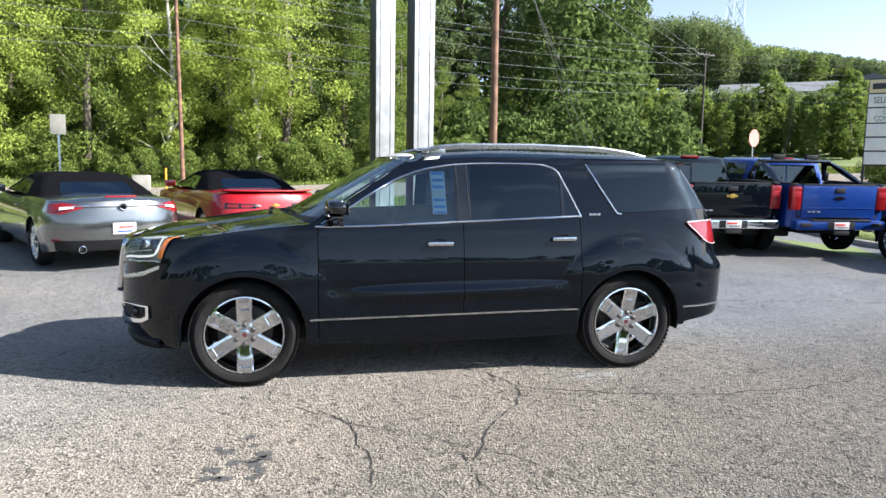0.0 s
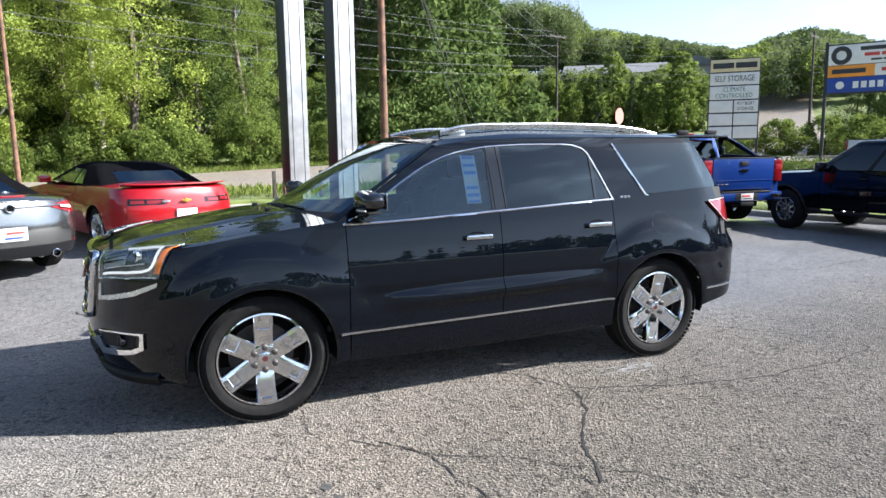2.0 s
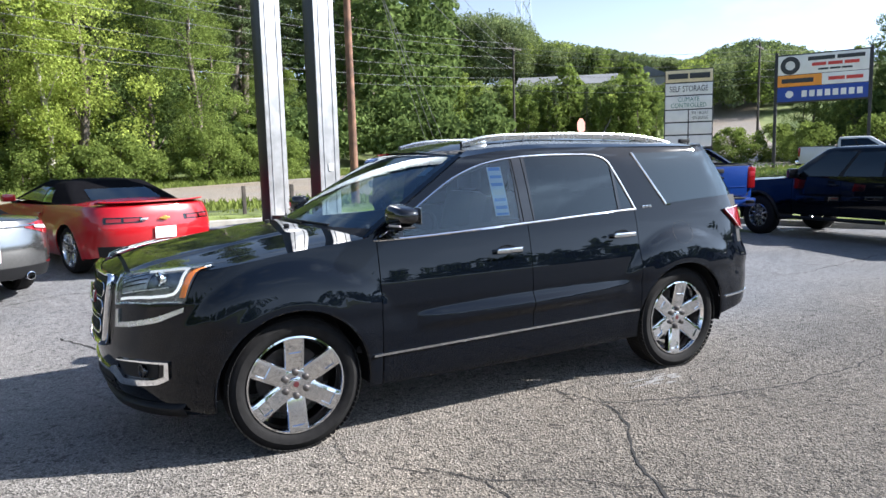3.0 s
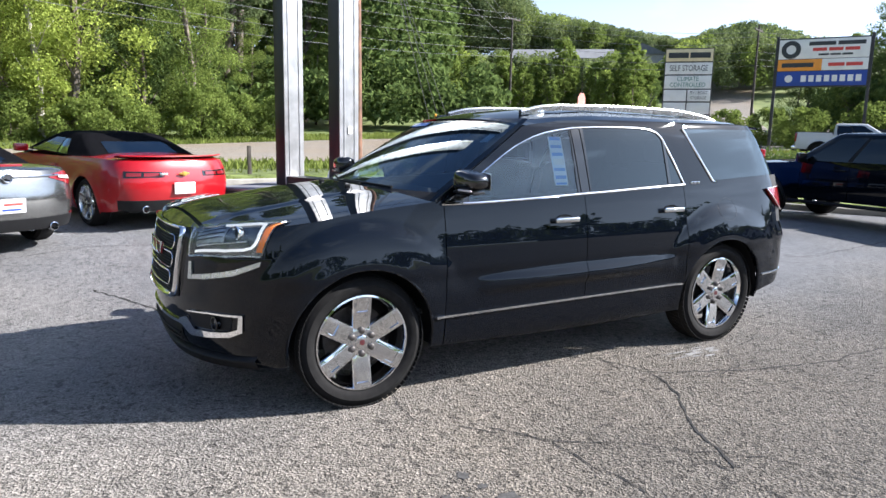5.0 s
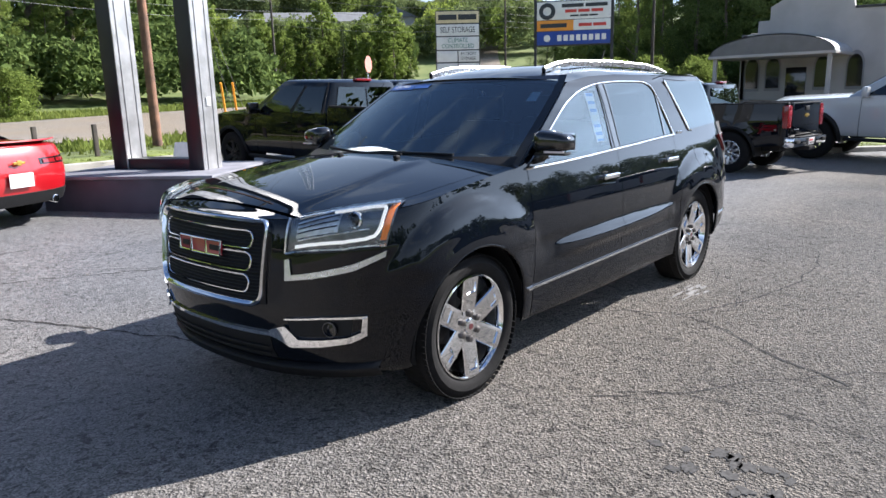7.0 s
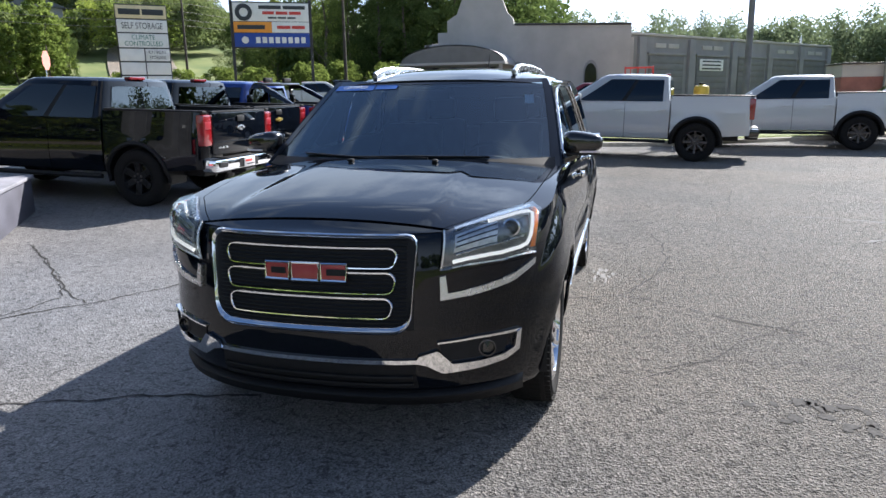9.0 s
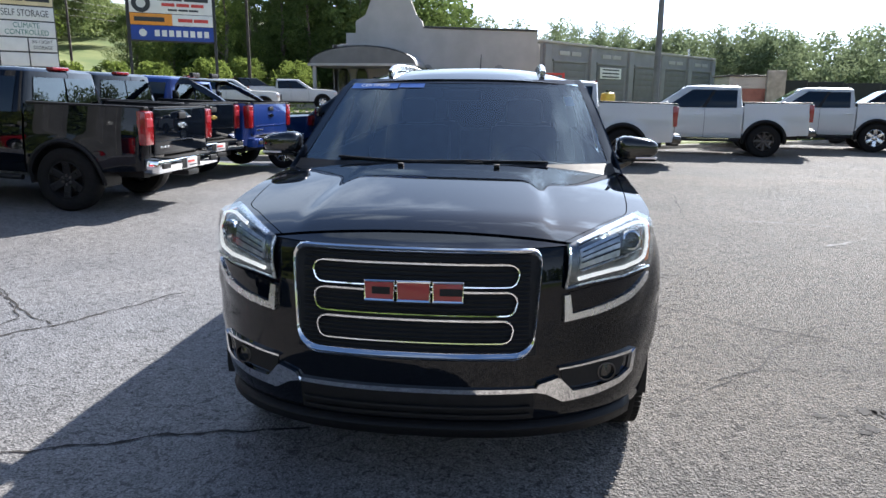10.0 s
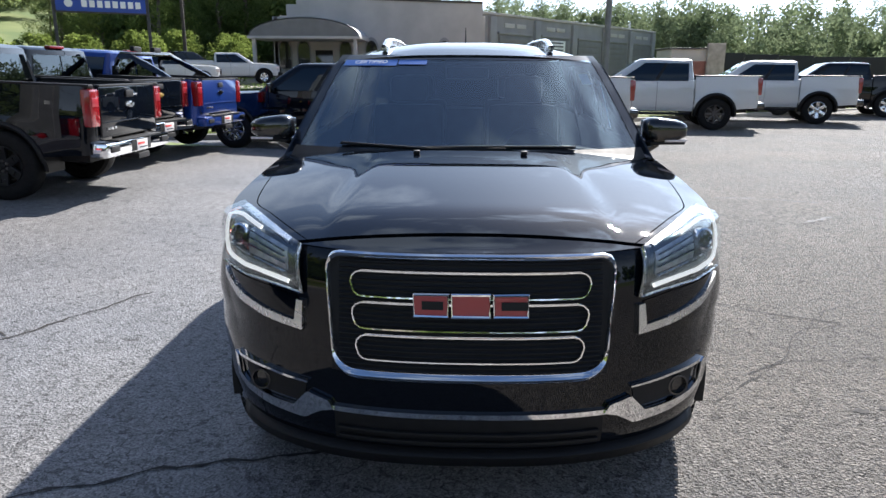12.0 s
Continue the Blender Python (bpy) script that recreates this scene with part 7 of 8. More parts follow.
# ---- the other vehicles ----
def heading(cx, cy, hx, hy, z=0.0):
    """The pose of a vehicle whose middle is at cx, cy and whose nose points along hx, hy."""
    return pose(cx, cy, z, 0, 0, math.degrees(math.atan2(hy, hx)) - 180)


def cab(parent, rings, roof_mat, glass_mat, panes, nm="cab", pillar=0.0):
    """A tapered glasshouse from a low and a high rectangle (x0, x1, half width, z), with its panes set on it."""
    (a0, a1, aw, az), (b0, b1, bw, bz) = rings
    bm = bmesh.new()

    def ring(x0, x1, hw, z, c):
        pts = []
        for sx, sy, k in ((x0, -hw, 0), (x1, -hw, 1), (x1, hw, 2), (x0, hw, 3)):
            dx = c if sx == x0 else -c
            dy = c if sy < 0 else -c
            if k in (0, 2):
                pts += [(sx, sy + dy, z), (sx + dx * 0.3, sy + dy * 0.3, z), (sx + dx, sy, z)]
            else:
                pts += [(sx + dx, sy, z), (sx + dx * 0.3, sy + dy * 0.3, z), (sx, sy + dy, z)]
        return pts
    rows = []
    for t in np.linspace(0, 1, 6):
        rows.append(ring(lerp(a0, b0, t), lerp(a1, b1, t), lerp(aw, bw, t ** 1.15), lerp(az, bz, t), 0.10))
    rows.append(ring(b0 + 0.07, b1 - 0.07, bw - 0.07, bz + 0.035, 0.10))
    rows.append(ring(b0 + 0.30, b1 - 0.30, bw - 0.30, bz + 0.055, 0.08))
    vv = grid(bm, rows, closed=True)
    bm.faces.new(vv[-1])
    shell = part(nm, bm, roof_mat, parent, smooth=50)
    bmesh_fix(shell)

    def pt(face, u, t, off):
        x0, x1, hw, z = lerp(a0, b0, t), lerp(a1, b1, t), lerp(aw, bw, t ** 1.15), lerp(az, bz, t)
        if face == "front":
            return (x0 - off, lerp(-hw, hw, u), z + off * 0.5)
        if face == "rear":
            return (x1 + off, lerp(-hw, hw, u), z)
        s = -1 if face == "left" else 1
        return (lerp(x0, x1, u), s * (hw + off), z)
    for face, u0, u1, t0, t1, skew in panes:
        bm = bmesh.new()
        rows = []
        for t in np.linspace(t0, t1, 5):
            k = (t - t0) / (t1 - t0)
            rows.append([pt(face, lerp(u0 + skew * k, u1, q), t, 0.012) for q in np.linspace(0, 1, 8)])
        grid(bm, rows)
        pn = part("window", bm, glass_mat, shell, solid=0.006)
        bmesh_fix(pn)
    if pillar:
        for face in ("left", "right"):
            bm = bmesh.new()
            grid(bm, [[pt(face, pillar + q, t, 0.010) for q in (-0.024, 0.0, 0.024)] for t in np.linspace(0.05, 0.88, 6)])
            bmesh_fix(part("pillar_trim", bm, M_BLACK_TRIM, shell, solid=0.005))
    return shell


def pickup(name, label, m, paint_mat, bumper_mat, badge_mat, rim_mat, roll_bar=False, lamp_bar=True, group="", spokes=6, gloss_gate=None):
    t = thing(name, label, "pickup truck", m, group)
    ZC, R = 0.40, 0.475
    w = knots((0.40, 0.86), (0.52, 0.925), (0.72, 0.945), (0.95, 0.940), (1.08, 0.930), (1.32, 0.90))
    xf = knots((0.40, -2.50), (0.60, -2.62), (0.95, -2.60), (1.10, -2.52), (1.3, -2.4))
    xr = knots((0.4, 2.66), (1.4, 2.68))
    sh = Shell(w, xf, xr, -1.9, 2.45, 2.8, 6.0, ((-1.62, ZC, R), (1.63, ZC, R)), 0.022)
    top = knots((-2.7, 1.03), (-2.3, 1.08), (-1.0, 1.16), (-0.9, 1.175), (1.08, 1.20), (1.12, 1.30), (2.7, 1.315))
    low = knots((-2.7, 0.48), (-1.0, 0.46), (1.0, 0.46), (2.7, 0.56))
    sA = lambda x: sh.sx(x, 0.8)
    for side in (-1, 1):
        f = 1 if side > 0 else -1
        part("front_fender", sh.panel(np.linspace(0, sA(-0.83), 50), low, top, 22, side), paint_mat, t, solid=0.012)
        for nm, x0, x1 in (("front_door", -0.82, 0.20), ("rear_door", 0.21, 1.095)):
            part(nm, sh.panel(np.linspace(sA(x0), sA(x1), 12), low, top, 12, side), paint_mat, t, solid=0.012)
        part("bed_side", sh.panel(np.linspace(sA(1.125), 2.93, 44), low, top, 22, side), paint_mat, t, solid=0.03)
        for ax in (-1.62, 1.63):
            wheel_well(t, ax, ZC, R + 0.012, 0.93, side, 0.40)
            bm = bmesh.new()
            tube(bm, [(ax + (R + 0.004) * math.cos(a), f * (sh.y(ax + R * math.cos(a), ZC + R * math.sin(a)) - 0.004), ZC + (R + 0.004) * math.sin(a)) for a in np.linspace(-0.1, math.pi + 0.1, 24)], 0.048 if paint_mat is M_WHITE_PAINT else 0.034, 6)
            part("arch_flare", bm, M_BLACK_TRIM, t)
            wheel(t, Vector((ax, f * 0.83, ZC - 0.005)), side, 0.395, 0.232, 0.25, spokes, rim_mat, tread=False)
        part("step_rail", tubed([(-1.05, f * 0.93, 0.40), (1.05, f * 0.93, 0.40)], 0.035, 8), M_BLACK_TRIM, t)
        mir = part("door_mirror", boxed((-0.74, f * 1.04, 1.25), (0.10, 0.22, 0.19), 0.035), M_GLOSS_BLACK if paint_mat is not M_WHITE_PAINT else paint_mat, t)
        part("mirror_arm", boxed((-0.74, f * 0.92, 1.20), (0.07, 0.10, 0.05), 0.01), M_BLACK_TRIM, mir)
        for hx in (0.06, 0.95):
            part("door_handle", boxed((hx, f * (w(1.03) + 0.022), 1.035), (0.17, 0.03, 0.03), 0.008), paint_mat, t)
        # tail lamp
        lamp = part("tail_lamp", boxed((2.635, f * 0.825, 1.075), (0.12, 0.20, 0.42), 0.03), M_RED_LENS, t, "tall red tail lamp")
        part("reverse_lens", boxed((2.692, f * 0.825, 1.14), (0.012, 0.14, 0.10), 0.004), M_BADGE_RED, lamp)
        part("headlamp", boxed((-2.40, f * 0.70, 0.93), (0.22, 0.36, 0.16), 0.04), M_PALE_LENS, t, "clear headlamp")
    # hood
    rows = []
    for s in list(np.linspace(0.0, 1.0, 16)) + list(np.linspace(1.0, sA(-0.8), 10))[1:]:
        z = top(sh.P(s, 1.05).x)
        p = sh.P(s, z)
        rows.append([(p.x, v * p.y, z + 0.085 * (1 - abs(v) ** 2.2) * min(1, (p.x + 2.62) / 0.2)) for v in np.linspace(-1, 1, 17)])
    bm = bmesh.new()
    grid(bm, rows, flip=True)
    part("hood", bm, paint_mat, t, solid=0.012)
    g = part("grille", boxed((-2.585, 0, 0.86), (0.10, 1.15, 0.30), 0.04), M_BLACK_TRIM, t)
    part("grille_bar", boxed((-2.642, 0, 0.88), (0.03, 1.1, 0.05), 0.01), paint_mat, g)
    part("front_bumper", boxed((-2.56, 0, 0.58), (0.26, 1.62, 0.20), 0.06), M_BLACK_TRIM, t)
    # glasshouse
    cab(t, ((-1.08, 1.10, 0.895, 1.17), (-0.30, 1.04, 0.725, 1.695)), paint_mat, M_GLASS_TRUCK,
        (("front", 0.07, 0.93, 0.08, 0.93, 0), ("rear", 0.10, 0.49, 0.14, 0.86, 0), ("rear", 0.51, 0.90, 0.14, 0.86, 0), ("left", 0.13, 0.545, 0.05, 0.89, 0.06), ("left", 0.585, 0.93, 0.05, 0.87, 0), ("right", 0.13, 0.545, 0.05, 0.89, 0.06), ("right", 0.585, 0.93, 0.05, 0.87, 0)), pillar=0.565)
    if lamp_bar:
        part("high_brake_lamp", boxed((0.98, 0, 1.742), (0.10, 0.34, 0.045), 0.014), M_RED_LENS, t, "red high brake lamp")
    # bed
    part("bed_floor", boxed((1.90, 0, 0.74), (1.52, 1.55, 0.05), 0.01), M_BLACK_TRIM, t)
    part("bed_head", boxed((1.12, 0, 0.90), (0.05, 1.66, 0.66), 0.01), paint_mat, t)
    for f in (-1, 1):
        part("bed_rail", boxed((1.90, f * 0.845, 1.318), (1.54, 0.10, 0.035), 0.012), M_BLACK_TRIM, t)
        part("bed_liner", boxed((1.90, f * 0.775, 1.02), (1.52, 0.02, 0.56), 0.004), M_BLACK_TRIM, t)
    gate = part("tailgate", boxed((2.655, 0, 1.02), (0.075, 1.43, 0.58), 0.018), gloss_gate or paint_mat, t)
    part("gate_top", boxed((2.655, 0, 1.316), (0.085, 1.43, 0.025), 0.008), M_BLACK_TRIM, gate)
    part("gate_handle", boxed((2.70, 0, 1.215), (0.02, 0.19, 0.085), 0.012), M_BLACK_TRIM, gate)
    bd = part("badge", boxed((2.70, 0, 1.085), (0.018, 0.21, 0.032), 0.006), badge_mat, gate, "plain cross-shaped badge")
    part("badge_block", boxed((2.703, 0, 1.085), (0.02, 0.085, 0.072), 0.006), badge_mat, bd)
    for k in range(3):
        part("badge_bar", boxed((2.697, -0.56 + 0.09 * k, 0.83), (0.008, 0.075, 0.024), 0.002), M_SATIN, gate)
    part("gate_crease", boxed((2.696, 0, 0.90), (0.012, 1.36, 0.014), 0.004), paint_mat, gate)
    bp = part("rear_bumper", boxed((2.70, 0, 0.60), (0.22, 1.72, 0.17), 0.045), bumper_mat, t, "rear step bumper")
    part("bumper_recess", boxed((2.808, 0, 0.60), (0.012, 0.52, 0.13), 0.004), M_BLACK_TRIM, bp)
    part("bumper_step", boxed((2.74, 0, 0.69), (0.15, 1.15, 0.02), 0.006), M_BLACK_TRIM, bp)
    for f in (-1, 1):
        part("corner_step", boxed((2.815, f * 0.68, 0.61), (0.02, 0.20, 0.07), 0.01), M_BLACK_TRIM, bp)
    pl = part("number_plate", boxed((2.818, 0, 0.60), (0.010, 0.29, 0.13), 0.004), M_PLATE, bp, "white dealer plate")
    part("plate_bar", boxed((2.824, -0.03, 0.618), (0.004, 0.19, 0.030), 0.001), M_SIGN_RED, pl)
    part("plate_bar", boxed((2.824, 0.02, 0.570), (0.004, 0.20, 0.016), 0.001), M_SIGN_INK, pl)
    part("hitch", boxed((2.72, 0, 0.47), (0.24, 0.30, 0.07), 0.01), M_BLACK_TRIM, t)
    part("chassis", boxed((0, 0, 0.50), (4.9, 1.15, 0.16), 0.02), M_BLACK_TRIM, t)
    part("cabin_block", boxed((0.05, 0, 0.85), (1.95, 1.55, 0.55), 0.06), M_CABIN, t)
    part("axle", tubed([(1.63, -0.75, 0.40), (1.63, 0.75, 0.40)], 0.06, 8), M_DARK_STEEL, t)
    for sy in (-0.36, 0.36):
        seat = part("seat", boxed((0.30, sy, 1.22), (0.14, 0.46, 0.50), 0.05), M_SEAT, t)
        part("headrest", boxed((0.33, sy, 1.52), (0.09, 0.24, 0.15), 0.04), M_SEAT, seat)
    if roll_bar:
        for f in (-1, 1):
            side_line = [(1.12, 1.33, 1.32), (1.14, 1.60, 1.46), (1.20, 1.70, 1.60), (1.42, 1.69, 1.62), (1.72, 1.57, 1.46), (2.02, 1.42, 1.34), (2.16, 1.34, 1.325)]
            bm = bmesh.new()
            rows = []
            for x, hi, lo in side_line:
                y0 = f * lerp(0.80, 0.70, (hi - 1.32) / 0.38)
                y1 = f * lerp(0.80, 0.72, (lo - 1.32) / 0.38)
                rows.append([(x, y0 - 0.035, hi), (x, y0 + 0.035, hi), (x, y1 + 0.045, lo), (x, y1 - 0.045, lo)])
            grid(bm, rows, closed=True)
            sail = part("roll_bar", bm, M_GLOSS_BLACK, t, "broad black bed roll bar")
            bmesh_fix(sail)
            part("bar_foot", boxed((1.16, f * 0.80, 1.40), (0.10, 0.08, 0.18), 0.02), M_GLOSS_BLACK, sail)
        part("roll_hoop", boxed((1.30, 0, 1.70), (0.22, 1.44, 0.07), 0.03), M_GLOSS_BLACK, t)
        for sy in (-0.35, 0.35):
            part("bar_lamp", boxed((1.30, sy, 1.785), (0.08, 0.26, 0.09), 0.02), M_BLACK_TRIM, t, "black bar lamp")
    return t


def from_axle(ax, ay, hx, hy, off=1.63):
    """Pose from the middle of the rear axle and the heading."""
    k = math.hypot(hx, hy)
    hx, hy = hx / k, hy / k
    z0, z1 = lot_z(ax, ay), lot_z(ax + hx * off * 2, ay + hy * off * 2)
    return heading(ax + hx * off, ay + hy * off, hx, hy, (z0 + z1) / 2) @ Matrix.Rotation(math.atan2(z1 - z0, off * 2), 4, "Y")


G = "pickup trucks in a row"
pickup("pickup_truck", "black crew-cab pickup with a black bowtie badge", from_axle(4.05, 5.22, 0.0, 1.0), M_BLACK_PAINT, M_CHROME, M_SATIN, M_BLACK_TRIM, group=G)
pickup("pickup_truck", "black crew-cab pickup with a gold tailgate badge", from_axle(6.55, 5.85, 0.10, 0.99), M_BLACK_PAINT, M_CHROME, M_GOLD, M_GLOSS_BLACK, group=G)
pickup("pickup_truck", "bright blue pickup with a black roll bar", from_axle(8.50, 5.56, 0.09, 0.996), M_BLUE_PAINT, M_BLUE_PAINT, M_GLOSS_BLACK, M_GLOSS_BLACK, True, group=G)
pickup("pickup_truck", "black off-road pickup with pale machined wheels", from_axle(10.58, 1.45, 0.09, 0.995), M_BLACK_PAINT, M_CHROME, M_GOLD, M_SATIN, group=G, spokes=10)
W = "white pickup trucks in a row"
big = Matrix.Diagonal((1.20, 1.20, 1.20, 1))
pickup("pickup_truck", "white crew-cab pickup with dark wheels", from_axle(14.05, -3.02, 0.10, 0.995, 1.63 * 1.20) @ big, M_WHITE_PAINT, M_GLOSS_BLACK, M_GLOSS_BLACK, M_DARK_STEEL, group=W, spokes=8)
pickup("pickup_truck", "white crew-cab pickup with grey wheels", from_axle(17.85, -7.75, 0.16, 0.987, 1.63 * 1.20) @ big, M_WHITE_PAINT, M_GLOSS_BLACK, M_GLOSS_BLACK, M_DARK_STEEL, group=W, spokes=8)
pickup("pickup_truck", "white crew-cab pickup with bright alloy wheels", from_axle(20.65, -12.25, 0.22, 0.975, 1.63 * 1.20) @ big, M_WHITE_PAINT, M_GLOSS_BLACK, M_GLOSS_BLACK, M_SATIN, group=W, spokes=6)
pickup("pickup_truck", "black crew-cab pickup with bright alloy wheels", from_axle(24.6, -16.9, 0.22, 0.975, 1.63 * 1.20) @ big, M_BLACK_PAINT, M_GLOSS_BLACK, M_GLOSS_BLACK, M_SATIN, group=W, spokes=6)
pickup("pickup_truck", "dark red pickup parked before the garage", from_axle(33.0, -1.3, 0.05, 0.998, 1.63 * 1.2) @ big, M_MAROON_PAINT, M_CHROME, M_SATIN, M_SATIN, group=W)
Y = "vehicles in the far yard"
for lab, pm, x, y, hx, hy in (("white pickup parked in the far yard", M_WHITE_PAINT, 30.2, 14.6, 0.5, -0.87), ("dark pickup parked in the far yard", M_BLACK_PAINT, 39.0, 16.9, 0.7, -0.7), ("white pickup parked beside the canopy", M_WHITE_PAINT, 36.6, 13.2, 0.35, -0.93)):
    mm = heading(x, y, hx, hy, gz(x, y) + 0.07)
    pickup("pickup_truck", lab, mm, pm, M_CHROME, M_SATIN, M_SATIN, group=Y)


def saloon(name, label, m, paint_mat, roof_mat, kind, group="", soft=False):
    """A low car: convertible with a cloth top, or a plain saloon."""
    t = thing(name, label, "car", m, group)
    ZC, R, RW = 0.335, 0.375, 0.335
    w = knots((0.16, 0.82), (0.26, 0.885), (0.45, 0.925), (0.62, 0.935), (0.74, 0.925), (0.84, 0.905), (0.95, 0.86), (1.02, 0.80))
    xf = knots((0.16, -2.25), (0.35, -2.40), (0.6, -2.38), (0.75, -2.28), (1.0, -2.1))
    xr = knots((0.16, 2.20), (0.35, 2.36), (0.62, 2.42), (0.85, 2.38), (0.98, 2.33), (1.05, 2.28))
    sh = Shell(w, xf, xr, -1.75, 1.75, 2.5, 2.9, ((-1.40, ZC, R), (1.40, ZC, R)), 0.02)
    top = knots((-2.4, 0.66), (-2.1, 0.73), (-1.5, 0.81), (-0.8, 0.89), (0.5, 0.93), (1.2, 0.965), (1.9, 0.975), (2.4, 0.965))
    low = knots((-2.4, 0.20), (-1.0, 0.20), (1.0, 0.21), (2.0, 0.26), (2.4, 0.34))
    sA = lambda x: sh.sx(x, 0.55)
    for side in (-1, 1):
        f = 1 if side > 0 else -1
        part("front_fender", sh.panel(np.linspace(0, sA(-0.75), 46), low, top, 20, side), paint_mat, t, solid=0.012)
        part("door", sh.panel(np.linspace(sA(-0.74), sA(0.52), 16), low, top, 16, side), paint_mat, t, solid=0.012)
        part("rear_quarter_panel", sh.panel(np.linspace(sA(0.53), 3.0, 66), low, top, 24, side), paint_mat, t, solid=0.012)
        for ax in (-1.40, 1.40):
            wheel_well(t, ax, ZC, R + 0.01, 0.90, side, 0.34)
            wheel(t, Vector((ax, f * 0.80, ZC)), side, RW, 0.245, 0.23, 10 if kind == "silver" else 5, M_SATIN, tread=False)
        mir = part("door_mirror", boxed((-0.62, f * 0.99, 0.99), (0.13, 0.20, 0.12), 0.04), M_GLOSS_BLACK if kind == 'silver' else paint_mat, t)
        part("mirror_arm", boxed((-0.62, f * 0.88, 0.93), (0.06, 0.12, 0.04), 0.01), M_BLACK_TRIM, mir)
        part("door_handle", boxed((0.40, f * (w(0.80) + 0.02), 0.80), (0.17, 0.03, 0.028), 0.008), paint_mat, t)
        # tail lamps
        if kind == "silver":
            bm = bmesh.new()
            sh.loft(bm, [(sA(2.06), 0.80), (2.46, 0.795), (2.72, 0.88)], [(sA(2.06), 0.92), (2.45, 0.945), (2.72, 0.915)], 20, 5, 0.010, side)
            lamp = part("tail_lamp", bm, M_RED_LENS, t, "slim red tail lamp", solid=0.02)
            bmesh_fix(lamp)
            bm = bmesh.new()
            sh.loft(bm, [(2.44, 0.845), (2.62, 0.872)], [(2.44, 0.885), (2.62, 0.895)], 8, 3, 0.034, side)
            bmesh_fix(part("reverse_lamp", bm, M_PALE_LENS, lamp, "pale reverse lamp", solid=0.006))
            bm = bmesh.new()
            sh.loft(bm, [(2.30, 0.42), (2.44, 0.42)], [(2.30, 0.455), (2.44, 0.455)], 6, 2, 0.008, side)
            bmesh_fix(part("reflector", bm, M_RED_LENS, t, "small red reflector", solid=0.008))
        else:
            bm = bmesh.new()
            sh.loft(bm, [(2.44, 0.745), (2.87, 0.755)], [(2.44, 0.835), (2.87, 0.83)], 14, 3, 0.004, side)
            bmesh_fix(part("lamp_bezel", bm, M_GLOSS_BLACK, t, "black tail lamp bezel", solid=0.006))
            for a, b in ((2.48, 2.66), (2.69, 2.84)):
                bm = bmesh.new()
                sh.loft(bm, [(a, 0.765), (b, 0.768)], [(a, 0.812), (b, 0.812)], 8, 3, 0.012, side)
                lamp = part("tail_lamp", bm, M_RED_LENS, t, "dark red tail lamp", solid=0.014)
                bmesh_fix(lamp)
        bm = bmesh.new()
        lathe(bm, [(0.045, -0.06), (0.052, 0.04), (0.044, 0.045), (0.04, -0.05)], 18, Matrix.Translation((2.30, f * 0.52, 0.315)) @ Matrix.Rotation(radians(-90), 4, "Z"))
        bmesh_fix(part("exhaust_tip", bm, M_CHROME, t))
        part("headlamp", boxed((-2.12, f * 0.66, 0.64), (0.30, 0.30, 0.10), 0.04), M_PALE_LENS, t)
    for (xa, xb, n, nm) in ((-2.4, -0.70, 30, "hood"), (0.95, 2.4, 30, "boot_lid")):
        rows = []
        ss = np.linspace(0.0, sA(xb), n) if nm == "hood" else np.linspace(sA(xa), 3.0, n)
        for s in ss:
            z = top(sh.P(s, 0.85).x)
            p = sh.P(s, z)
            rows.append([(p.x, v * p.y, z + (0.07 if nm == "hood" else 0.055) * (1 - abs(v) ** 2.4) * min(1, min(p.x + 2.36, 2.40 - p.x) / 0.3 + 0.15)) for v in np.linspace(-1, 1, 19)])
        bm = bmesh.new()
        grid(bm, rows, flip=True)
        part(nm, bm, paint_mat, t, solid=0.012)
    cab(t, ((-0.92, 1.48, 0.82, 0.955), (-0.16, 0.76, 0.63, 1.235)), roof_mat, M_GLASS_WS if soft else M_GLASS_TINT,
        (("front", 0.06, 0.94, 0.06, 0.94, 0), ("rear", 0.16, 0.84, 0.22, 0.74, 0), ("left", 0.10, 0.50, 0.05, 0.82, 0.14), ("left", 0.52, 0.66, 0.05, 0.80, 0), ("right", 0.10, 0.50, 0.05, 0.82, 0.14), ("right", 0.52, 0.66, 0.05, 0.80, 0)), "soft_top" if soft else "roof")
    bm = bmesh.new()
    rows = [[sh.Q(s, z, 0.010, sd) for s, sd in [(q, -1) for q in np.linspace(2.35, 3.0, 12)] + [(q, 1) for q in np.linspace(3.0, 2.35, 12)[1:]]] for z in (0.30, 0.36, 0.44)]
    grid(bm, rows)
    bmesh_fix(part("rear_diffuser", bm, M_BLACK_TRIM, t, solid=0.02))
    pl = part("number_plate", boxed((2.445, 0, 0.60), (0.012, 0.31, 0.16), 0.006), M_PLATE if kind == "silver" else M_WHITE, t, "white dealer plate")
    if kind == "silver":
        part("plate_bar", boxed((2.453, 0.02, 0.62), (0.004, 0.2, 0.025), 0.001), M_SIGN_RED, pl)
        part("plate_bar", boxed((2.453, 0, 0.56), (0.004, 0.2, 0.02), 0.001), M_SIGN_BLUE, pl)
        part("chrome_bar", tubed([sh.Q(s, 0.905, 0.016, sd) for s, sd in [(q, -1) for q in np.linspace(2.60, 3.0, 10)] + [(q, 1) for q in np.linspace(3.0, 2.60, 10)[1:]]], 0.012, 6), M_CHROME, t, "chrome bar across the boot")
        bm = bmesh.new()
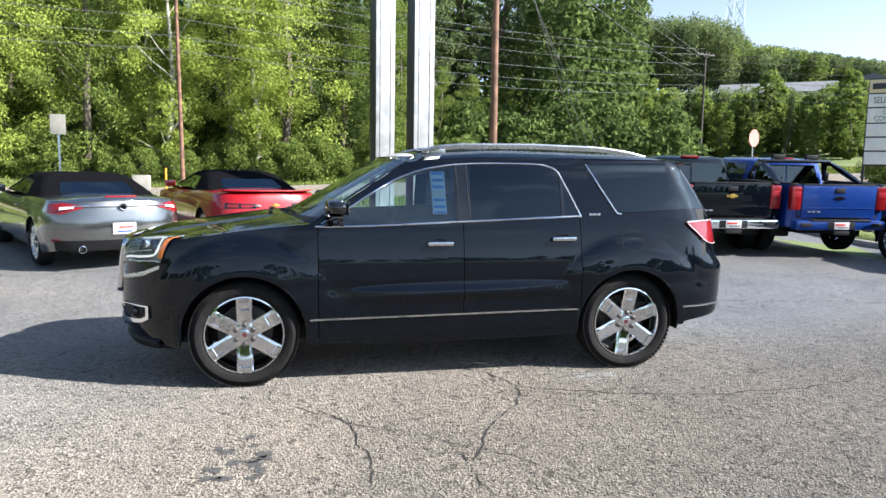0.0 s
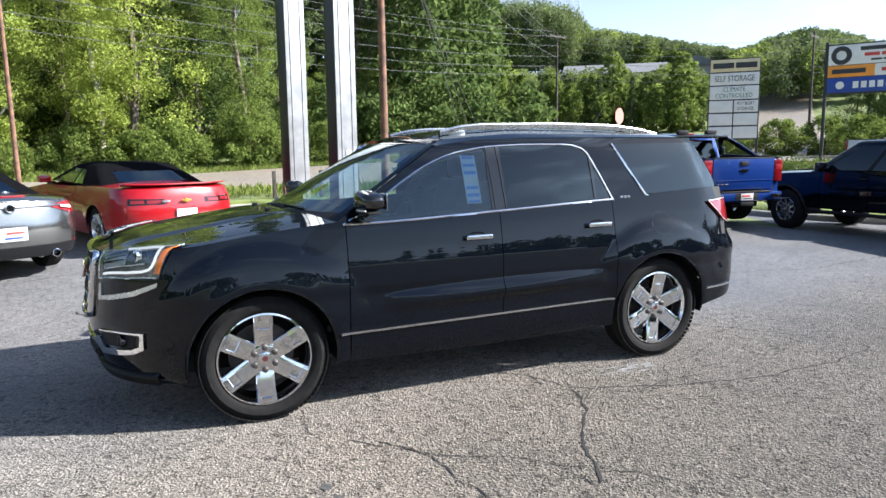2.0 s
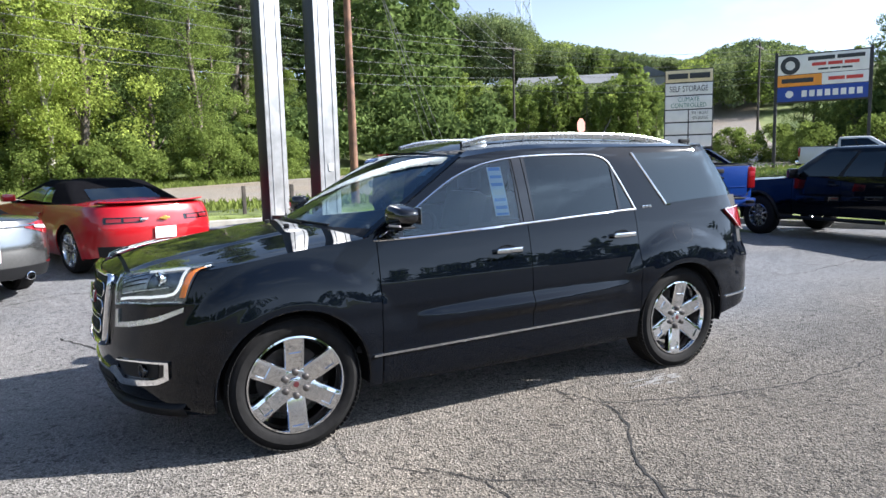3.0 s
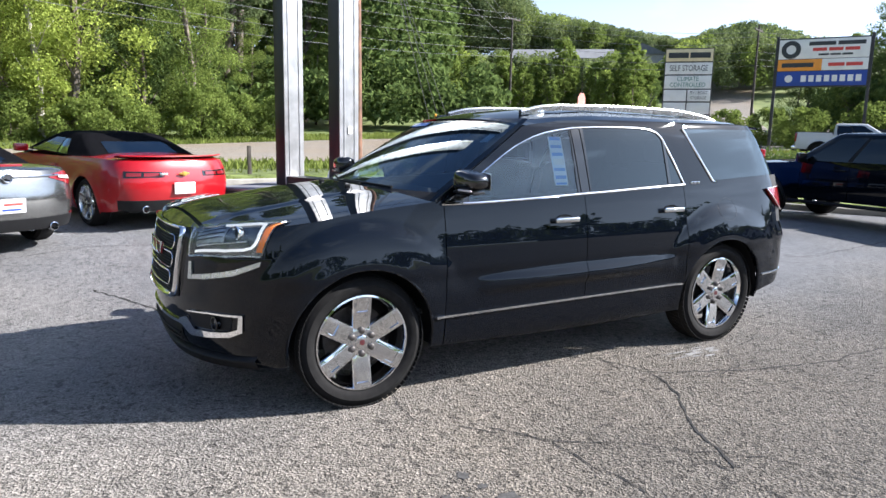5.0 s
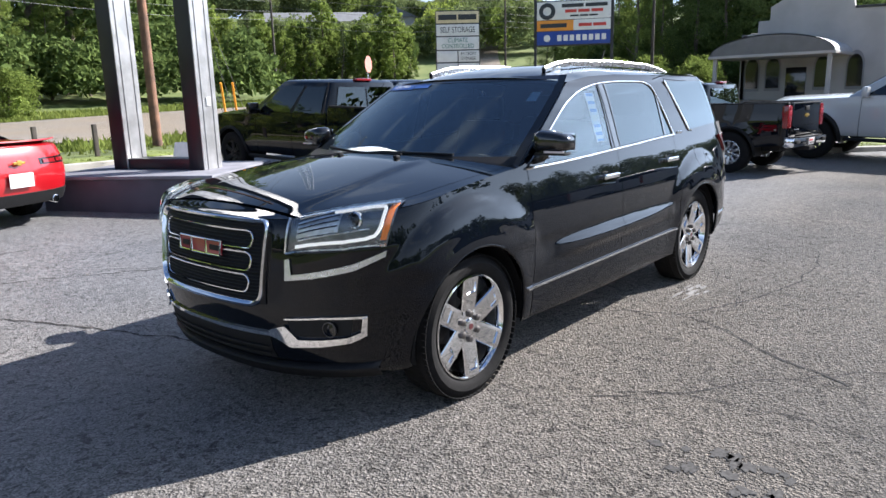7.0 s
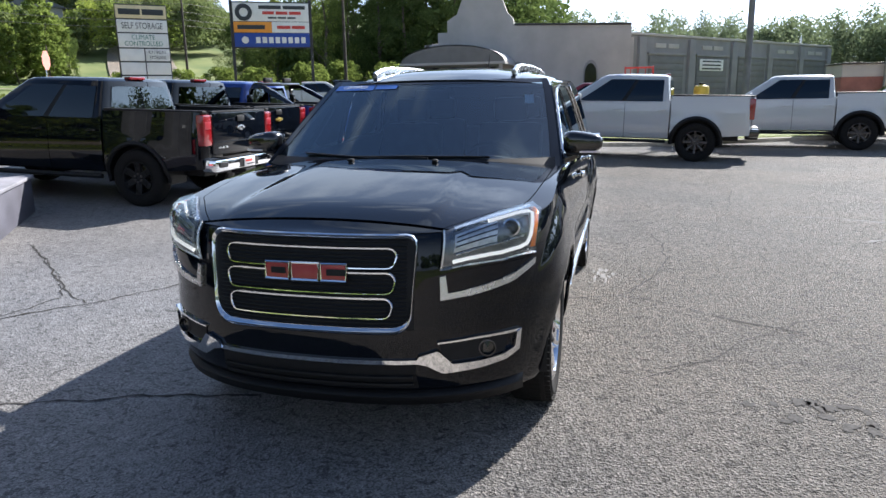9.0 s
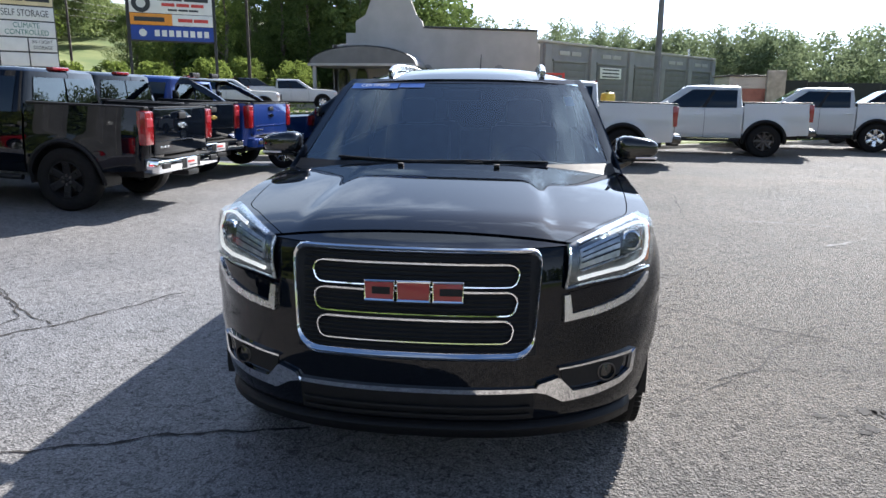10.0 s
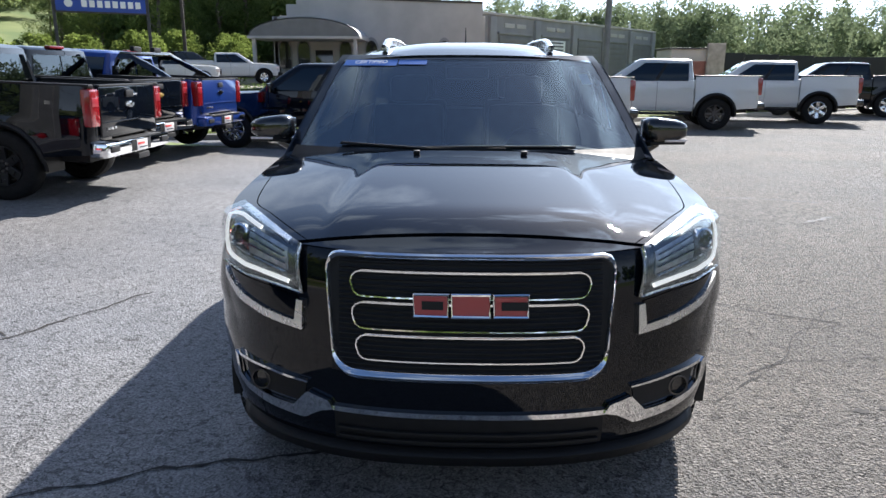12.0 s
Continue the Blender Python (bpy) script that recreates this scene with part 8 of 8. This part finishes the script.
        lathe(bm, [(0.052, -0.02), (0.056, 0.012), (0.046, 0.016), (0.042, 0.006), (0.001, 0.006)], 22, Matrix.Translation((2.40, 0, 0.905)) @ Matrix.Rotation(radians(-90), 4, "Z"))
        bmesh_fix(part("round_badge", bm, M_CHROME, t))
        part("brake_lamp", boxed((2.30, 0, 1.035), (0.05, 0.42, 0.03), 0.01), M_RED_LENS, t, "red brake lamp along the boot lip")
    else:
        bd = part("badge", boxed((2.435, 0, 0.80), (0.018, 0.15, 0.026), 0.006), M_GOLD, t, "gold badge shape")
        part("badge_block", boxed((2.438, 0, 0.80), (0.018, 0.06, 0.056), 0.006), M_GOLD, bd)
        part("badge_bar", boxed((2.425, -0.30, 0.80), (0.012, 0.12, 0.03), 0.003), M_SATIN, t)
        bm = bmesh.new()
        rows = []
        for q in np.linspace(-1, 1, 25):
            y = 0.76 * q
            x = 2.30 - 0.22 * abs(q) ** 3
            rows.append([(x - 0.12, y, 1.02), (x + 0.05, y, 1.045), (x + 0.06, y, 1.03), (x - 0.10, y, 0.995)])
        grid(bm, rows, closed=True)
        bmesh_fix(part("spoiler", bm, paint_mat, t, "red boot spoiler"))
    part("underbody", boxed((0, 0, 0.30), (4.0, 1.2, 0.14), 0.02), M_BLACK_TRIM, t)
    part("cabin_block", boxed((0.2, 0, 0.62), (2.2, 1.4, 0.5), 0.05), M_CABIN, t)
    for sx, sy in ((0.1, -0.36), (0.1, 0.36)):
        seat = part("seat", boxed((sx + 0.2, sy, 0.92), (0.14, 0.46, 0.5), 0.05), M_SEAT, t)
        part("headrest", boxed((sx + 0.26, sy, 1.20), (0.09, 0.24, 0.14), 0.04), M_SEAT, seat)
    return t


C = "convertibles at the lot's edge"
saloon("convertible", "silver convertible with a raised black cloth top", from_axle(-3.95, 5.27, -0.49, 0.872, 1.40), M_SILVER_PAINT, M_SOFT_TOP, "silver", C, True)
saloon("convertible", "bright red convertible with a raised black cloth top", from_axle(-1.78, 6.72, -0.36, 0.933, 1.40), M_RED_PAINT, M_SOFT_TOP, "red", C, True)
saloon("car", "white saloon parked behind the pickup trucks", heading(24.5, -5.0, -0.3, 0.95, gz(24.5, -5.0)), M_WHITE_PAINT, M_WHITE_PAINT, "far", W)
